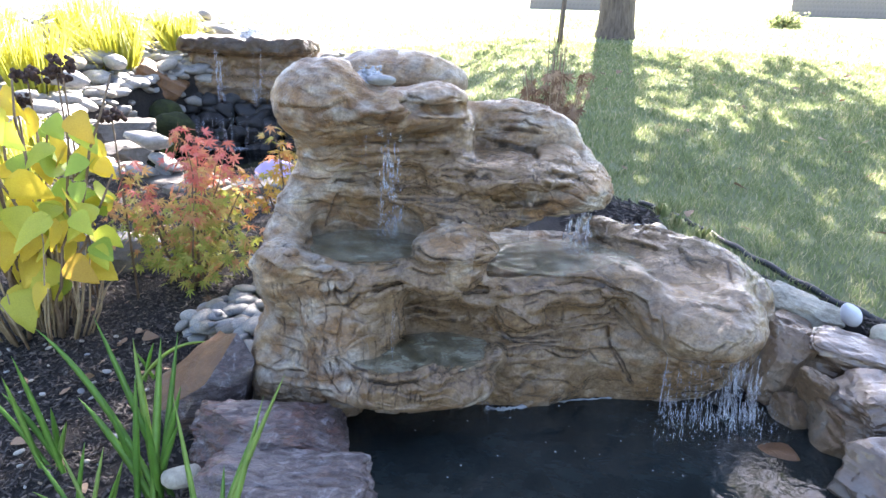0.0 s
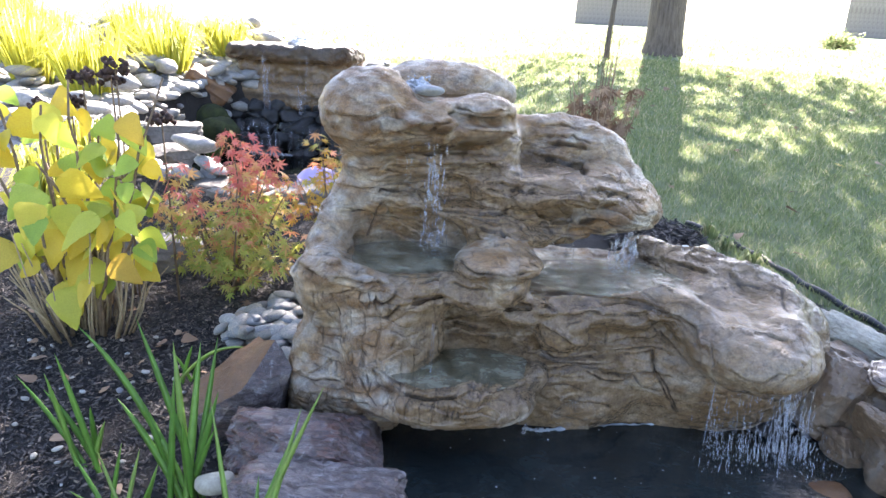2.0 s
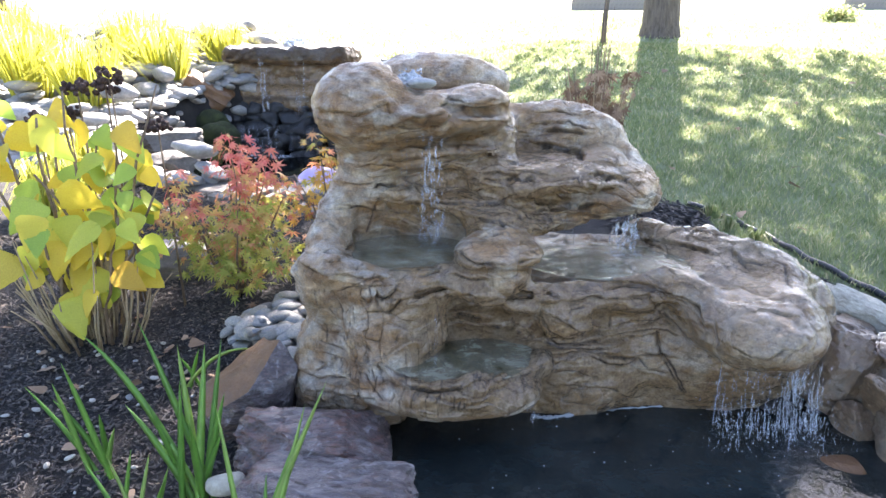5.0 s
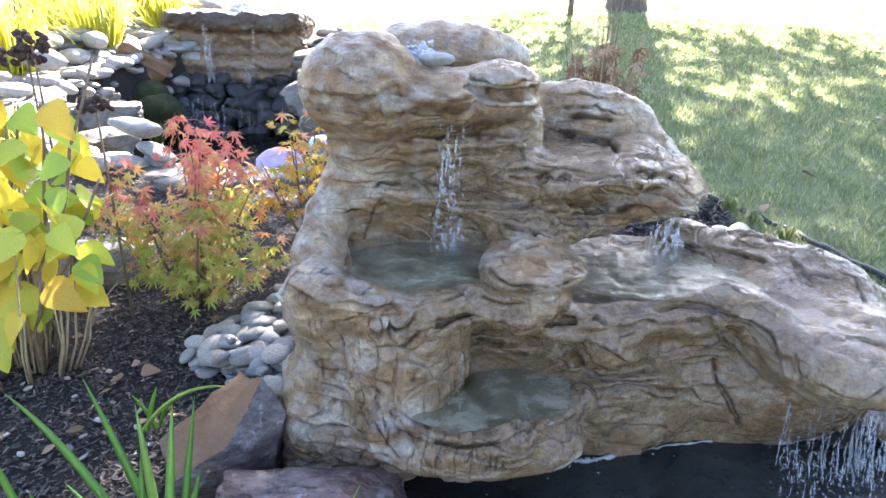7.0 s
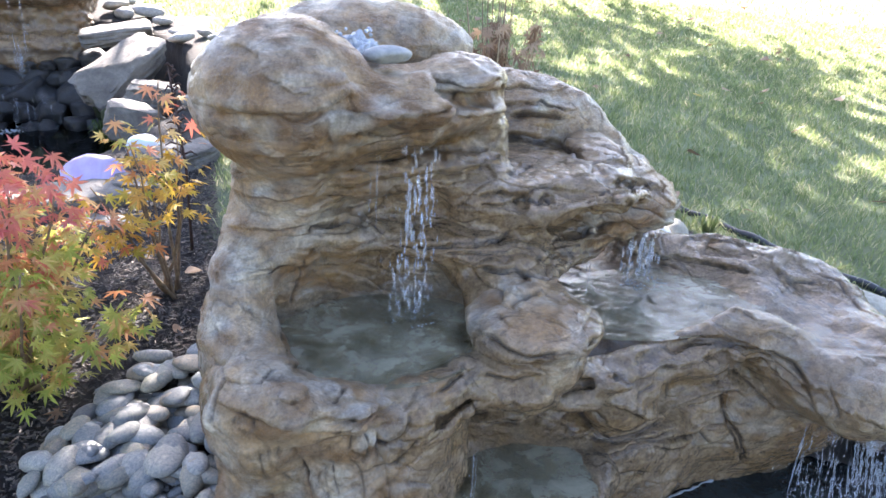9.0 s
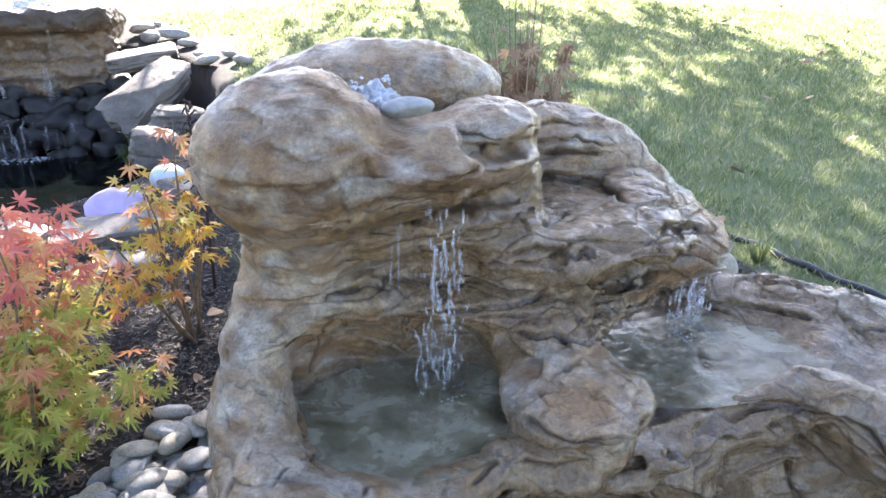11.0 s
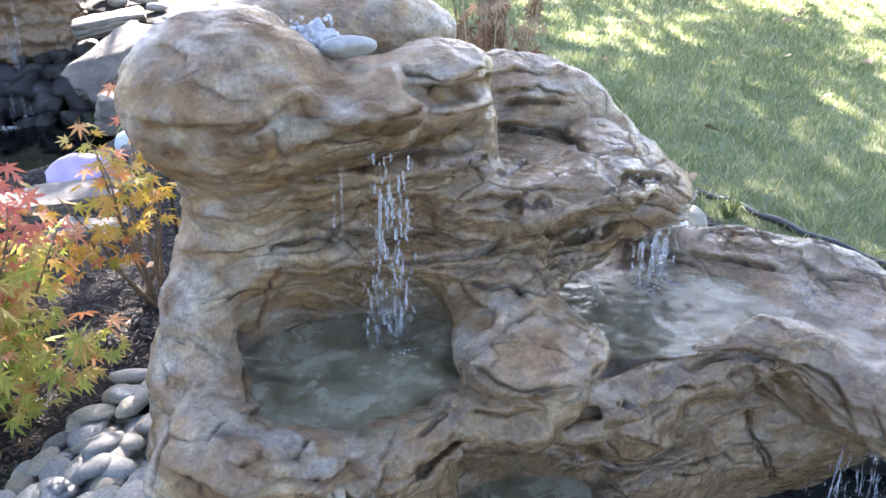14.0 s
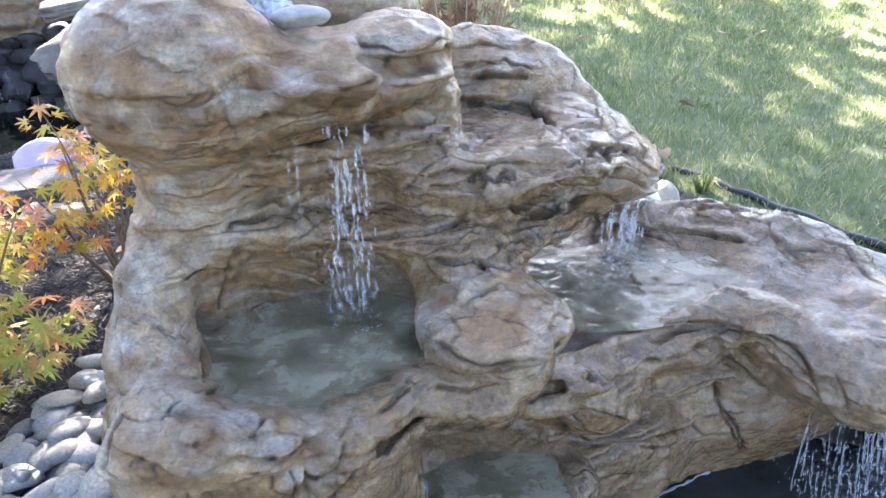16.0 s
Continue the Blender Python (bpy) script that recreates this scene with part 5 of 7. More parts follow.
def pool(name, cx, cy, rx, ry, z, mat, label, wobble=0.06, kind="structure", rings=20, seed=0, stirs=()):
    verts, faces, n = [(cx, cy, z)], [], 48
    for r in range(1, rings + 1):
        for k in range(n):
            a = 2 * math.pi * k / n
            w = 1 + wobble * math.sin(3 * a + seed) + wobble * 0.6 * math.sin(5 * a + 2 * seed)
            verts.append((cx + rx * w * r / rings * math.cos(a), cy + ry * w * r / rings * math.sin(a), z))
    for k in range(n):
        faces.append((0, 1 + k, 1 + (k + 1) % n))
        for r in range(rings - 1):
            a, b = 1 + r * n + k, 1 + r * n + (k + 1) % n
            faces.append((a, a + n, b + n, b))
    me = mesh_of(name, verts, faces, mat)
    stir = [sum(f * math.exp(-((p[0] - x) ** 2 + (p[1] - y) ** 2) / (r * r)) for x, y, r, f in stirs) for p in verts]
    me.attributes.new("stir", "FLOAT", "POINT").data.foreach_set("value", stir)
    return tagged(new(name, me), label, "water", kind=kind)


pool("pond_water", 0.45, 1.27, 0.78, 0.80, 0.065, POND, "dark still pond water below the waterfall rock", 0.02, rings=30, stirs=((0.83, 1.68, 0.15, 2.2), (0.24, 1.75, 0.08, 1.0)))
pool("upper_pond_water", -1.65, 5.5, 1.06, 1.42, 0.0, UPPERWATER, "dark rippled upper pond water", 0.03, stirs=((-2.0, 6.2, 0.5, 2.0),))
pool("basin_water", -0.165, 1.885, 0.188, 0.165, 0.510, BASIN, "shallow murky water in the deep round basin", 0.02, stirs=((-0.105, 1.94, 0.09, 2.2),))
pool("basin_water", 0.43, 1.99, 0.29, 0.165, 0.458, BASIN, "shallow murky water in the wide side basin", 0.02, stirs=((0.475, 2.09, 0.09, 1.2),))
pool("basin_water", -0.02, 1.735, 0.205, 0.165, 0.268, BASIN, "shallow murky water in the lowest basin", 0.02)


# ---- stones ----
def stone_mesh(name, mat, size, seed, rough=0.12, cuts=6, detail=3):
    """A broken or rounded stone: a ball cut by planes and roughened."""
    r = random.Random(seed)
    bm = bmesh.new()
    bmesh.ops.create_icosphere(bm, subdivisions=detail, radius=1.0)
    planes = [(Vector((r.uniform(-1, 1), r.uniform(-1, 1), r.uniform(-1, 1))).normalized(), r.uniform(0.55, 0.85)) for _ in range(cuts)]
    off = Vector((r.uniform(0, 50), r.uniform(0, 50), r.uniform(0, 50)))
    for v in bm.verts:
        p = v.co.copy()
        for n, d in planes:
            e = p.dot(n) - d
            if e > 0:
                p -= n * e * 0.92
        p *= 1 + rough * noise.fractal(p * 1.6 + off, 0.9, 2.1, 4)
        v.co = Vector((p.x * size[0], p.y * size[1], p.z * size[2]))
    return bm_mesh(name, bm, mat)


def block_mesh(name, mat, size, seed, cuts=5, grid=17, fracture=0.0):
    """A squared slab with broken faces and edges, its layers showing on the sides."""
    r = random.Random(seed)
    bm = bmesh.new()
    bmesh.ops.create_cube(bm, size=2.0)
    bmesh.ops.subdivide_edges(bm, edges=bm.edges[:], cuts=grid, use_grid_fill=True)
    off = Vector((r.uniform(0, 50), r.uniform(0, 50), r.uniform(0, 50)))
    planes = []
    for _ in range(cuts):
        a = r.uniform(0, 6.28)
        planes.append((Vector((math.cos(a), math.sin(a), r.uniform(-0.6, 0.9))).normalized(), r.uniform(0.82, 1.10)))
    for v in bm.verts:
        q = v.co
        p = q / max(1e-6, (abs(q.x) ** 9 + abs(q.y) ** 9 + abs(q.z) ** 9) ** (1 / 9))
        for n, d in planes:
            e = p.dot(n) - d
            if e > 0:
                p = p - n * e
        w = noise.fractal(Vector((p.x * 1.3, p.y * 1.3, p.z * 0.9)) + off, 0.8, 2.2, 6)
        lay = noise.noise(Vector((p.x * 0.7, p.y * 0.7, p.z * 4.5 + 0.5 * w)) + off)
        step = 0.06 * round(lay * 3) / 3 * (abs(q.z) < 0.9)
        chip = noise.cell(Vector((p.x * 2.3 + off.x, p.y * 2.3, p.z * 3.0 + w))) * 0.025
        p = Vector((p.x * (1 + 0.07 * w + step + chip), p.y * (1 + 0.07 * w + step + chip), p.z * (1 + 0.10 * w + chip)))
        v.co = Vector((p.x * size[0], p.y * size[1], p.z * size[2]))
    if fracture:
        bm.normal_update()
        for v in bm.verts:
            q = Vector((v.co.x * 9 + v.co.y * 5, v.co.y * 20 - v.co.x * 7, v.co.z * 36)) + off
            ridge = 1 - abs(noise.fractal(q, 0.7, 2.1, 5)) * 2.2
            flake = noise.cell(Vector((v.co.x * 13, v.co.y * 22, v.co.z * 40)) + Vector((noise.noise(q), noise.noise(q.yzx), 0)) * 0.9)
            v.co += v.normal * fracture * (ridge + 0.5 * flake)
    me = bm_mesh(name, bm, mat)
    me.set_sharp_from_angle(angle=radians(24))
    return me


def put_stone(name, me, at, turn, label, category="stone", group=""):
    ob = new(name, me)
    ob.matrix_world = pose(*at, *turn)
    return tagged(ob, label, category, group)


def wedge_mesh(name, faces_of, corners, seed, cuts=5):
    """A broken wedge: the hull of a few corners, roughened, with its weathered top in the first material."""
    bm = bmesh.new()
    for c in corners:
        bm.verts.new(c)
    bmesh.ops.convex_hull(bm, input=bm.verts[:])
    bmesh.ops.subdivide_edges(bm, edges=bm.edges[:], cuts=cuts, use_grid_fill=True)
    off = Vector((seed, 2 * seed, 0))
    for f in bm.faces:
        f.material_index = 0 if f.normal.dot(Vector((-0.55, 0.30, 0.75))) > 0.62 else 1
    for v in bm.verts:
        v.co += v.normal * 0.008 * noise.fractal(v.co * 14 + off, 0.8, 2.1, 5) if v.normal.length else Vector()
    me = bm_mesh(name, bm, faces_of[0], False)
    me.materials.append(faces_of[1])
    me.polygons.foreach_set("use_smooth", [True] * len(me.polygons))
    me.set_sharp_from_angle(angle=radians(26))
    return me


put_stone("flat_stone", block_mesh("flat_stone", REDFLAG, (0.185, 0.125, 0.072), 3, 3, 44, 0.0035), (-0.36, 1.475, 0.135), (0, 2, 6), "rusty plum layered slate block at the pond edge", group="pond edge stones")
put_stone("flat_stone", block_mesh("flat_stone", FLAG, (0.18, 0.145, 0.065), 5, 4, 44, 0.004), (-0.29, 1.215, 0.13), (2, -3, -14), "purple grey rough slate slab at the pond edge", group="pond edge stones")
put_stone("brown_stone", wedge_mesh("brown_stone", (BROWN, FLAG), [(0.005, 0.12, 0.126), (0.074, 0.05, 0.150), (-0.099, -0.08, -0.02), (-0.157, 0.02, 0.007), (0.125, 0.02, 0.084), (0.11, -0.02, 0.02), (-0.03, -0.09, -0.02), (0.10, 0.10, -0.11), (-0.12, 0.06, -0.11), (-0.09, -0.08, -0.11), (0.09, -0.03, -0.11), (0.02, -0.075, 0.06)], 4), (-0.585, 1.68, 0.145), (0, 0, 0), "wedge-shaped stone, rusty ochre on top and plum grey in front", group="pond edge stones")
put_stone("cobble", stone_mesh("cobble", CREAM, (0.046, 0.034, 0.028), 98, 0.05, 2, 3), (-0.53, 1.335, 0.125), (0, 0, 20), "small tan cobble tucked beside the slate block", group="loose cobbles")
def bank_stone(at, size, turn, seed, cuts, label, mat=BANK):
    put_stone("bank_stone", block_mesh("bank_stone", mat, size, seed, cuts, 26, 0.0025), at, turn, label, group="pond bank stones")


bank_stone((1.215, 2.06, 0.285), (0.115, 0.05, 0.036), (8, 14, -32), 20, 7, "pale cream flat slab on the pond bank", CREAM)
bank_stone((1.13, 2.17, 0.30), (0.05, 0.035, 0.03), (0, 10, -30), 28, 5, "small cream stone tucked behind the arm of the rock", CREAM)
put_stone("bank_stone", stone_mesh("bank_stone", CREAM, (0.052, 0.046, 0.058), 35, 0.04, 3, 3), (0.845, 2.48, 0.382), (0, 12, 30), "rounded cream-white stone standing behind the wide basin", group="pond bank stones")
bank_stone((1.085, 1.895, 0.175), (0.085, 0.075, 0.12), (10, 22, 20), 22, 8, "brown boulder leaning against the waterfall rock's end", BROWNBANK)
bank_stone((1.11, 2.02, 0.215), (0.09, 0.07, 0.075), (0, 16, -20), 29, 6, "brown grey boulder behind the pond bank", BROWNBANK)
bank_stone((1.255, 1.80, 0.245), (0.13, 0.075, 0.038), (8, 10, -24), 21, 8, "grey brown angular flat stone stacked on the pond bank")
bank_stone((1.115, 1.735, 0.155), (0.02, 0.05, 0.085), (12, -24, 25), 23, 6, "thin brown blade of stone set upright", BROWNBANK)
bank_stone((1.265, 1.64, 0.20), (0.145, 0.10, 0.05), (5, -4, 14), 24, 7, "wet shiny grey slab stacked on the pond bank")
bank_stone((1.195, 1.40, 0.085), (0.155, 0.15, 0.115), (3, -5, 26), 25, 6, "large wet grey brown corner block at the pond edge")
bank_stone((1.065, 1.755, 0.075), (0.04, 0.05, 0.055), (0, 8, 10), 26, 6, "small tan stone at the pond's waterline", BROWNBANK)
bank_stone((1.45, 1.52, 0.19), (0.14, 0.14, 0.08), (0, 6, 10), 27, 6, "grey brown broken stone on the pond bank")
bank_stone((1.20, 1.62, 0.10), (0.12, 0.12, 0.07), (0, 4, -8), 31, 6, "dark brown stone wedged low in the pond bank", BROWNBANK)
bank_stone((1.24, 1.90, 0.185), (0.13, 0.11, 0.06), (0, 0, 40), 30, 7, "dark brown stone wedged low in the pond bank", BROWNBANK)
bank_stone((1.44, 1.78, 0.24), (0.12, 0.10, 0.05), (0, 5, 20), 32, 7, "grey brown broken stone on the pond bank")
bank_stone((1.17, 1.78, 0.11), (0.07, 0.08, 0.07), (0, 10, 10), 33, 7, "dark brown stone wedged low in the pond bank", BROWNBANK)
put_stone("cobble", stone_mesh("cobble", plain_material("pale_stone", (0.42, 0.46, 0.52), (0.56, 0.59, 0.64), 12, 0.6), (0.026, 0.034, 0.050), 95, 0.04, 1, 3), (1.295, 1.945, 0.318), (24, -32, 10), "pale blue-white egg-shaped cobble on the pond bank", group="loose cobbles")
put_stone("cobble", stone_mesh("cobble", CREAM, (0.05, 0.042, 0.038), 96, 0.05, 2, 3), (1.36, 1.86, 0.285), (0, 20, 0), "tan rounded cobble on the pond bank", group="loose cobbles")
put_stone("flat_stone", stone_mesh("flat_stone", BROWN, (0.075, 0.05, 0.022), 97, 0.08, 4, 3), (0.965, 1.60, 0.056), (4, -4, -20), "brown flat stone just breaking the pond surface", group="pond edge stones")

# ---- tree behind on the lawn ----
tree = group_thing("tree", (1.95, 8.35, 1.02), "large shade tree with grey brown bark on the lawn", "tree")
part("trunk", tube("trunk", [(0, 0, -0.2), (0, 0, 0.0), (0, 0.0, 0.15), (0.0, 0, 0.8), (0.03, 0, 2.0), (0.0, 0.05, 3.6), (0.05, 0, 6.0)], [0.27, 0.24, 0.205, 0.19, 0.18, 0.16, 0.08], BARK, 20), tree)
tr = random.Random(4)
for k in range(9):
    a = k * 2.4
    h = 2.4 + 0.38 * k
    p = [(0.02, 0.02, h)]
    for s in range(1, 5):
        p.append((math.cos(a) * 0.6 * s + tr.uniform(-.1, .1), math.sin(a) * 0.6 * s + tr.uniform(-.1, .1), h + 0.28 * s))
    part("limb", tube("limb", p, [0.09, 0.07, 0.05, 0.03, 0.012], BARK, 8), tree)


def leaf_cloud(name, mat, places, size, seed, tri=False):
    r = np.random.default_rng(seed)
    n = len(places)
    u = r.normal(size=(n, 3))
    u /= np.linalg.norm(u, axis=1)[:, None]
    w = np.cross(u, r.normal(size=(n, 3)))
    w /= np.linalg.norm(w, axis=1)[:, None]
    s = size * (0.6 + 0.8 * r.random(n))[:, None]
    v = np.stack([places - u * s, places + w * s * 0.5, places + u * s, places - w * s * 0.5], 1).reshape(-1, 3)
    return mesh_of(name, v, np.arange(4 * n).reshape(-1, 4).tolist(), mat, False)


cr = np.random.default_rng(11)
centres = cr.normal(size=(215, 3))
centres = centres / np.linalg.norm(centres, axis=1)[:, None] * (cr.random((215, 1)) ** 0.4) * np.array([3.2, 3.9, 2.0]) + np.array([0.6, 1.2, 5.1])
centres[:52] = cr.normal(size=(52, 3)) * np.array([0.75, 0.7, 0.7]) + np.array([-0.1, 0.45, 5.2])
spots = (centres[:, None, :] + cr.normal(size=(215, 60, 3)) * 0.24).reshape(-1, 3)
part("crown", leaf_cloud("crown", TREELEAF, spots, 0.09, 12), tree)

# ---- upper waterfall ----
up = Solid((-2.8, 6.2, 0.1), (-1.0, 7.7, 1.15), 0.03)
up.blend(up.box((-2.5, 6.60, 0.80), (-1.29, 7.4, 0.96), 0.06), 0.05)
up.blend(up.box((-2.44, 6.70, 0.3), (-1.33, 7.4, 0.85), 0.1), 0.06)
up.blend(up.box((-2.54, 6.60, 0.34), (-1.31, 7.4, 0.60), 0.09), 0.05)
up.groove([(-2.6, 6.62, 0.78), (-1.9, 6.60, 0.77), (-1.25, 6.63, 0.79)], 0.05)
up.cut(up.ball((-1.9, 6.95, 0.98), (0.42, 0.25, 0.08)), 0.04)
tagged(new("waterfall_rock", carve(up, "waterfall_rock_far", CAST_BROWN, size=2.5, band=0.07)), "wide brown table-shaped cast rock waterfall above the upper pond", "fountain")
del up

# ---- far background ----
def fence(x0, x1, y, z, h):
    f = group_thing("fence", (x0, y, z), "weathered grey wooden board fence at the lawn's end", "fence")
    n = int((x1 - x0) / 0.15)
    bm = bmesh.new()
    bmesh.ops.create_cube(bm, size=1)
    bmesh.ops.scale(bm, vec=(0.149, 0.02, h), verts=bm.verts)
    bmesh.ops.translate(bm, vec=(0, 0, h / 2), verts=bm.verts)
    me = bm_mesh("board", bm, FENCE, False)
    for k in range(n):
        b = part("board", me, f)
        b.location = (k * 0.15, 0, 0)


fence(2.9, 6.6, 26, 1.75, 1.55)
fence(12.2, 17.4, 26, 1.75, 1.7)


# ---- loose stones ----
def drop(x, y):
    return float(ground_z(np.array([float(x)]), np.array([float(y)]))[0])


cobbles = [stone_mesh("cobble", COBBLE, (1.0, s, f), 60 + k, 0.05, 2, 2) for k, (s, f) in enumerate([(0.66, 0.36), (0.55, 0.42), (0.74, 0.30), (0.5, 0.34), (0.6, 0.45), (0.82, 0.40)])]


river = [stone_mesh("river_stone", RIVER, (1.0, s, f), 160 + k, 0.07, 4, 2) for k, (s, f) in enumerate([(0.72, 0.36), (0.6, 0.42), (0.8, 0.3), (0.55, 0.36), (0.66, 0.45), (0.9, 0.4)])]


def scatter_cobbles(name, inside, box, count, low, high, seed, label, group, lift=0.35, stack=0.0, gap=0.8):
    r = random.Random(seed)
    placed = []
    tries = 0
    while len(placed) < count and tries < count * 60:
        tries += 1
        x, y, s = r.uniform(box[0], box[1]), r.uniform(box[2], box[3]), r.uniform(low, high)
        if not inside(x, y):
            continue
        level = 0.0
        if any((x - a) ** 2 + (y - b) ** 2 < (gap * (s + c)) ** 2 for a, b, c in placed):
            if r.random() > stack:
                continue
            level = s * 0.6
        placed.append((x, y, s))
        ob = new(name, (river if name == "river_stone" else cobbles)[r.randrange(6)])
        ob.matrix_world = pose(x, y, drop(x, y) + s * lift + level, r.uniform(-18, 18), r.uniform(-18, 18), r.uniform(0, 360)) @ Matrix.Scale(s, 4)
        tagged(ob, label, "stone", group)


def near_bed(x, y):
    left = float(np.interp(y, [1.95, 2.13, 2.3, 2.42, 2.58], [-0.72, -0.85, -0.82, -0.73, -0.58]))
    return left < x < -0.455 and y > 2.0 - 0.5 * (x + 0.59)


def open_mulch(x, y):
    return x < -0.62 - 0.2 * (y - 1.2) and not near_bed(x, y)


scatter_cobbles("pebble", open_mulch, (-1.5, -0.5, 1.15, 2.1), 60, 0.006, 0.016, 15, "small grey pebble lying loose on the mulch", "loose pebbles", 0.9)
scatter_cobbles("cobble", near_bed, (-0.86, -0.44, 1.74, 2.56), 135, 0.024, 0.054, 5, "smooth grey river cobble beside the waterfall rock", "cobbles beside the waterfall", 0.45, 0.35, 0.55)


def river_bed(x, y):
    return x < -1.6 - 0.22 * (y - 4) and (upper_edge(x, y) > 0.95) and y > 3.9 + 0.25 * (-2 - x) and x > -2.3 - 0.62 * y + 1.6


scatter_cobbles("river_stone", river_bed, (-5.2, -1.6, 3.7, 9.2), 250, 0.08, 0.17, 6, "sun-bleached grey river stone on the stream bank", "river stones", 0.6, 0.5, 0.6)


def pebble_bed(name, inside, box, count, low, high, seed, label):
    """Countless packed stones as one mesh."""
    r = random.Random(seed)
    verts, faces = [], []
    forms = [([v.co.copy() for v in me.vertices], [tuple(p.vertices) for p in me.polygons]) for me in (river if name == "river_stones" else cobbles)]
    while count:
        x, y, s = r.uniform(box[0], box[1]), r.uniform(box[2], box[3]), r.uniform(low, high)
        if not inside(x, y):
            continue
        count -= 1
        vs, fs = forms[r.randrange(len(forms))]
        m = pose(x, y, drop(x, y) + s * 0.22, r.uniform(-22, 22), r.uniform(-22, 22), r.uniform(0, 360)) @ Matrix.Scale(s, 4)
        base = len(verts)
        verts += [m @ v for v in vs]
        faces += [tuple(base + i for i in f) for f in fs]
    tagged(new(name, mesh_of(name, verts, faces, RIVER_MIX if name == "river_stones" else COBBLE_MIX)), label, "stone", kind="stuff")


pebble_bed("river_stones", river_bed, (-5.2, -1.6, 3.7, 9.2), 2000, 0.055, 0.12, 26, "packed sun-bleached grey stones filling the stream bank")
pebble_bed("cobbles", near_bed, (-0.86, -0.44, 1.74, 2.56), 240, 0.016, 0.034, 27, "packed smooth grey cobbles under the waterfall's side")


def right_bank(x, y):
    return 1.02 < upper_edge(x, y) < 1.5 and x > -1.25 and y > 4.6


scatter_cobbles("river_stone", right_bank, (-1.3, 0.0, 4.6, 7.6), 16, 0.07, 0.15, 7, "grey flat stone piled beside the upper pond", "upper pond stones", 0.4, 0.3, 0.6)

for k, (x, y, z, sx, sy, sz, rx, ry, rz) in enumerate([
        (-1.00, 3.78, 0.20, 0.20, 0.15, 0.07, 4, 3, 20), (-0.78, 3.85, 0.20, 0.13, 0.10, 0.06, -3, 4, -30), (-1.32, 3.72, 0.19, 0.16, 0.12, 0.07, 2, -5, 60),
        (-0.88, 3.52, 0.16, 0.13, 0.09, 0.05, 0, 6, 10), (-1.62, 3.92, 0.18, 0.18, 0.12, 0.06, 3, 2, -10), (-0.62, 4.15, 0.26, 0.16, 0.12, 0.07, 4, -4, 40),
        (-1.02, 5.95, 0.42, 0.30, 0.16, 0.10, 14, -28, 30), (-0.80, 5.45, 0.33, 0.20, 0.15, 0.09, 5, 8, 60), (-1.10, 6.50, 0.62, 0.24, 0.18, 0.06, 6, -6, 10),
        (-0.86, 4.95, 0.28, 0.16, 0.12, 0.09, 8, 12, 10), (-2.62, 6.45, 0.50, 0.22, 0.18, 0.16, 8, 30, 20), (-2.35, 5.1, 0.28, 0.22, 0.14, 0.10, 0, 0, 30), (-2.1, 4.5, 0.24, 0.17, 0.12, 0.08, 0, 4, 70),
        (-1.30, 2.72, 0.16, 0.15, 0.10, 0.08, 0, 4, 20), (-1.05, 2.95, 0.15, 0.13, 0.09, 0.07, 0, 4, -20), (-1.7, 2.9, 0.15, 0.16, 0.12, 0.09, 0, 4, 50)]):
    put_stone("flat_rock", block_mesh("flat_rock", BROWN if k == 10 else EDGE, (sx, sy, sz), 40 + k), (x, y, z), (rx, ry, rz), "grey brown weathered flat rock edging the upper pond" if k < 13 else "grey rock half sunk in dark mulch", group="edging rocks")

rd = random.Random(21)
dark = [stone_mesh("dark_stone", DARKROCK, (1, 0.8, 0.7), 80 + k, 0.25, 9, 3) for k in range(4)]
for row in range(5):
    for k in range(9):
        s = rd.uniform(0.09, 0.17)
        put_stone("dark_stone", dark[rd.randrange(4)], (-2.5 + 0.155 * k + rd.uniform(-.05, .05), 6.68 - 0.10 * row - 0.012 * abs(k - 4), 0.38 - 0.10 * row), (rd.uniform(-30, 30), rd.uniform(-30, 30), rd.uniform(0, 360)),
                  "wet black stone under the upper waterfall", group="wet stones under the upper fall").scale = (s, s, s)
for x, y, z, s in [(-2.38, 6.02, 0.17, 0.21), (-2.50, 6.22, 0.28, 0.17), (-1.02, 5.72, 0.18, 0.15), (-0.96, 5.42, 0.12, 0.14), (-1.14, 6.15, 0.16, 0.17)]:
    put_stone("mossy_stone", stone_mesh("mossy_stone", MOSS, (s, s * 0.8, s * 0.8), int(1000 * s), 0.14, 3, 3), (x, y, z), (0, 0, 40), "boulder covered in dark green moss by the upper pond", group="mossy stones")

put_stone("painted_stone", stone_mesh("painted_stone", PURPLE, (0.135, 0.10, 0.085), 91, 0.10, 3, 4), (-0.945, 4.0, 0.25), (0, 6, 15), "lilac painted stone resting on the upper pond's edge", "painted stone")
put_stone("painted_stone", stone_mesh("painted_stone", plain_material("sky_blue_paint", (0.30, 0.45, 0.62), (0.58, 0.60, 0.58), 7, 0.5), (0.08, 0.07, 0.065), 92, 0.1, 3, 3), (-0.78, 4.30, 0.29), (0, 0, 0), "pale blue painted stone resting on the upper pond's edge", "painted stone")
put_stone("cobble", stone_mesh("cobble", plain_material("white_stone", (0.6, 0.58, 0.53), (0.75, 0.73, 0.68), 12, 0.6), (0.045, 0.04, 0.042), 93, 0.05, 2, 3), (0.76, 2.43, 0.405), (0, 0, 0), "pale round cobble behind the waterfall rock", group="loose cobbles")
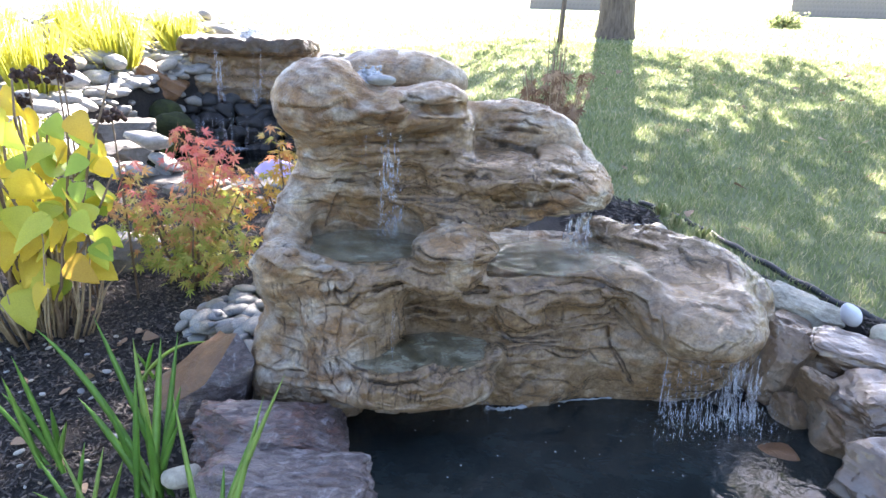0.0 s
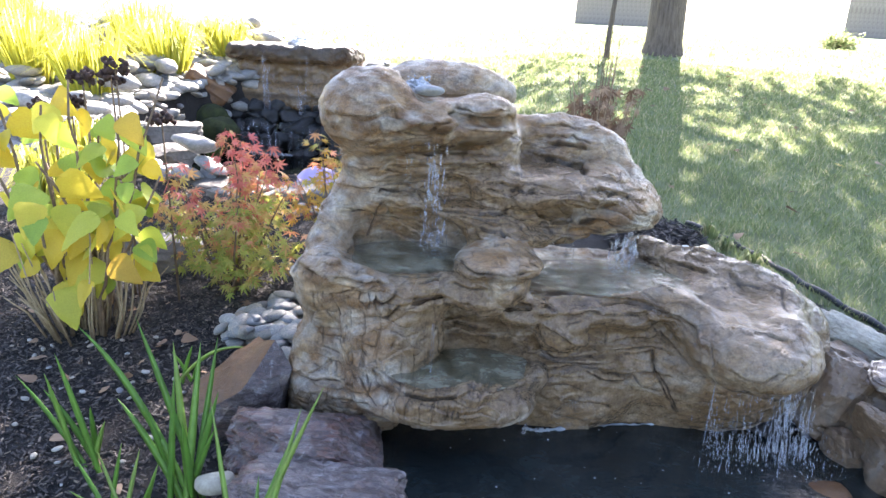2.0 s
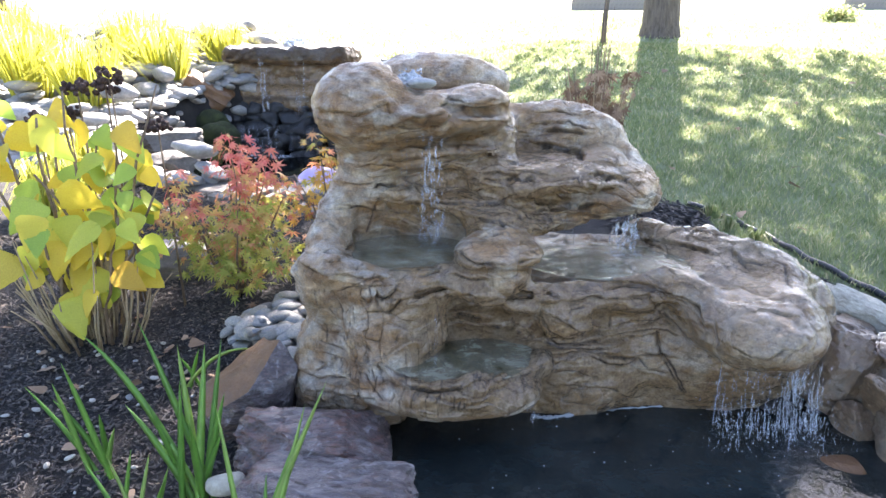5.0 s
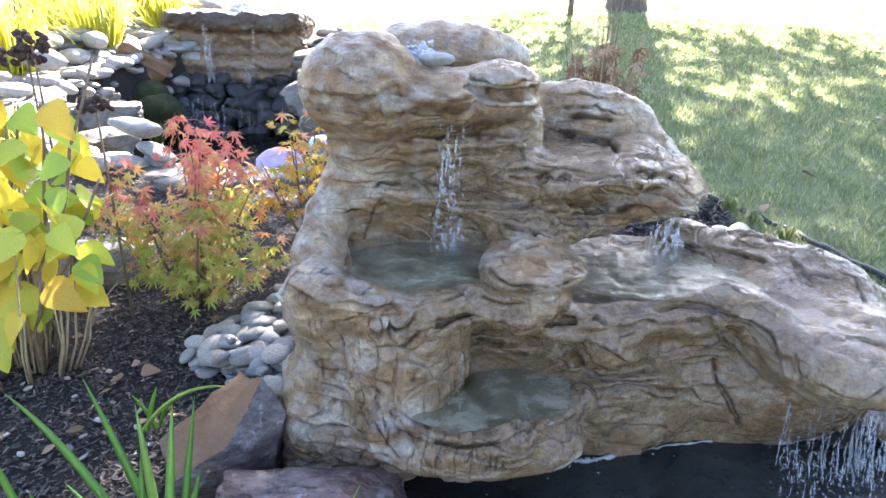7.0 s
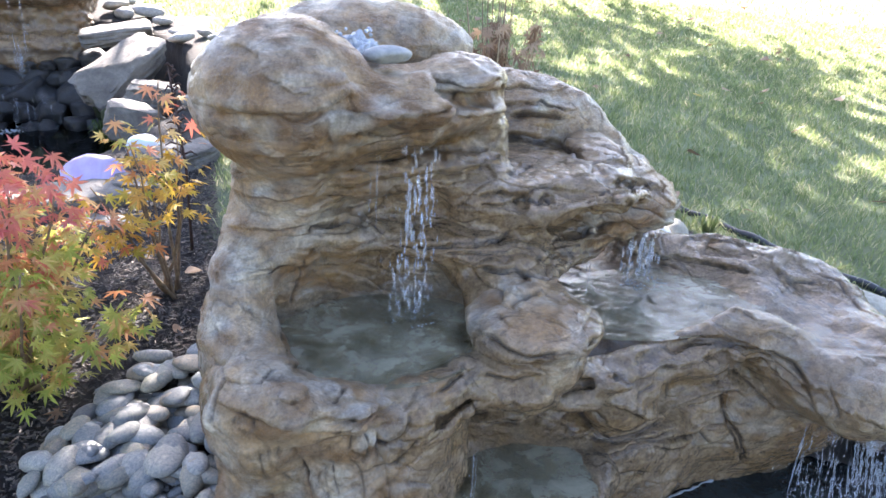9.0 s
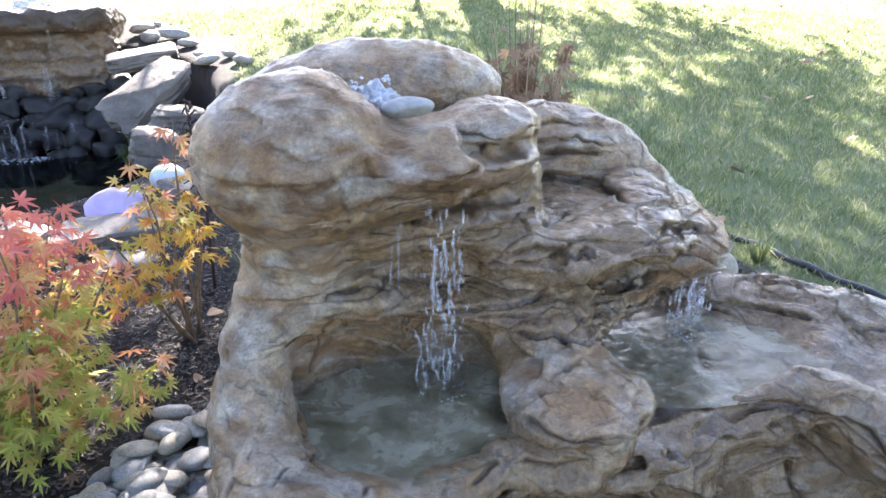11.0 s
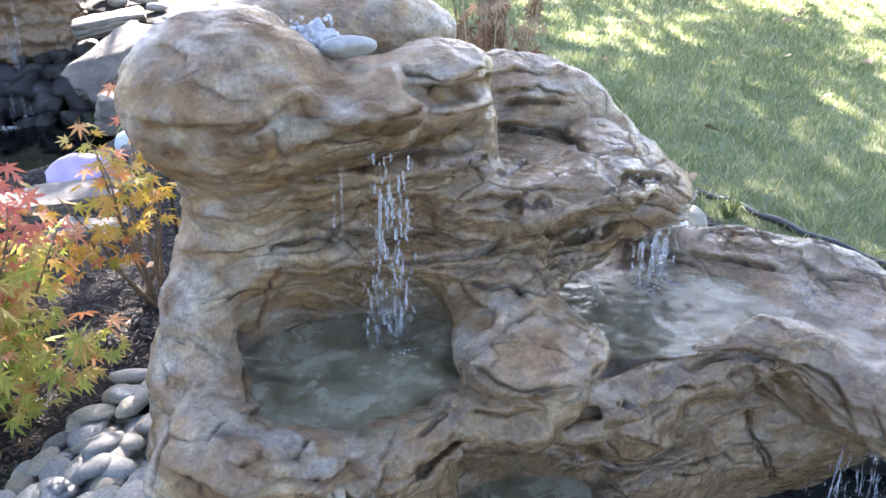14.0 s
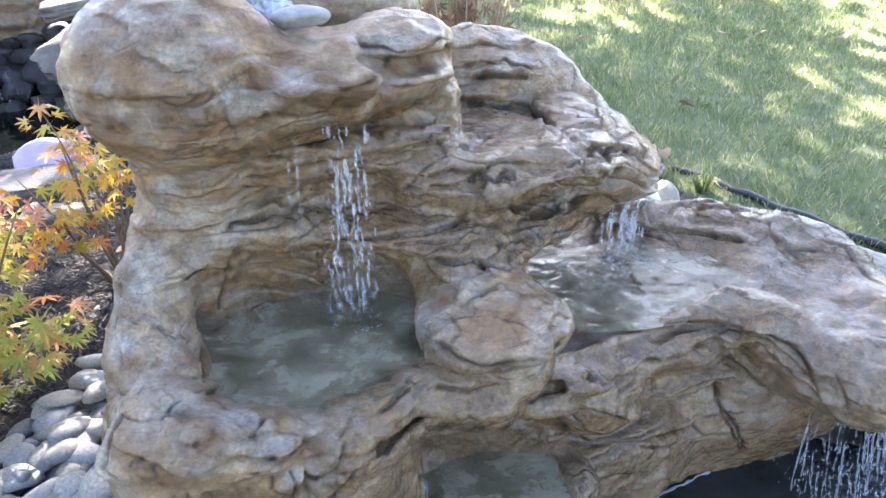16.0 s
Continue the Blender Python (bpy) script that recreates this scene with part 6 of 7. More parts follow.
put_stone("cobble", stone_mesh("cobble", COBBLE, (0.042, 0.026, 0.015), 94, 0.03, 1, 3), (-0.137, 1.985, 0.968), (0, 0, 8), "flat oval grey pebble lying on top of the waterfall rock", group="loose cobbles")

# ---- hose and pipe ----
hp = [(0.93, 3.03), (1.03, 2.87), (1.10, 2.70), (1.145, 2.55), (1.185, 2.41), (1.26, 2.25), (1.33, 2.11), (1.41, 2.00), (1.60, 1.83), (1.9, 1.65)]
hq = []
for i in range(len(hp) - 1):
    for s in range(6):
        f = s / 6
        hq.append((hp[i][0] * (1 - f) + hp[i + 1][0] * f, hp[i][1] * (1 - f) + hp[i + 1][1] * f))
hz = [drop(*p) + 0.008 + 0.004 * math.sin(i) for i, p in enumerate(hq)]
tagged(new("hose", tube("hose", [(p[0], p[1], z) for p, z in zip(hq, hz)], [0.012] * len(hq), HOSE, 10)), "black garden hose lying along the lawn's edge", "hose")


# ---- leaves and plants ----
def maple_leaf(name, mat, size, seed):
    r = random.Random(seed)
    pts = []
    lobes = [(-128, 0.42), (-82, 0.74), (-40, 0.95), (0, 1.0), (40, 0.95), (82, 0.74), (128, 0.42)]
    for i, (a, d) in enumerate(lobes):
        d *= r.uniform(0.9, 1.08)
        for da, k in ((-9, 0.62), (0, 1.0), (9, 0.62)):
            pts.append((a + da, d * k))
        if i < len(lobes) - 1:
            pts.append(((a + lobes[i + 1][0]) / 2, 0.30))
    verts = [(0, 0, 0)]
    for a, d in pts:
        x, y = d * math.sin(radians(a)), d * math.cos(radians(a))
        verts.append((x * size, y * size, (-0.22 * d * d + 0.10 * abs(x) * r.uniform(0.3, 1.6)) * size))
    faces = [(0, i, i + 1) for i in range(1, len(pts))]
    verts += [(0.03 * size, 0, 0), (-0.03 * size, 0, 0), (0, -0.8 * size, 0.05 * size)]
    n = len(verts)
    faces.append((n - 3, n - 2, n - 1))
    return mesh_of(name, verts, faces, mat, False)


def broad_leaf(name, mat, size, seed):
    """A broad pointed leaf with a toothed edge, folded along its rib and drooping at the tip."""
    r = random.Random(seed)
    rows, cols, verts, faces = 11, 6, [], []
    curl = r.uniform(0.12, 0.42)
    for i in range(rows + 1):
        t = i / rows
        w = 0.47 * (math.sin(math.pi * min(1, t ** 0.62)) ** 0.75) * (1 - 0.25 * t) + 0.012
        if i % 2 and 0 < i < rows:
            w *= 0.93
        for j in range(-cols // 2, cols // 2 + 1):
            u = j / (cols / 2)
            x = u * w
            y = t - 0.10 * abs(u) * math.sin(math.pi * t) - 0.07 * (abs(u) ** 2) * (t < 0.15)
            z = 0.07 * abs(u) * w * 2.2 - curl * t * t - 0.10 * u * u * w + 0.02 * math.sin(7 * t + 3 * u + seed)
            verts.append((x * size, y * size, z * size))
    c = cols + 1
    for i in range(rows):
        for j in range(cols):
            faces.append((i * c + j, i * c + j + 1, (i + 1) * c + j + 1, (i + 1) * c + j))
    return mesh_of(name, verts, faces, mat)


def leaf_pose(at, way, twist, size, face=None):
    """A leaf's pose: its tip along way, its face turned up or towards face."""
    y = Vector(way).normalized()
    up = Vector(face or (0, 0, 1))
    x = y.cross(up)
    if x.length < 1e-3:
        x = Vector((1, 0, 0))
    x.normalize()
    z = x.cross(y)
    m = Matrix((x, y, z)).transposed().to_4x4()
    return Matrix.Translation(at) @ m @ Matrix.Rotation(twist, 4, "Y") @ Matrix.Scale(size, 4)


def joined_leaves(name, meshes, poses, mat):
    verts, faces = [], []
    for me, m in zip(meshes, poses):
        base = len(verts)
        verts += [m @ v.co for v in me.vertices]
        faces += [tuple(base + i for i in p.vertices) for p in me.polygons]
    return mesh_of(name, verts, faces, mat, False)


def maple(at, height, stems, leaves, spread, seed, label, bands, singles, lean=(0, 0), size=0.036, bare=0.12):
    r = random.Random(seed)
    plant = group_thing("maple_shrub", at, label, "shrub")
    sets = [[maple_leaf("leaf", m, 1.0, seed + k) for k in range(3)] for m in bands]
    rest = [[] for _ in bands]
    made = 0
    for s in range(stems):
        a = 2.4 * s + r.uniform(-.3, .3)
        reach = spread * math.sqrt((s + 0.5) / stems) * r.uniform(0.85, 1.1)
        top = height * (1.0 - 0.55 * (reach / spread) ** 1.5) * r.uniform(0.88, 1.05)
        bx, by = r.uniform(-.03, .03), r.uniform(-.03, .03)
        pts = []
        for k in range(7):
            t = k / 6
            pts.append((bx + (math.cos(a) * reach + lean[0]) * t ** 0.85 + r.uniform(-.01, .01), by + (math.sin(a) * reach + lean[1]) * t ** 0.85 + r.uniform(-.01, .01), top * t))
        part("stem", tube("stem", pts, [0.0065 * (1 - 0.75 * k / 6) for k in range(7)], DRYSTEM, 6), plant)
        for k in range(leaves // stems):
            t = r.uniform(bare, 1.0) ** 0.8
            i = min(5, int(t * 6))
            p = Vector(pts[i]).lerp(Vector(pts[i + 1]), t * 6 - i)
            b = r.uniform(0, 2 * math.pi)
            d = r.uniform(0.02, 0.10) * (1.25 - 0.6 * t)
            p += Vector((math.cos(b) * d, math.sin(b) * d, r.uniform(-.03, .04)))
            if p.z < 0.03:
                continue
            h = p.z / height + r.uniform(-.14, .14)
            band = 0 if h < 0.48 else (1 if h < 0.68 else 2)
            band = min(band, len(bands) - 1)
            m = leaf_pose(p, (math.cos(b) * 0.8, math.sin(b) * 0.8, r.uniform(-1.0, 0.1)), r.uniform(-.7, .7), size * r.uniform(0.65, 1.2), (r.uniform(-.4, .4), r.uniform(-.9, .1), 1))
            me = sets[band][r.randrange(3)]
            if made < singles:
                o = part("leaf", me, plant)
                o.matrix_local = m
                made += 1
            else:
                rest[band].append((me, m))
    for mat, lot in zip(bands, rest):
        if lot:
            tagged(part("leaf_mass", joined_leaves("leaf_mass", [a for a, _ in lot], [b for _, b in lot], mat), plant), kind="stuff")
    return plant


maple((-0.92, 2.52, drop(-0.92, 2.52)), 0.66, 14, 1050, 0.32, 31, "young maple shrub with red tops and yellow-green lower leaves in mulch", [MAPLE_LOW, MAPLE_MID, MAPLE_TOP], 290)
maple((-0.60, 2.92, drop(-0.60, 2.92)), 0.70, 8, 190, 0.17, 37, "small maple shrub with orange and gold leaves beside the waterfall rock", [GOLDLEAF, GOLDLEAF, MAPLE_MID], 200, (-0.03, -0.06), bare=0.55)

hyd = group_thing("hydrangea", (-1.30, 2.16, drop(-1.30, 2.16)), "leggy shrub with large drooping yellow and lime leaves", "shrub")
hr = random.Random(17)
broad = [broad_leaf("leaf", YELLOW, 1.0, k) for k in range(5)]
ends = []
for s in range(15):
    a, reach = 2.4 * s, 0.31 * math.sqrt((s + 0.5) / 15)
    h = hr.uniform(0.48, 0.92) * (1.05 - 0.5 * reach)
    bx, by = hr.uniform(-.09, .09), hr.uniform(-.09, .09)
    pts = [(bx + math.cos(a) * reach * (t ** 1.3) + hr.uniform(-.012, .012), by + math.sin(a) * reach * (t ** 1.3) + hr.uniform(-.012, .012), h * t) for t in [k / 7 for k in range(8)]]
    part("stem", tube("stem", pts, [0.0075 - 0.0006 * k for k in range(8)], DRYSTEM, 6), hyd)
    ends.append(pts)
for k in range(122):
    pts = ends[k % 15]
    t = hr.uniform(0.36, 1.0)
    i = min(6, int(t * 7))
    p = Vector(pts[i]).lerp(Vector(pts[i + 1]), t * 7 - i)
    b = hr.uniform(0, 2 * math.pi)
    p += Vector((math.cos(b), math.sin(b), 0)) * hr.uniform(0.01, 0.075) + Vector((0, 0, hr.uniform(-.03, .03)))
    if p.x > 0.16 and p.z > 0.62:
        p = p * 0.8
    o = part("leaf", broad[k % 5], hyd)
    o.matrix_local = leaf_pose(p, (math.cos(b) * 0.7, math.sin(b) * 0.7 - 0.1, hr.uniform(-1.1, -0.15)), hr.uniform(-.5, .5), hr.uniform(0.075, 0.135), (hr.uniform(-.3, .5), -1.0, 0.7))
for k in range(80):
    b, d = hr.uniform(0, 6.28), hr.uniform(0.02, 0.17)
    p0 = (math.cos(b) * d, math.sin(b) * d, 0)
    part("dry_stem", tube("dry_stem", [p0, (p0[0] * 1.3, p0[1] * 1.3, 0.1), (p0[0] * 1.7 + hr.uniform(-.04, .04), p0[1] * 1.7, hr.uniform(0.16, 0.42))], [0.0042, 0.0036, 0.0018], STRAW, 5), hyd, "bare straw-coloured stem")


def seed_head(x, y, z, seed):
    r = random.Random(seed)
    g = drop(x, y)
    t = group_thing("dried_flower", (x, y, g), "dark brown dried flower head on a tall bare stem", "flower", "dried flowers")
    part("stem", tube("stem", [(0.02, 0, 0), (0.01, 0, (z - g) * 0.5), (0, 0, z - g)], [0.005, 0.004, 0.003], DRYSTEM, 6), t)
    bm = bmesh.new()
    for k in range(34):
        a, d = r.uniform(0, 6.28), 0.045 * math.sqrt(r.random())
        m = Matrix.Translation((math.cos(a) * d, math.sin(a) * d, z - g + r.uniform(-.02, .025) - d * 0.4)) @ Matrix.Scale(r.uniform(0.7, 1.3), 4)
        bmesh.ops.create_icosphere(bm, subdivisions=1, radius=0.010, matrix=m)
    part("flower_head", bm_mesh("flower_head", bm, SEDUM), t)


for k, p in enumerate([(-1.387, 2.4, 0.93), (-1.265, 2.4, 0.97), (-1.30, 2.43, 0.93), (-1.113, 2.4, 0.80), (-1.451, 2.42, 0.84), (-1.62, 2.5, 0.80)]):
    seed_head(*p, 50 + k)


spike = group_thing("dried_flower", (-0.545, 3.2, drop(-0.545, 3.2)), "dark dried flower spike with short curled leaves", "flower", "dried flowers")
sr = random.Random(41)
part("stem", tube("stem", [(0, 0, 0), (0.01, 0, 0.3), (-0.01, 0, 0.62)], [0.006, 0.005, 0.003], SEDUM, 6), spike)
for k in range(34):
    h, a = 0.34 + 0.28 * k / 33, 2.4 * k
    d = 0.045 * (1.1 - 0.6 * k / 33)
    part("leaf", tube("leaf", [(0, 0, h), (math.cos(a) * d * 0.6, math.sin(a) * d * 0.6, h + 0.012), (math.cos(a) * d, math.sin(a) * d, h + sr.uniform(-.01, .01))], [0.003, 0.004, 0.001], SEDUM, 5), spike)


def blade_mesh(name, base, tip, rise, width, mat=BLADE, fold=0.35):
    b, t = Vector(base), Vector(tip)
    c = b.lerp(t, 0.45) + Vector((0, 0, rise))
    n, verts, faces = 12, [], []
    for i in range(n + 1):
        s = i / n
        p = b * (1 - s) ** 2 + c * 2 * s * (1 - s) + t * s * s
        way = ((c - b) * (1 - s) + (t - c) * s).normalized()
        side = way.cross(Vector((0.25, -1, 0.15))).normalized()
        face = side.cross(way)
        w = width * (0.75 + 0.5 * s) * max(0.02, 1 - s ** 3.0)
        verts += [p - side * w, p + face * w * fold, p + side * w, p - face * w * 0.12]
    for i in range(n):
        for j in range(4):
            k = (j + 1) % 4
            faces.append((4 * i + j, 4 * i + k, 4 * i + 4 + k, 4 * i + 4 + j))
    return mesh_of(name, verts, faces, mat)


def iris(at, tips, label, width=0.0085):
    r = random.Random(int(abs(at[0]) * 1000))
    plant = group_thing("iris", at, label, "plant", "iris plants")
    for x, y, z, rise in tips:
        base = (r.uniform(-.035, .035), r.uniform(-.03, .03), -0.01)
        part("blade", blade_mesh("blade", base, (x - at[0], y - at[1], z - at[2]), rise, width * r.uniform(0.85, 1.2)), plant)


iris((-0.60, 1.34, drop(-0.60, 1.34)), [(-0.887, 1.45, 0.43, 0.13), (-0.746, 1.45, 0.465, 0.03), (-0.661, 1.45, 0.41, 0.02), (-0.595, 1.45, 0.415, 0.02), (-0.554, 1.45, 0.43, 0.01), (-0.63, 1.38, 0.36, 0.02), (-0.53, 1.38, 0.33, 0.02),
                                      (-0.70, 1.36, 0.30, 0.03), (-0.58, 1.30, 0.30, 0.02), (-0.52, 1.33, 0.27, 0.02), (-0.78, 1.40, 0.28, 0.05)], "clump of long upright green iris blades in mulch", 0.0095)
iris((-0.37, 1.02, drop(-0.37, 1.02)), [(-0.226, 1.12, 0.514, 0.03), (-0.268, 1.12, 0.467, 0.0), (-0.284, 1.12, 0.407, 0.03), (-0.344, 1.10, 0.33, 0.02), (-0.44, 1.13, 0.46, 0.02), (-0.40, 1.07, 0.30, 0.01)], "clump of narrow green iris blades by the pond stones", 0.0065)
iris((-0.90, 1.46, drop(-0.90, 1.46)), [(-0.952, 1.45, 0.355, 0.02), (-1.00, 1.46, 0.25, 0.04), (-0.985, 1.45, 0.30, 0.02), (-0.88, 1.45, 0.22, 0.02), (-0.84, 1.44, 0.19, 0.02), (-1.08, 1.48, 0.27, 0.03)], "small clump of green iris blades in mulch", 0.008)
iris((-0.72, 1.26, drop(-0.72, 1.26)), [(-0.84, 1.30, 0.20, 0.02), (-0.78, 1.3, 0.21, 0.02), (-0.72, 1.3, 0.23, 0.02), (-0.68, 1.3, 0.22, 0.02), (-0.64, 1.3, 0.19, 0.02), (-0.80, 1.22, 0.16, 0.02), (-0.62, 1.25, 0.2, 0.02)], "low tuft of pale green and straw iris blades", 0.006)
iris((-0.84, 1.86, drop(-0.84, 1.86)), [(-0.60, 1.80, 0.23, 0.10), (-0.80, 1.85, 0.20, 0.02), (-0.87, 1.86, 0.17, 0.02), (-0.74, 1.78, 0.19, 0.04)], "sparse tuft of long green and straw blades in mulch", 0.006)


def tuft(at, n, high, wide, mat, label, name, seed, width=0.006, droop=0.4):
    r = random.Random(seed)
    t = group_thing(name, at, label, "plant", name)
    verts, faces = [], []
    for k in range(n):
        a, d = r.uniform(0, 6.28), wide * math.sqrt(r.random())
        h = high * r.uniform(0.6, 1.1)
        p = Vector((math.cos(a) * d * 0.35, math.sin(a) * d * 0.35, 0))
        q = Vector((math.cos(a) * d * 0.7, math.sin(a) * d * 0.7, h))
        e = Vector((math.cos(a) * d * 1.3, math.sin(a) * d * 1.3, h * (1 - droop * r.random())))
        b = len(verts)
        s = Vector((r.uniform(-1, 1), r.uniform(-1, 1), 0)).normalized() * width
        m1 = p.lerp(q, 0.6)
        verts += [p - s, p + s, m1 - s, m1 + s, q - s * 0.7, q + s * 0.7, e]
        faces += [(b, b + 1, b + 3, b + 2), (b + 2, b + 3, b + 5, b + 4), (b + 4, b + 5, b + 6)]
    tagged(part("foliage", mesh_of("foliage", verts, faces, mat), t), kind="stuff")


for k, (x, y, h, w) in enumerate([(-3.25, 5.6, 0.55, 0.45), (-3.9, 5.9, 0.6, 0.5), (-3.0, 6.5, 0.5, 0.4), (-4.6, 6.6, 0.6, 0.5), (-2.75, 7.3, 0.4, 0.35), (-2.2, 3.6, 0.35, 0.22), (-2.0, 3.1, 0.35, 0.2), (-3.6, 7.2, 0.55, 0.5), (-5.4, 7.6, 0.6, 0.6)]):
    tuft((x, y, drop(x, y)), 260, h, w, GOLDGRASS, "sunlit clump of arching yellow-green ornamental grass", "ornamental_grass", 70 + k, 0.007, 0.6)
for k, (x, y) in enumerate([(-1.15, 5.75), (-2.3, 5.75)]):
    tuft((x, y, 0.0), 60, 0.14, 0.13, HEDGE, "small dark green water plant at the upper pond's edge", "water_plant", 90 + k, 0.004, 0.5)

for k, (x, y) in enumerate([(1.0, 2.72), (1.06, 2.58), (0.98, 2.86)]):
    tuft((x, y, drop(x, y)), 22, 0.06, 0.05, GRASS, "small green weed growing beside the hose", "weed", 95 + k, 0.008, 0.6)

dry = group_thing("dry_perennial", (0.51, 3.18, drop(0.51, 3.18)), "dried brown perennial with shrivelled leaves behind the waterfall rock", "shrub")
dr = random.Random(8)
shrivel = [maple_leaf("dead_leaf", DEADLEAF, 1.0, 5), maple_leaf("dead_leaf", DEADLEAF, 1.0, 6)]
for s in range(44):
    a, d, h = dr.uniform(0, 6.28), dr.uniform(0.02, 0.23), dr.uniform(0.34, 0.66) if s % 6 else dr.uniform(0.72, 0.98)
    tip = (math.cos(a) * d, math.sin(a) * d, h)
    part("stem", tube("stem", [(tip[0] * 0.2, tip[1] * 0.2, 0), (tip[0] * 0.6, tip[1] * 0.6, h * 0.5), tip], [0.0035, 0.0025, 0.0012], STRAW if s % 2 else DRYSTEM, 5), dry)
    for k in range(7):
        f = min(1.0, dr.uniform(0.30, 0.57) / h)
        o = part("dead_leaf", shrivel[k % 2], dry)
        o.matrix_local = leaf_pose((tip[0] * f + dr.uniform(-.02, .02), tip[1] * f + dr.uniform(-.02, .02), h * f), (dr.uniform(-1, 1), dr.uniform(-1, 1), -1.2), dr.uniform(-2, 2), dr.uniform(0.024, 0.05))

# ---- ground litter ----
lr = np.random.default_rng(3)


def chips(name, count, box, keep, low, high, thick, mat, label):
    x, y = lr.uniform(box[0], box[1], count), lr.uniform(box[2], box[3], count)
    ok = keep(x, y)
    x, y = x[ok], y[ok]
    n = len(x)
    z = ground_z(x, y) + 0.004
    a, tilt = lr.uniform(0, 6.28, n), lr.normal(0, 0.35, n)
    ln, wd = lr.uniform(low, high, n), lr.uniform(0.15, 0.4, n)
    ux, uy, uz = np.cos(a) * np.cos(tilt), np.sin(a) * np.cos(tilt), np.sin(tilt)
    vx, vy = -np.sin(a), np.cos(a)
    roll = lr.normal(0, 0.3, n)
    out = []
    for sx, sy, sz in ((-1, -1, 0), (1, -0.6, 0), (0.9, 0.8, 0), (-1, 1, 0), (-1, -1, 1), (1, -0.6, 1), (0.9, 0.8, 1), (-1, 1, 1)):
        out.append(np.stack([x + ux * ln * sx / 2 + vx * ln * wd * sy / 2, y + uy * ln * sx / 2 + vy * ln * wd * sy / 2, z + uz * ln * sx / 2 + roll * ln * wd * sy / 2 + sz * thick * ln + 0.1 * ln], -1))
    v = np.stack(out, 1).reshape(-1, 3)
    base = np.arange(n)[:, None] * 8
    f = np.concatenate([base + np.array(q) for q in ((4, 5, 6, 7), (0, 1, 5, 4), (1, 2, 6, 5), (2, 3, 7, 6), (3, 0, 4, 7))])
    tagged(new(name, mesh_of(name, v, f.tolist(), mat, False)), label, "mulch", kind="stuff")


def bed(x, y):
    return (turf_at(x, y) < 0.4) & (pond_edge(x, y) > 1.06) & (upper_edge(x, y) > 1.08)


chips("mulch", 76000, (-2.4, 0.1, 0.9, 4.3), lambda x, y: bed(x, y) & ~((x > -0.45) & (y > 1.6) & (y < 2.7)), 0.005, 0.019, 0.18, MULCH, "dark shredded bark mulch covering the planting bed")
chips("mulch", 6000, (0.55, 1.5, 1.6, 3.4), bed, 0.012, 0.04, 0.12, MULCH, "dark bark mulch strip beside the lawn")

flat_leaves = [maple_leaf("fallen_leaf", DEADLEAF, 1.0, 15), broad_leaf("fallen_leaf", DEADLEAF, 1.4, 16)]
fr = random.Random(12)
for k in range(230):
    x, y = (fr.uniform(-1.9, -0.5), fr.uniform(1.3, 3.6)) if k % 2 else (fr.uniform(0.9, 4.5), fr.uniform(2.2, 7.5))
    if pond_edge(np.array(x), np.array(y)) < 1.1 or (k % 2 and x > -0.5):
        continue
    o = new("fallen_leaf", flat_leaves[k // 2 % 2])
    o.matrix_world = leaf_pose((x, y, drop(x, y) + (0.018 if k % 2 else 0.045)), (fr.uniform(-1, 1), fr.uniform(-1, 1), fr.uniform(-.2, .3)), fr.uniform(-.5, .5), fr.uniform(0.018, 0.036) * (1 if k % 2 else 1.4))
    tagged(o, "curled brown fallen leaf on the mulch" if k % 2 else "curled brown fallen leaf on the grass", "leaf", "fallen leaves")
o = new("fallen_leaf", maple_leaf("fallen_leaf", MAPLE_MID, 0.04, 18))
o.matrix_world = leaf_pose((1.955, 3.924, drop(1.955, 3.924) + 0.05), (1, 0.2, 0.1), 0.2, 1.0)
tagged(o, "bright orange fallen leaf on the lawn", "leaf", "fallen leaves")


def lawn(count, r0, r1, a0, a1, height, width, seed, label):
    g = np.random.default_rng(seed)
    r, a = g.uniform(r0, r1, count), np.radians(g.uniform(a0, a1, count))
    x, y = r * np.sin(a), r * np.cos(a)
    ok = turf_at(x, y) > 0.35 + 0.3 * g.random(count)
    x, y, r = x[ok], y[ok], r[ok]
    n = len(x)
    clump = field(x * 6, y * 6, 0 * x, 3)
    z = ground_z(x, y)
    h = height * (0.5 + g.random(n) * 0.7) * (0.55 + 0.9 * clump)
    w = width * (0.6 + 0.7 * g.random(n)) * np.clip(r / 3.0, 1, 3)
    b, lean = g.uniform(0, 6.28, n), g.normal(0, 0.6, (n, 2)) * h[:, None]
    sx, sy = np.cos(b) * w, np.sin(b) * w
    root_l, root_r = np.stack([x - sx, y - sy, z], -1), np.stack([x + sx, y + sy, z], -1)
    mid = np.stack([x + lean[:, 0] * 0.4, y + lean[:, 1] * 0.4, z + h * 0.65], -1)
    off = np.stack([sx * 0.7, sy * 0.7, 0 * sx], -1)
    tip = np.stack([x + lean[:, 0], y + lean[:, 1], z + h], -1)
    v = np.stack([root_l, root_r, mid + off, mid - off, tip], 1).reshape(-1, 3)
    base = np.arange(n)[:, None] * 5
    me = mesh_of("lawn_grass", v, (base + np.array([0, 1, 2, 3])).tolist() + (base + np.array([3, 2, 4])).tolist(), GRASS, False)
    tagged(new("lawn_grass", me), label, "grass", kind="stuff")


lawn(125000, 2.2, 8.0, -9, 52, 0.029, 0.0021, 5, "short green lawn with straw-coloured blades")
lawn(45000, 7.0, 20.0, -42, 45, 0.04, 0.003, 6, "sunlit short green lawn further off")


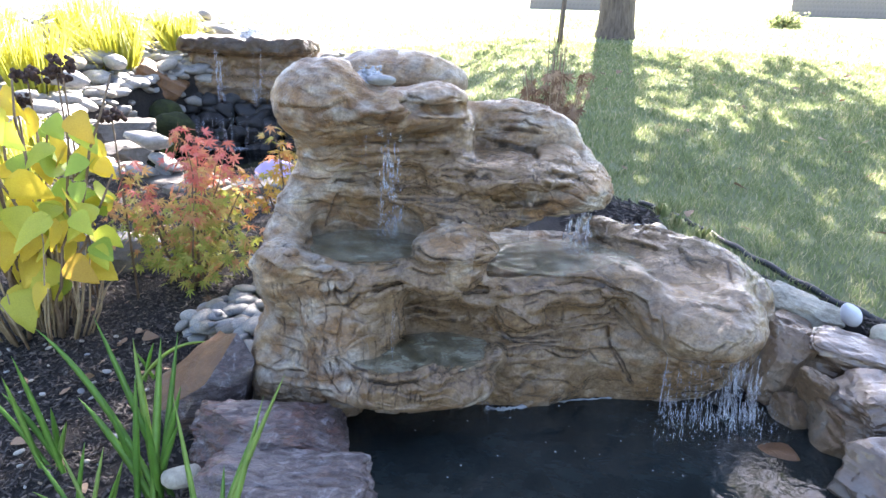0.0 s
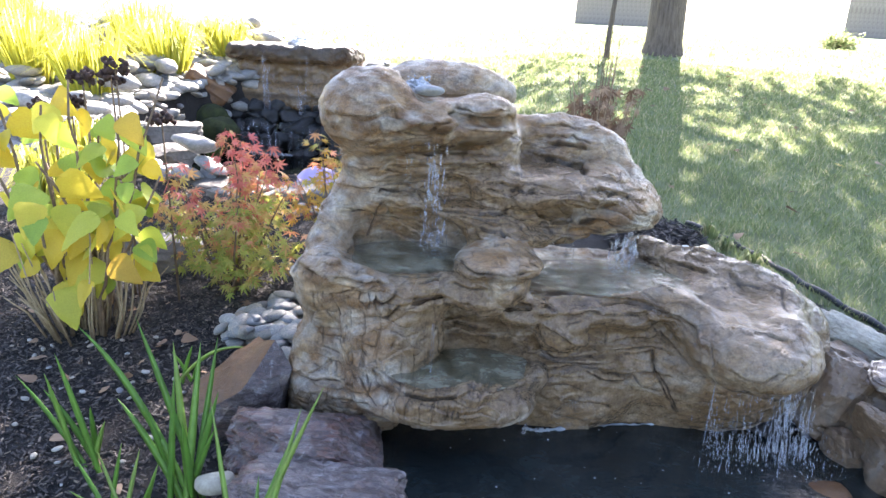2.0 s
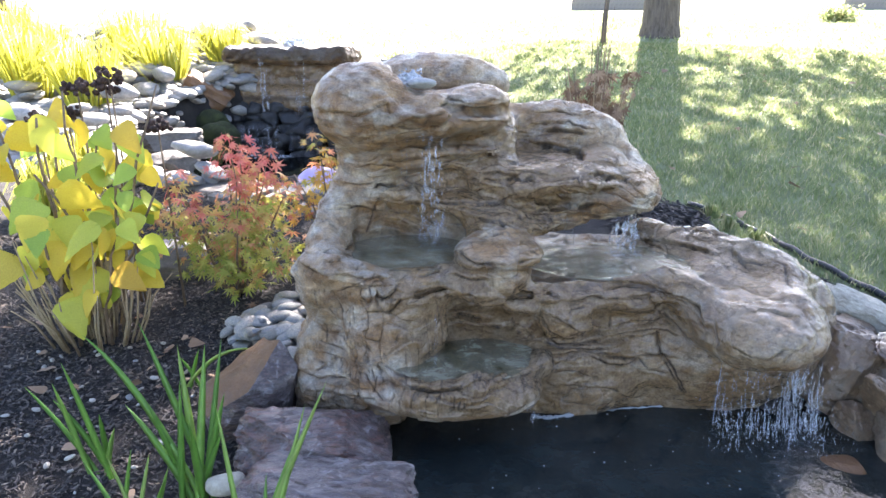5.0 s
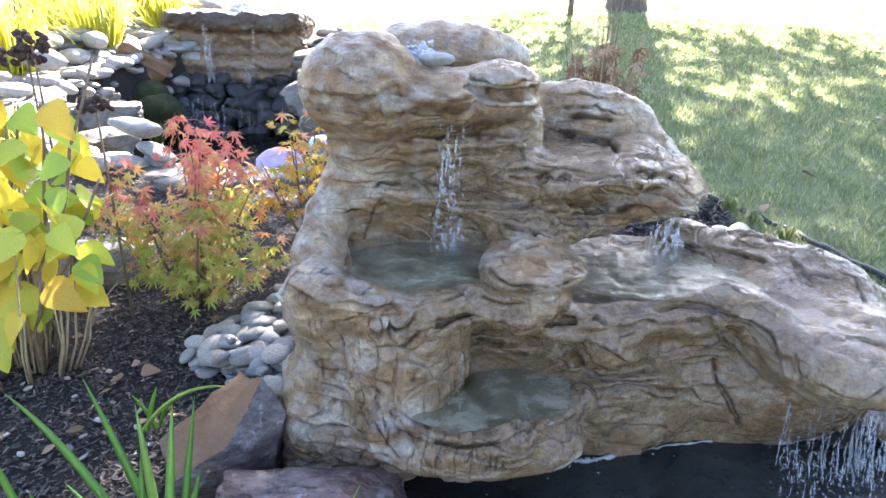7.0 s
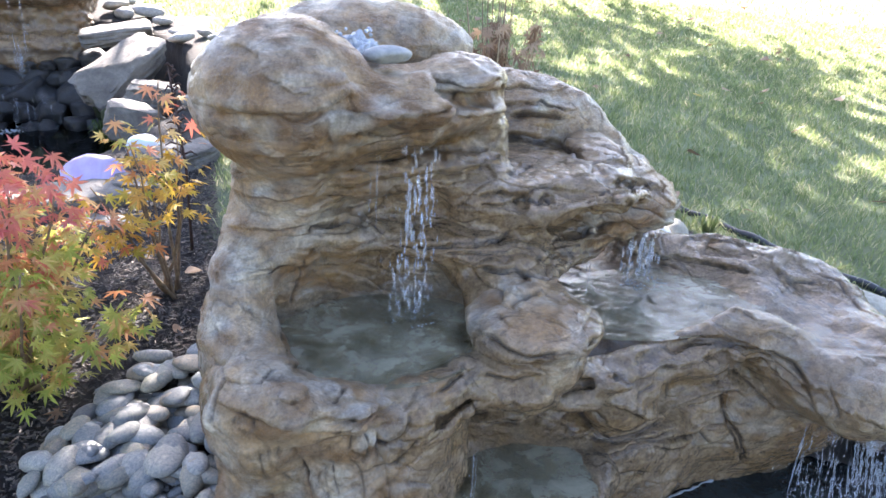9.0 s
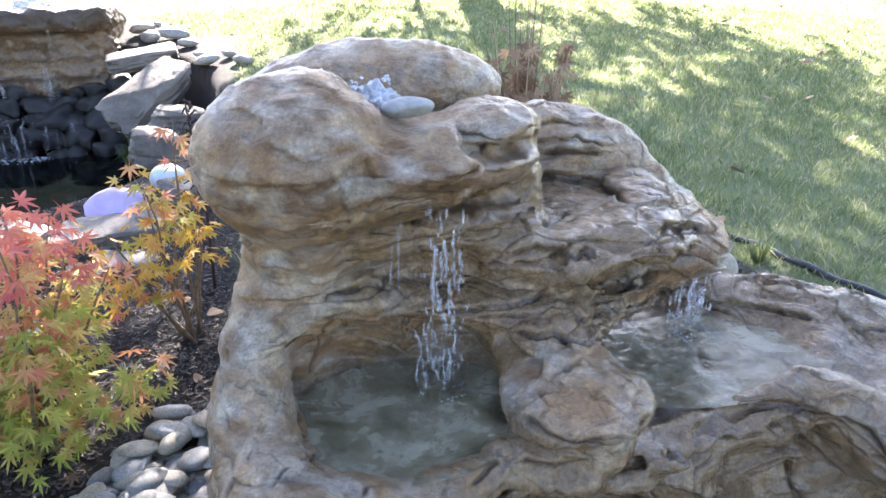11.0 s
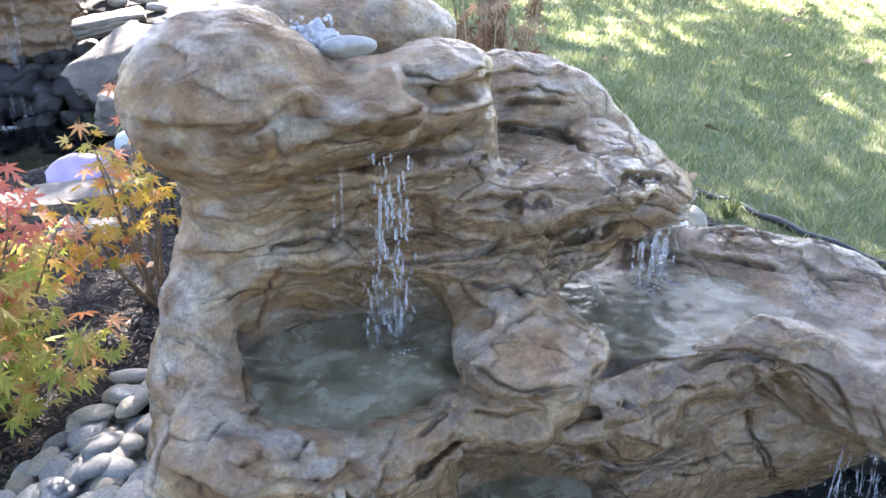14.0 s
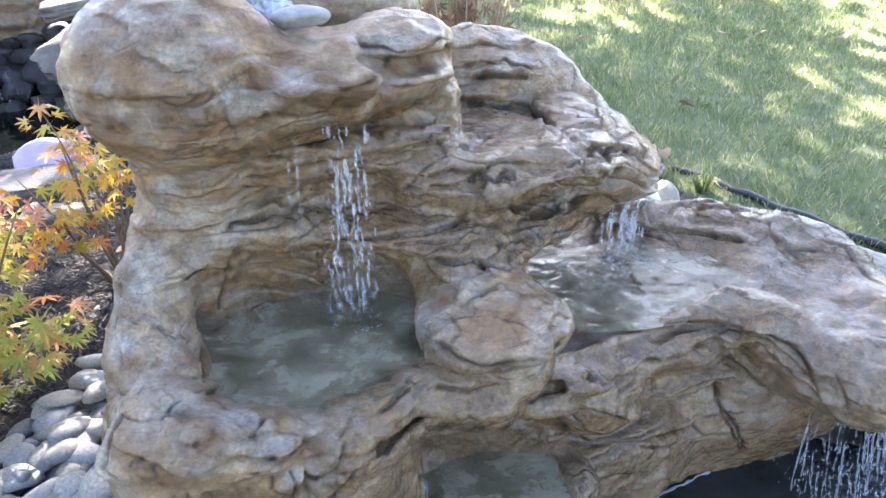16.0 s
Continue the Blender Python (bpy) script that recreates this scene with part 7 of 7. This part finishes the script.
# ---- water in motion ----
def stream(name, at, drop_to, wide, deep, strands, seed, label, thick=0.0035, drops=20, push=0.0, broken=False):
    """Threads and beads of falling water between two heights."""
    r = random.Random(seed)
    g = group_thing(name, (at[0], at[1], drop_to), label, "water", "falling water")
    tall = at[2] - drop_to
    for k in range(strands):
        x, y = r.uniform(-wide, wide), r.uniform(-deep, deep)
        top, low = tall * r.uniform(0.6, 1.0), tall * max(0, r.uniform(-0.3, 0.55))
        if broken:
            top = tall * r.uniform(0.15, 1.0)
            low = max(0.0, top - tall * r.uniform(0.15, 0.6))
        pts, rad, n = [], [], 14 if broken else 9
        for i in range(n + 1):
            t = i / n
            z = top + (low - top) * t
            pts.append((x + r.uniform(-.0008, .0008) + 0.0015 * math.sin(5 * t + k), y - push * (1 - z / tall) ** 2 + r.uniform(-.0008, .0008), z))
            rad.append(thick * 0.5 * (r.uniform(0.12, 1.5) if broken else r.uniform(0.35, 1.2)) * (1 if 0 < i < n else 0.2))
        part("thread", tube("thread", pts, rad, FALLING, 6), g)
    bm = bmesh.new()
    for k in range(drops):
        s = thick * r.uniform(0.18, 0.55)
        z = tall * r.random() ** 1.3
        m = Matrix.Translation((r.uniform(-wide, wide) * 1.3, r.uniform(-deep, deep) * 1.3 - push * (1 - z / tall) ** 2, z)) @ Matrix.Diagonal((s, s, s * r.uniform(2.0, 8.0), 1))
        bmesh.ops.create_icosphere(bm, subdivisions=1, radius=1.0, matrix=m)
    if drops:
        tagged(part("spray", bm_mesh("spray", bm, FALLING), g), kind="stuff")
    return g


def foam(name, at, rx, ry, count, low, high, seed, label):
    r = random.Random(seed)
    bm = bmesh.new()
    for k in range(count):
        a, d = r.uniform(0, 6.28), math.sqrt(r.random())
        s = r.uniform(low, high)
        bmesh.ops.create_icosphere(bm, subdivisions=1, radius=1.0, matrix=Matrix.Translation((rx * d * math.cos(a), ry * d * math.sin(a), s * r.uniform(0.0, 0.9))) @ Matrix.Diagonal((s, s, s * 0.7, 1)))
    ob = new(name, bm_mesh(name, bm, FOAM))
    ob.location = at
    tagged(ob, label, "water", kind="stuff")


stream("water_stream", (-0.105, 1.895, 0.835), 0.64, 0.024, 0.012, 13, 1, "thin bright water threads falling from the cap stone", 0.0042, 60, 0.0, True)
stream("water_stream", (-0.105, 1.94, 0.625), 0.525, 0.032, 0.014, 11, 2, "thin water threads falling into the round basin", 0.0036, 80, 0.0, True)
stream("water_stream", (-0.17, 1.90, 0.83), 0.70, 0.03, 0.008, 2, 3, "few water drips under the cap stone", 0.0022, 10)
stream("water_stream", (0.475, 2.10, 0.575), 0.46, 0.035, 0.015, 14, 5, "small clear waterfall pouring into the wide basin", 0.0065, 50)
stream("water_stream", (0.30, 2.03, 0.55), 0.46, 0.02, 0.01, 2, 6, "thin water drip into the wide basin", 0.0024, 8)
stream("water_stream", (-0.07, 1.665, 0.44), 0.26, 0.008, 0.006, 2, 7, "thin water trickle into the lowest basin", 0.0016, 8)
stream("water_stream", (0.905, 1.745, 0.285), 0.065, 0.042, 0.03, 50, 8, "broken curtain of water falling into the pond", 0.0034, 140, 0.03, True)
stream("water_stream", (0.79, 1.735, 0.25), 0.065, 0.085, 0.035, 44, 15, "scattered water strings falling into the pond", 0.0026, 160, 0.02, True)
stream("water_stream", (0.83, 1.70, 0.15), 0.065, 0.15, 0.06, 34, 16, "splashing water at the foot of the spill", 0.0026, 260, 0.02, True)
stream("water_stream", (0.69, 1.745, 0.26), 0.065, 0.006, 0.006, 3, 9, "thin water thread falling into the pond", 0.0034, 12)
stream("water_stream", (0.19, 1.735, 0.10), 0.065, 0.012, 0.01, 3, 10, "small water dribble at the rock's foot", 0.003, 8)
stream("upper_water_stream", (-2.09, 6.56, 0.88), 0.26, 0.03, 0.02, 14, 11, "white water stream falling from the upper waterfall", 0.008, 40, 0.0, True)
stream("upper_water_stream", (-2.04, 6.22, 0.30), 0.0, 0.16, 0.08, 34, 12, "water spreading over dark stones into the upper pond", 0.008, 90, 0.0, True)
stream("upper_water_stream", (-1.74, 6.56, 0.88), 0.26, 0.06, 0.02, 10, 13, "thin water threads falling from the upper waterfall", 0.006, 30, 0.0, True)
stream("upper_water_stream", (-1.66, 6.22, 0.28), 0.0, 0.14, 0.07, 14, 14, "water running over dark stones into the upper pond", 0.006, 60, 0.0, True)
foam("foam", (-0.105, 1.93, 0.511), 0.05, 0.04, 36, 0.0008, 0.0022, 1, "white bubbles where water falls into the round basin")
foam("foam", (0.475, 2.07, 0.458), 0.06, 0.04, 70, 0.0008, 0.003, 2, "white froth where water falls into the wide basin")
foam("foam", (0.83, 1.70, 0.065), 0.17, 0.10, 45, 0.001, 0.0028, 3, "white froth under the spilling water")
foam("foam", (0.40, 1.45, 0.065), 0.5, 0.36, 34, 0.0012, 0.0032, 4, "scattered white bubbles floating on the pond")
fo = random.Random(77)
line = [(0.19, 1.765), (0.23, 1.757), (0.27, 1.768), (0.34, 1.792), (0.45, 1.822), (0.55, 1.842), (0.66, 1.862), (0.75, 1.873)]
lq = [(line[i][0] * (1 - s / 8) + line[i + 1][0] * s / 8, line[i][1] * (1 - s / 8) + line[i + 1][1] * s / 8 + fo.uniform(-.003, .003), 0.066) for i in range(len(line) - 1) for s in range(8)]
tagged(new("foam", tube("foam", lq, [(0.007 if p[0] < 0.3 else 0.0035) * fo.uniform(0.4, 1.3) for p in lq], FOAM, 6)), "thin white foam line along the rock's foot", "water", kind="stuff")
foam("foam", (-1.98, 6.12, 0.0), 0.26, 0.08, 110, 0.004, 0.013, 7, "white froth under the upper waterfall")
def bubbler(at, size, seed, label):
    """A heaving dome of clear water with thrown beads round it."""
    bm = bmesh.new()
    bmesh.ops.create_icosphere(bm, subdivisions=5, radius=1.0)
    for v in bm.verts:
        p = v.co * (1 + 0.38 * noise.fractal(v.co * 2.4 + Vector((seed, 0, 0)), 0.7, 2.2, 5))
        v.co = Vector((p.x * size[0], p.y * size[1], max(-0.3, p.z) * size[2]))
    r = random.Random(seed)
    for k in range(16):
        a, d, s = r.uniform(0, 6.28), r.uniform(0.3, 1.1), size[0] * r.uniform(0.05, 0.14)
        bmesh.ops.create_icosphere(bm, subdivisions=2, radius=s, matrix=Matrix.Translation((math.cos(a) * d * size[0], math.sin(a) * d * size[1], size[2] * r.uniform(0.3, 1.3))))
    ob = new("bubbler", bm_mesh("bubbler", bm, SPLASH))
    ob.location = at
    tagged(ob, label, "water", kind="stuff")


bubbler((-0.178, 2.06, 0.962), (0.042, 0.036, 0.030), 8, "clear water bubbling up on top of the waterfall rock")
bubbler((-1.85, 6.9, 0.95), (0.12, 0.09, 0.07), 9, "water bubbling up on top of the upper waterfall")

# ---- distance ----
def bush(at, rx, ry, rz, n, size, mat, label, name="bush", seed=1):
    b = group_thing(name, at, label, "bush", "far bushes")
    g = np.random.default_rng(seed)
    c = g.normal(size=(40, 3))
    c = c / np.linalg.norm(c, axis=1)[:, None] * np.array([rx, ry, rz]) * g.uniform(0.5, 1.0, (40, 1)) + np.array([0, 0, rz * 0.9])
    p = (c[:, None, :] + g.normal(size=(40, n // 40, 3)) * rx * 0.22).reshape(-1, 3)
    p[:, 2] = np.maximum(p[:, 2], 0.01)
    tagged(part("foliage", leaf_cloud("foliage", mat, p, size, seed), b), kind="stuff")
    for k in range(5):
        part("stem", tube("stem", [(0.03 * k - 0.06, 0, -0.05), (rx * 0.3 * math.cos(k * 1.3), ry * 0.3 * math.sin(k * 1.3), rz), (rx * 0.5 * math.cos(k * 1.3), ry * 0.5 * math.sin(k * 1.3), rz * 1.5)], [0.02, 0.014, 0.006], DRYSTEM, 5), b)


bush((5.75, 12.4, drop(5.75, 12.4)), 0.30, 0.2, 0.11, 1000, 0.03, GRASS, "low pale grey-green bush on the sunny lawn", seed=3)
for k, (x, y) in enumerate([(-7.5, 9.6), (-6.6, 8.8), (-8.4, 10.4)]):
    put_stone("boulder", stone_mesh("boulder", BANK, (0.5, 0.4, 0.36), 110 + k, 0.12, 6, 3), (x, y, drop(x, y) + 0.15), (0, 0, 40 * k), "large grey boulder at the top of the stream", group="boulders")
sap = group_thing("sapling", (1.22, 7.7, drop(1.22, 7.7)), "slender young tree with bare green-grey stem on the lawn", "tree")
part("trunk", tube("trunk", [(0, 0, -0.05), (0.01, 0, 0.3), (0.03, 0, 0.6), (0.09, 0, 1.1), (0.10, 0, 1.8), (0.16, 0, 2.6)], [0.03, 0.026, 0.024, 0.022, 0.018, 0.01], BARK, 8), sap)
for k in range(5):
    part("branch", tube("branch", [(0.09, 0, 1.2 + 0.25 * k), (0.09 + 0.25 * math.cos(k * 2.1), 0.25 * math.sin(k * 2.1), 1.5 + 0.25 * k), (0.09 + 0.5 * math.cos(k * 2.1), 0.5 * math.sin(k * 2.1), 1.9 + 0.25 * k)], [0.01, 0.007, 0.003], BARK, 5), sap)

# Unseen trees, added to darken what the upper pond reflects.
for k, (x, y, h) in enumerate([(-24, 34, 9), (27, 34, 11), (-30, 32, 10)]):
    far = group_thing("unseen_tree", (x, y, drop(x, y)), "unseen tall leafy tree added far behind the lawn", "tree", "far trees")
    part("trunk", tube("trunk", [(0, 0, -0.3), (0, 0, 1.5), (0.1, 0, h * 0.5), (0, 0.1, h * 0.8)], [0.32, 0.25, 0.18, 0.06], BARK, 10), far)
    g = np.random.default_rng(200 + k)
    c = g.normal(size=(60, 3))
    c = c / np.linalg.norm(c, axis=1)[:, None] * (g.random((60, 1)) ** 0.4) * np.array([3.2, 2.4, h * 0.36]) + np.array([0, 0, h * 0.6])
    tagged(part("crown", leaf_cloud("crown", HEDGE, (c[:, None, :] + g.normal(size=(60, 40, 3)) * 0.5).reshape(-1, 3), 0.22, 300 + k), far), kind="stuff")
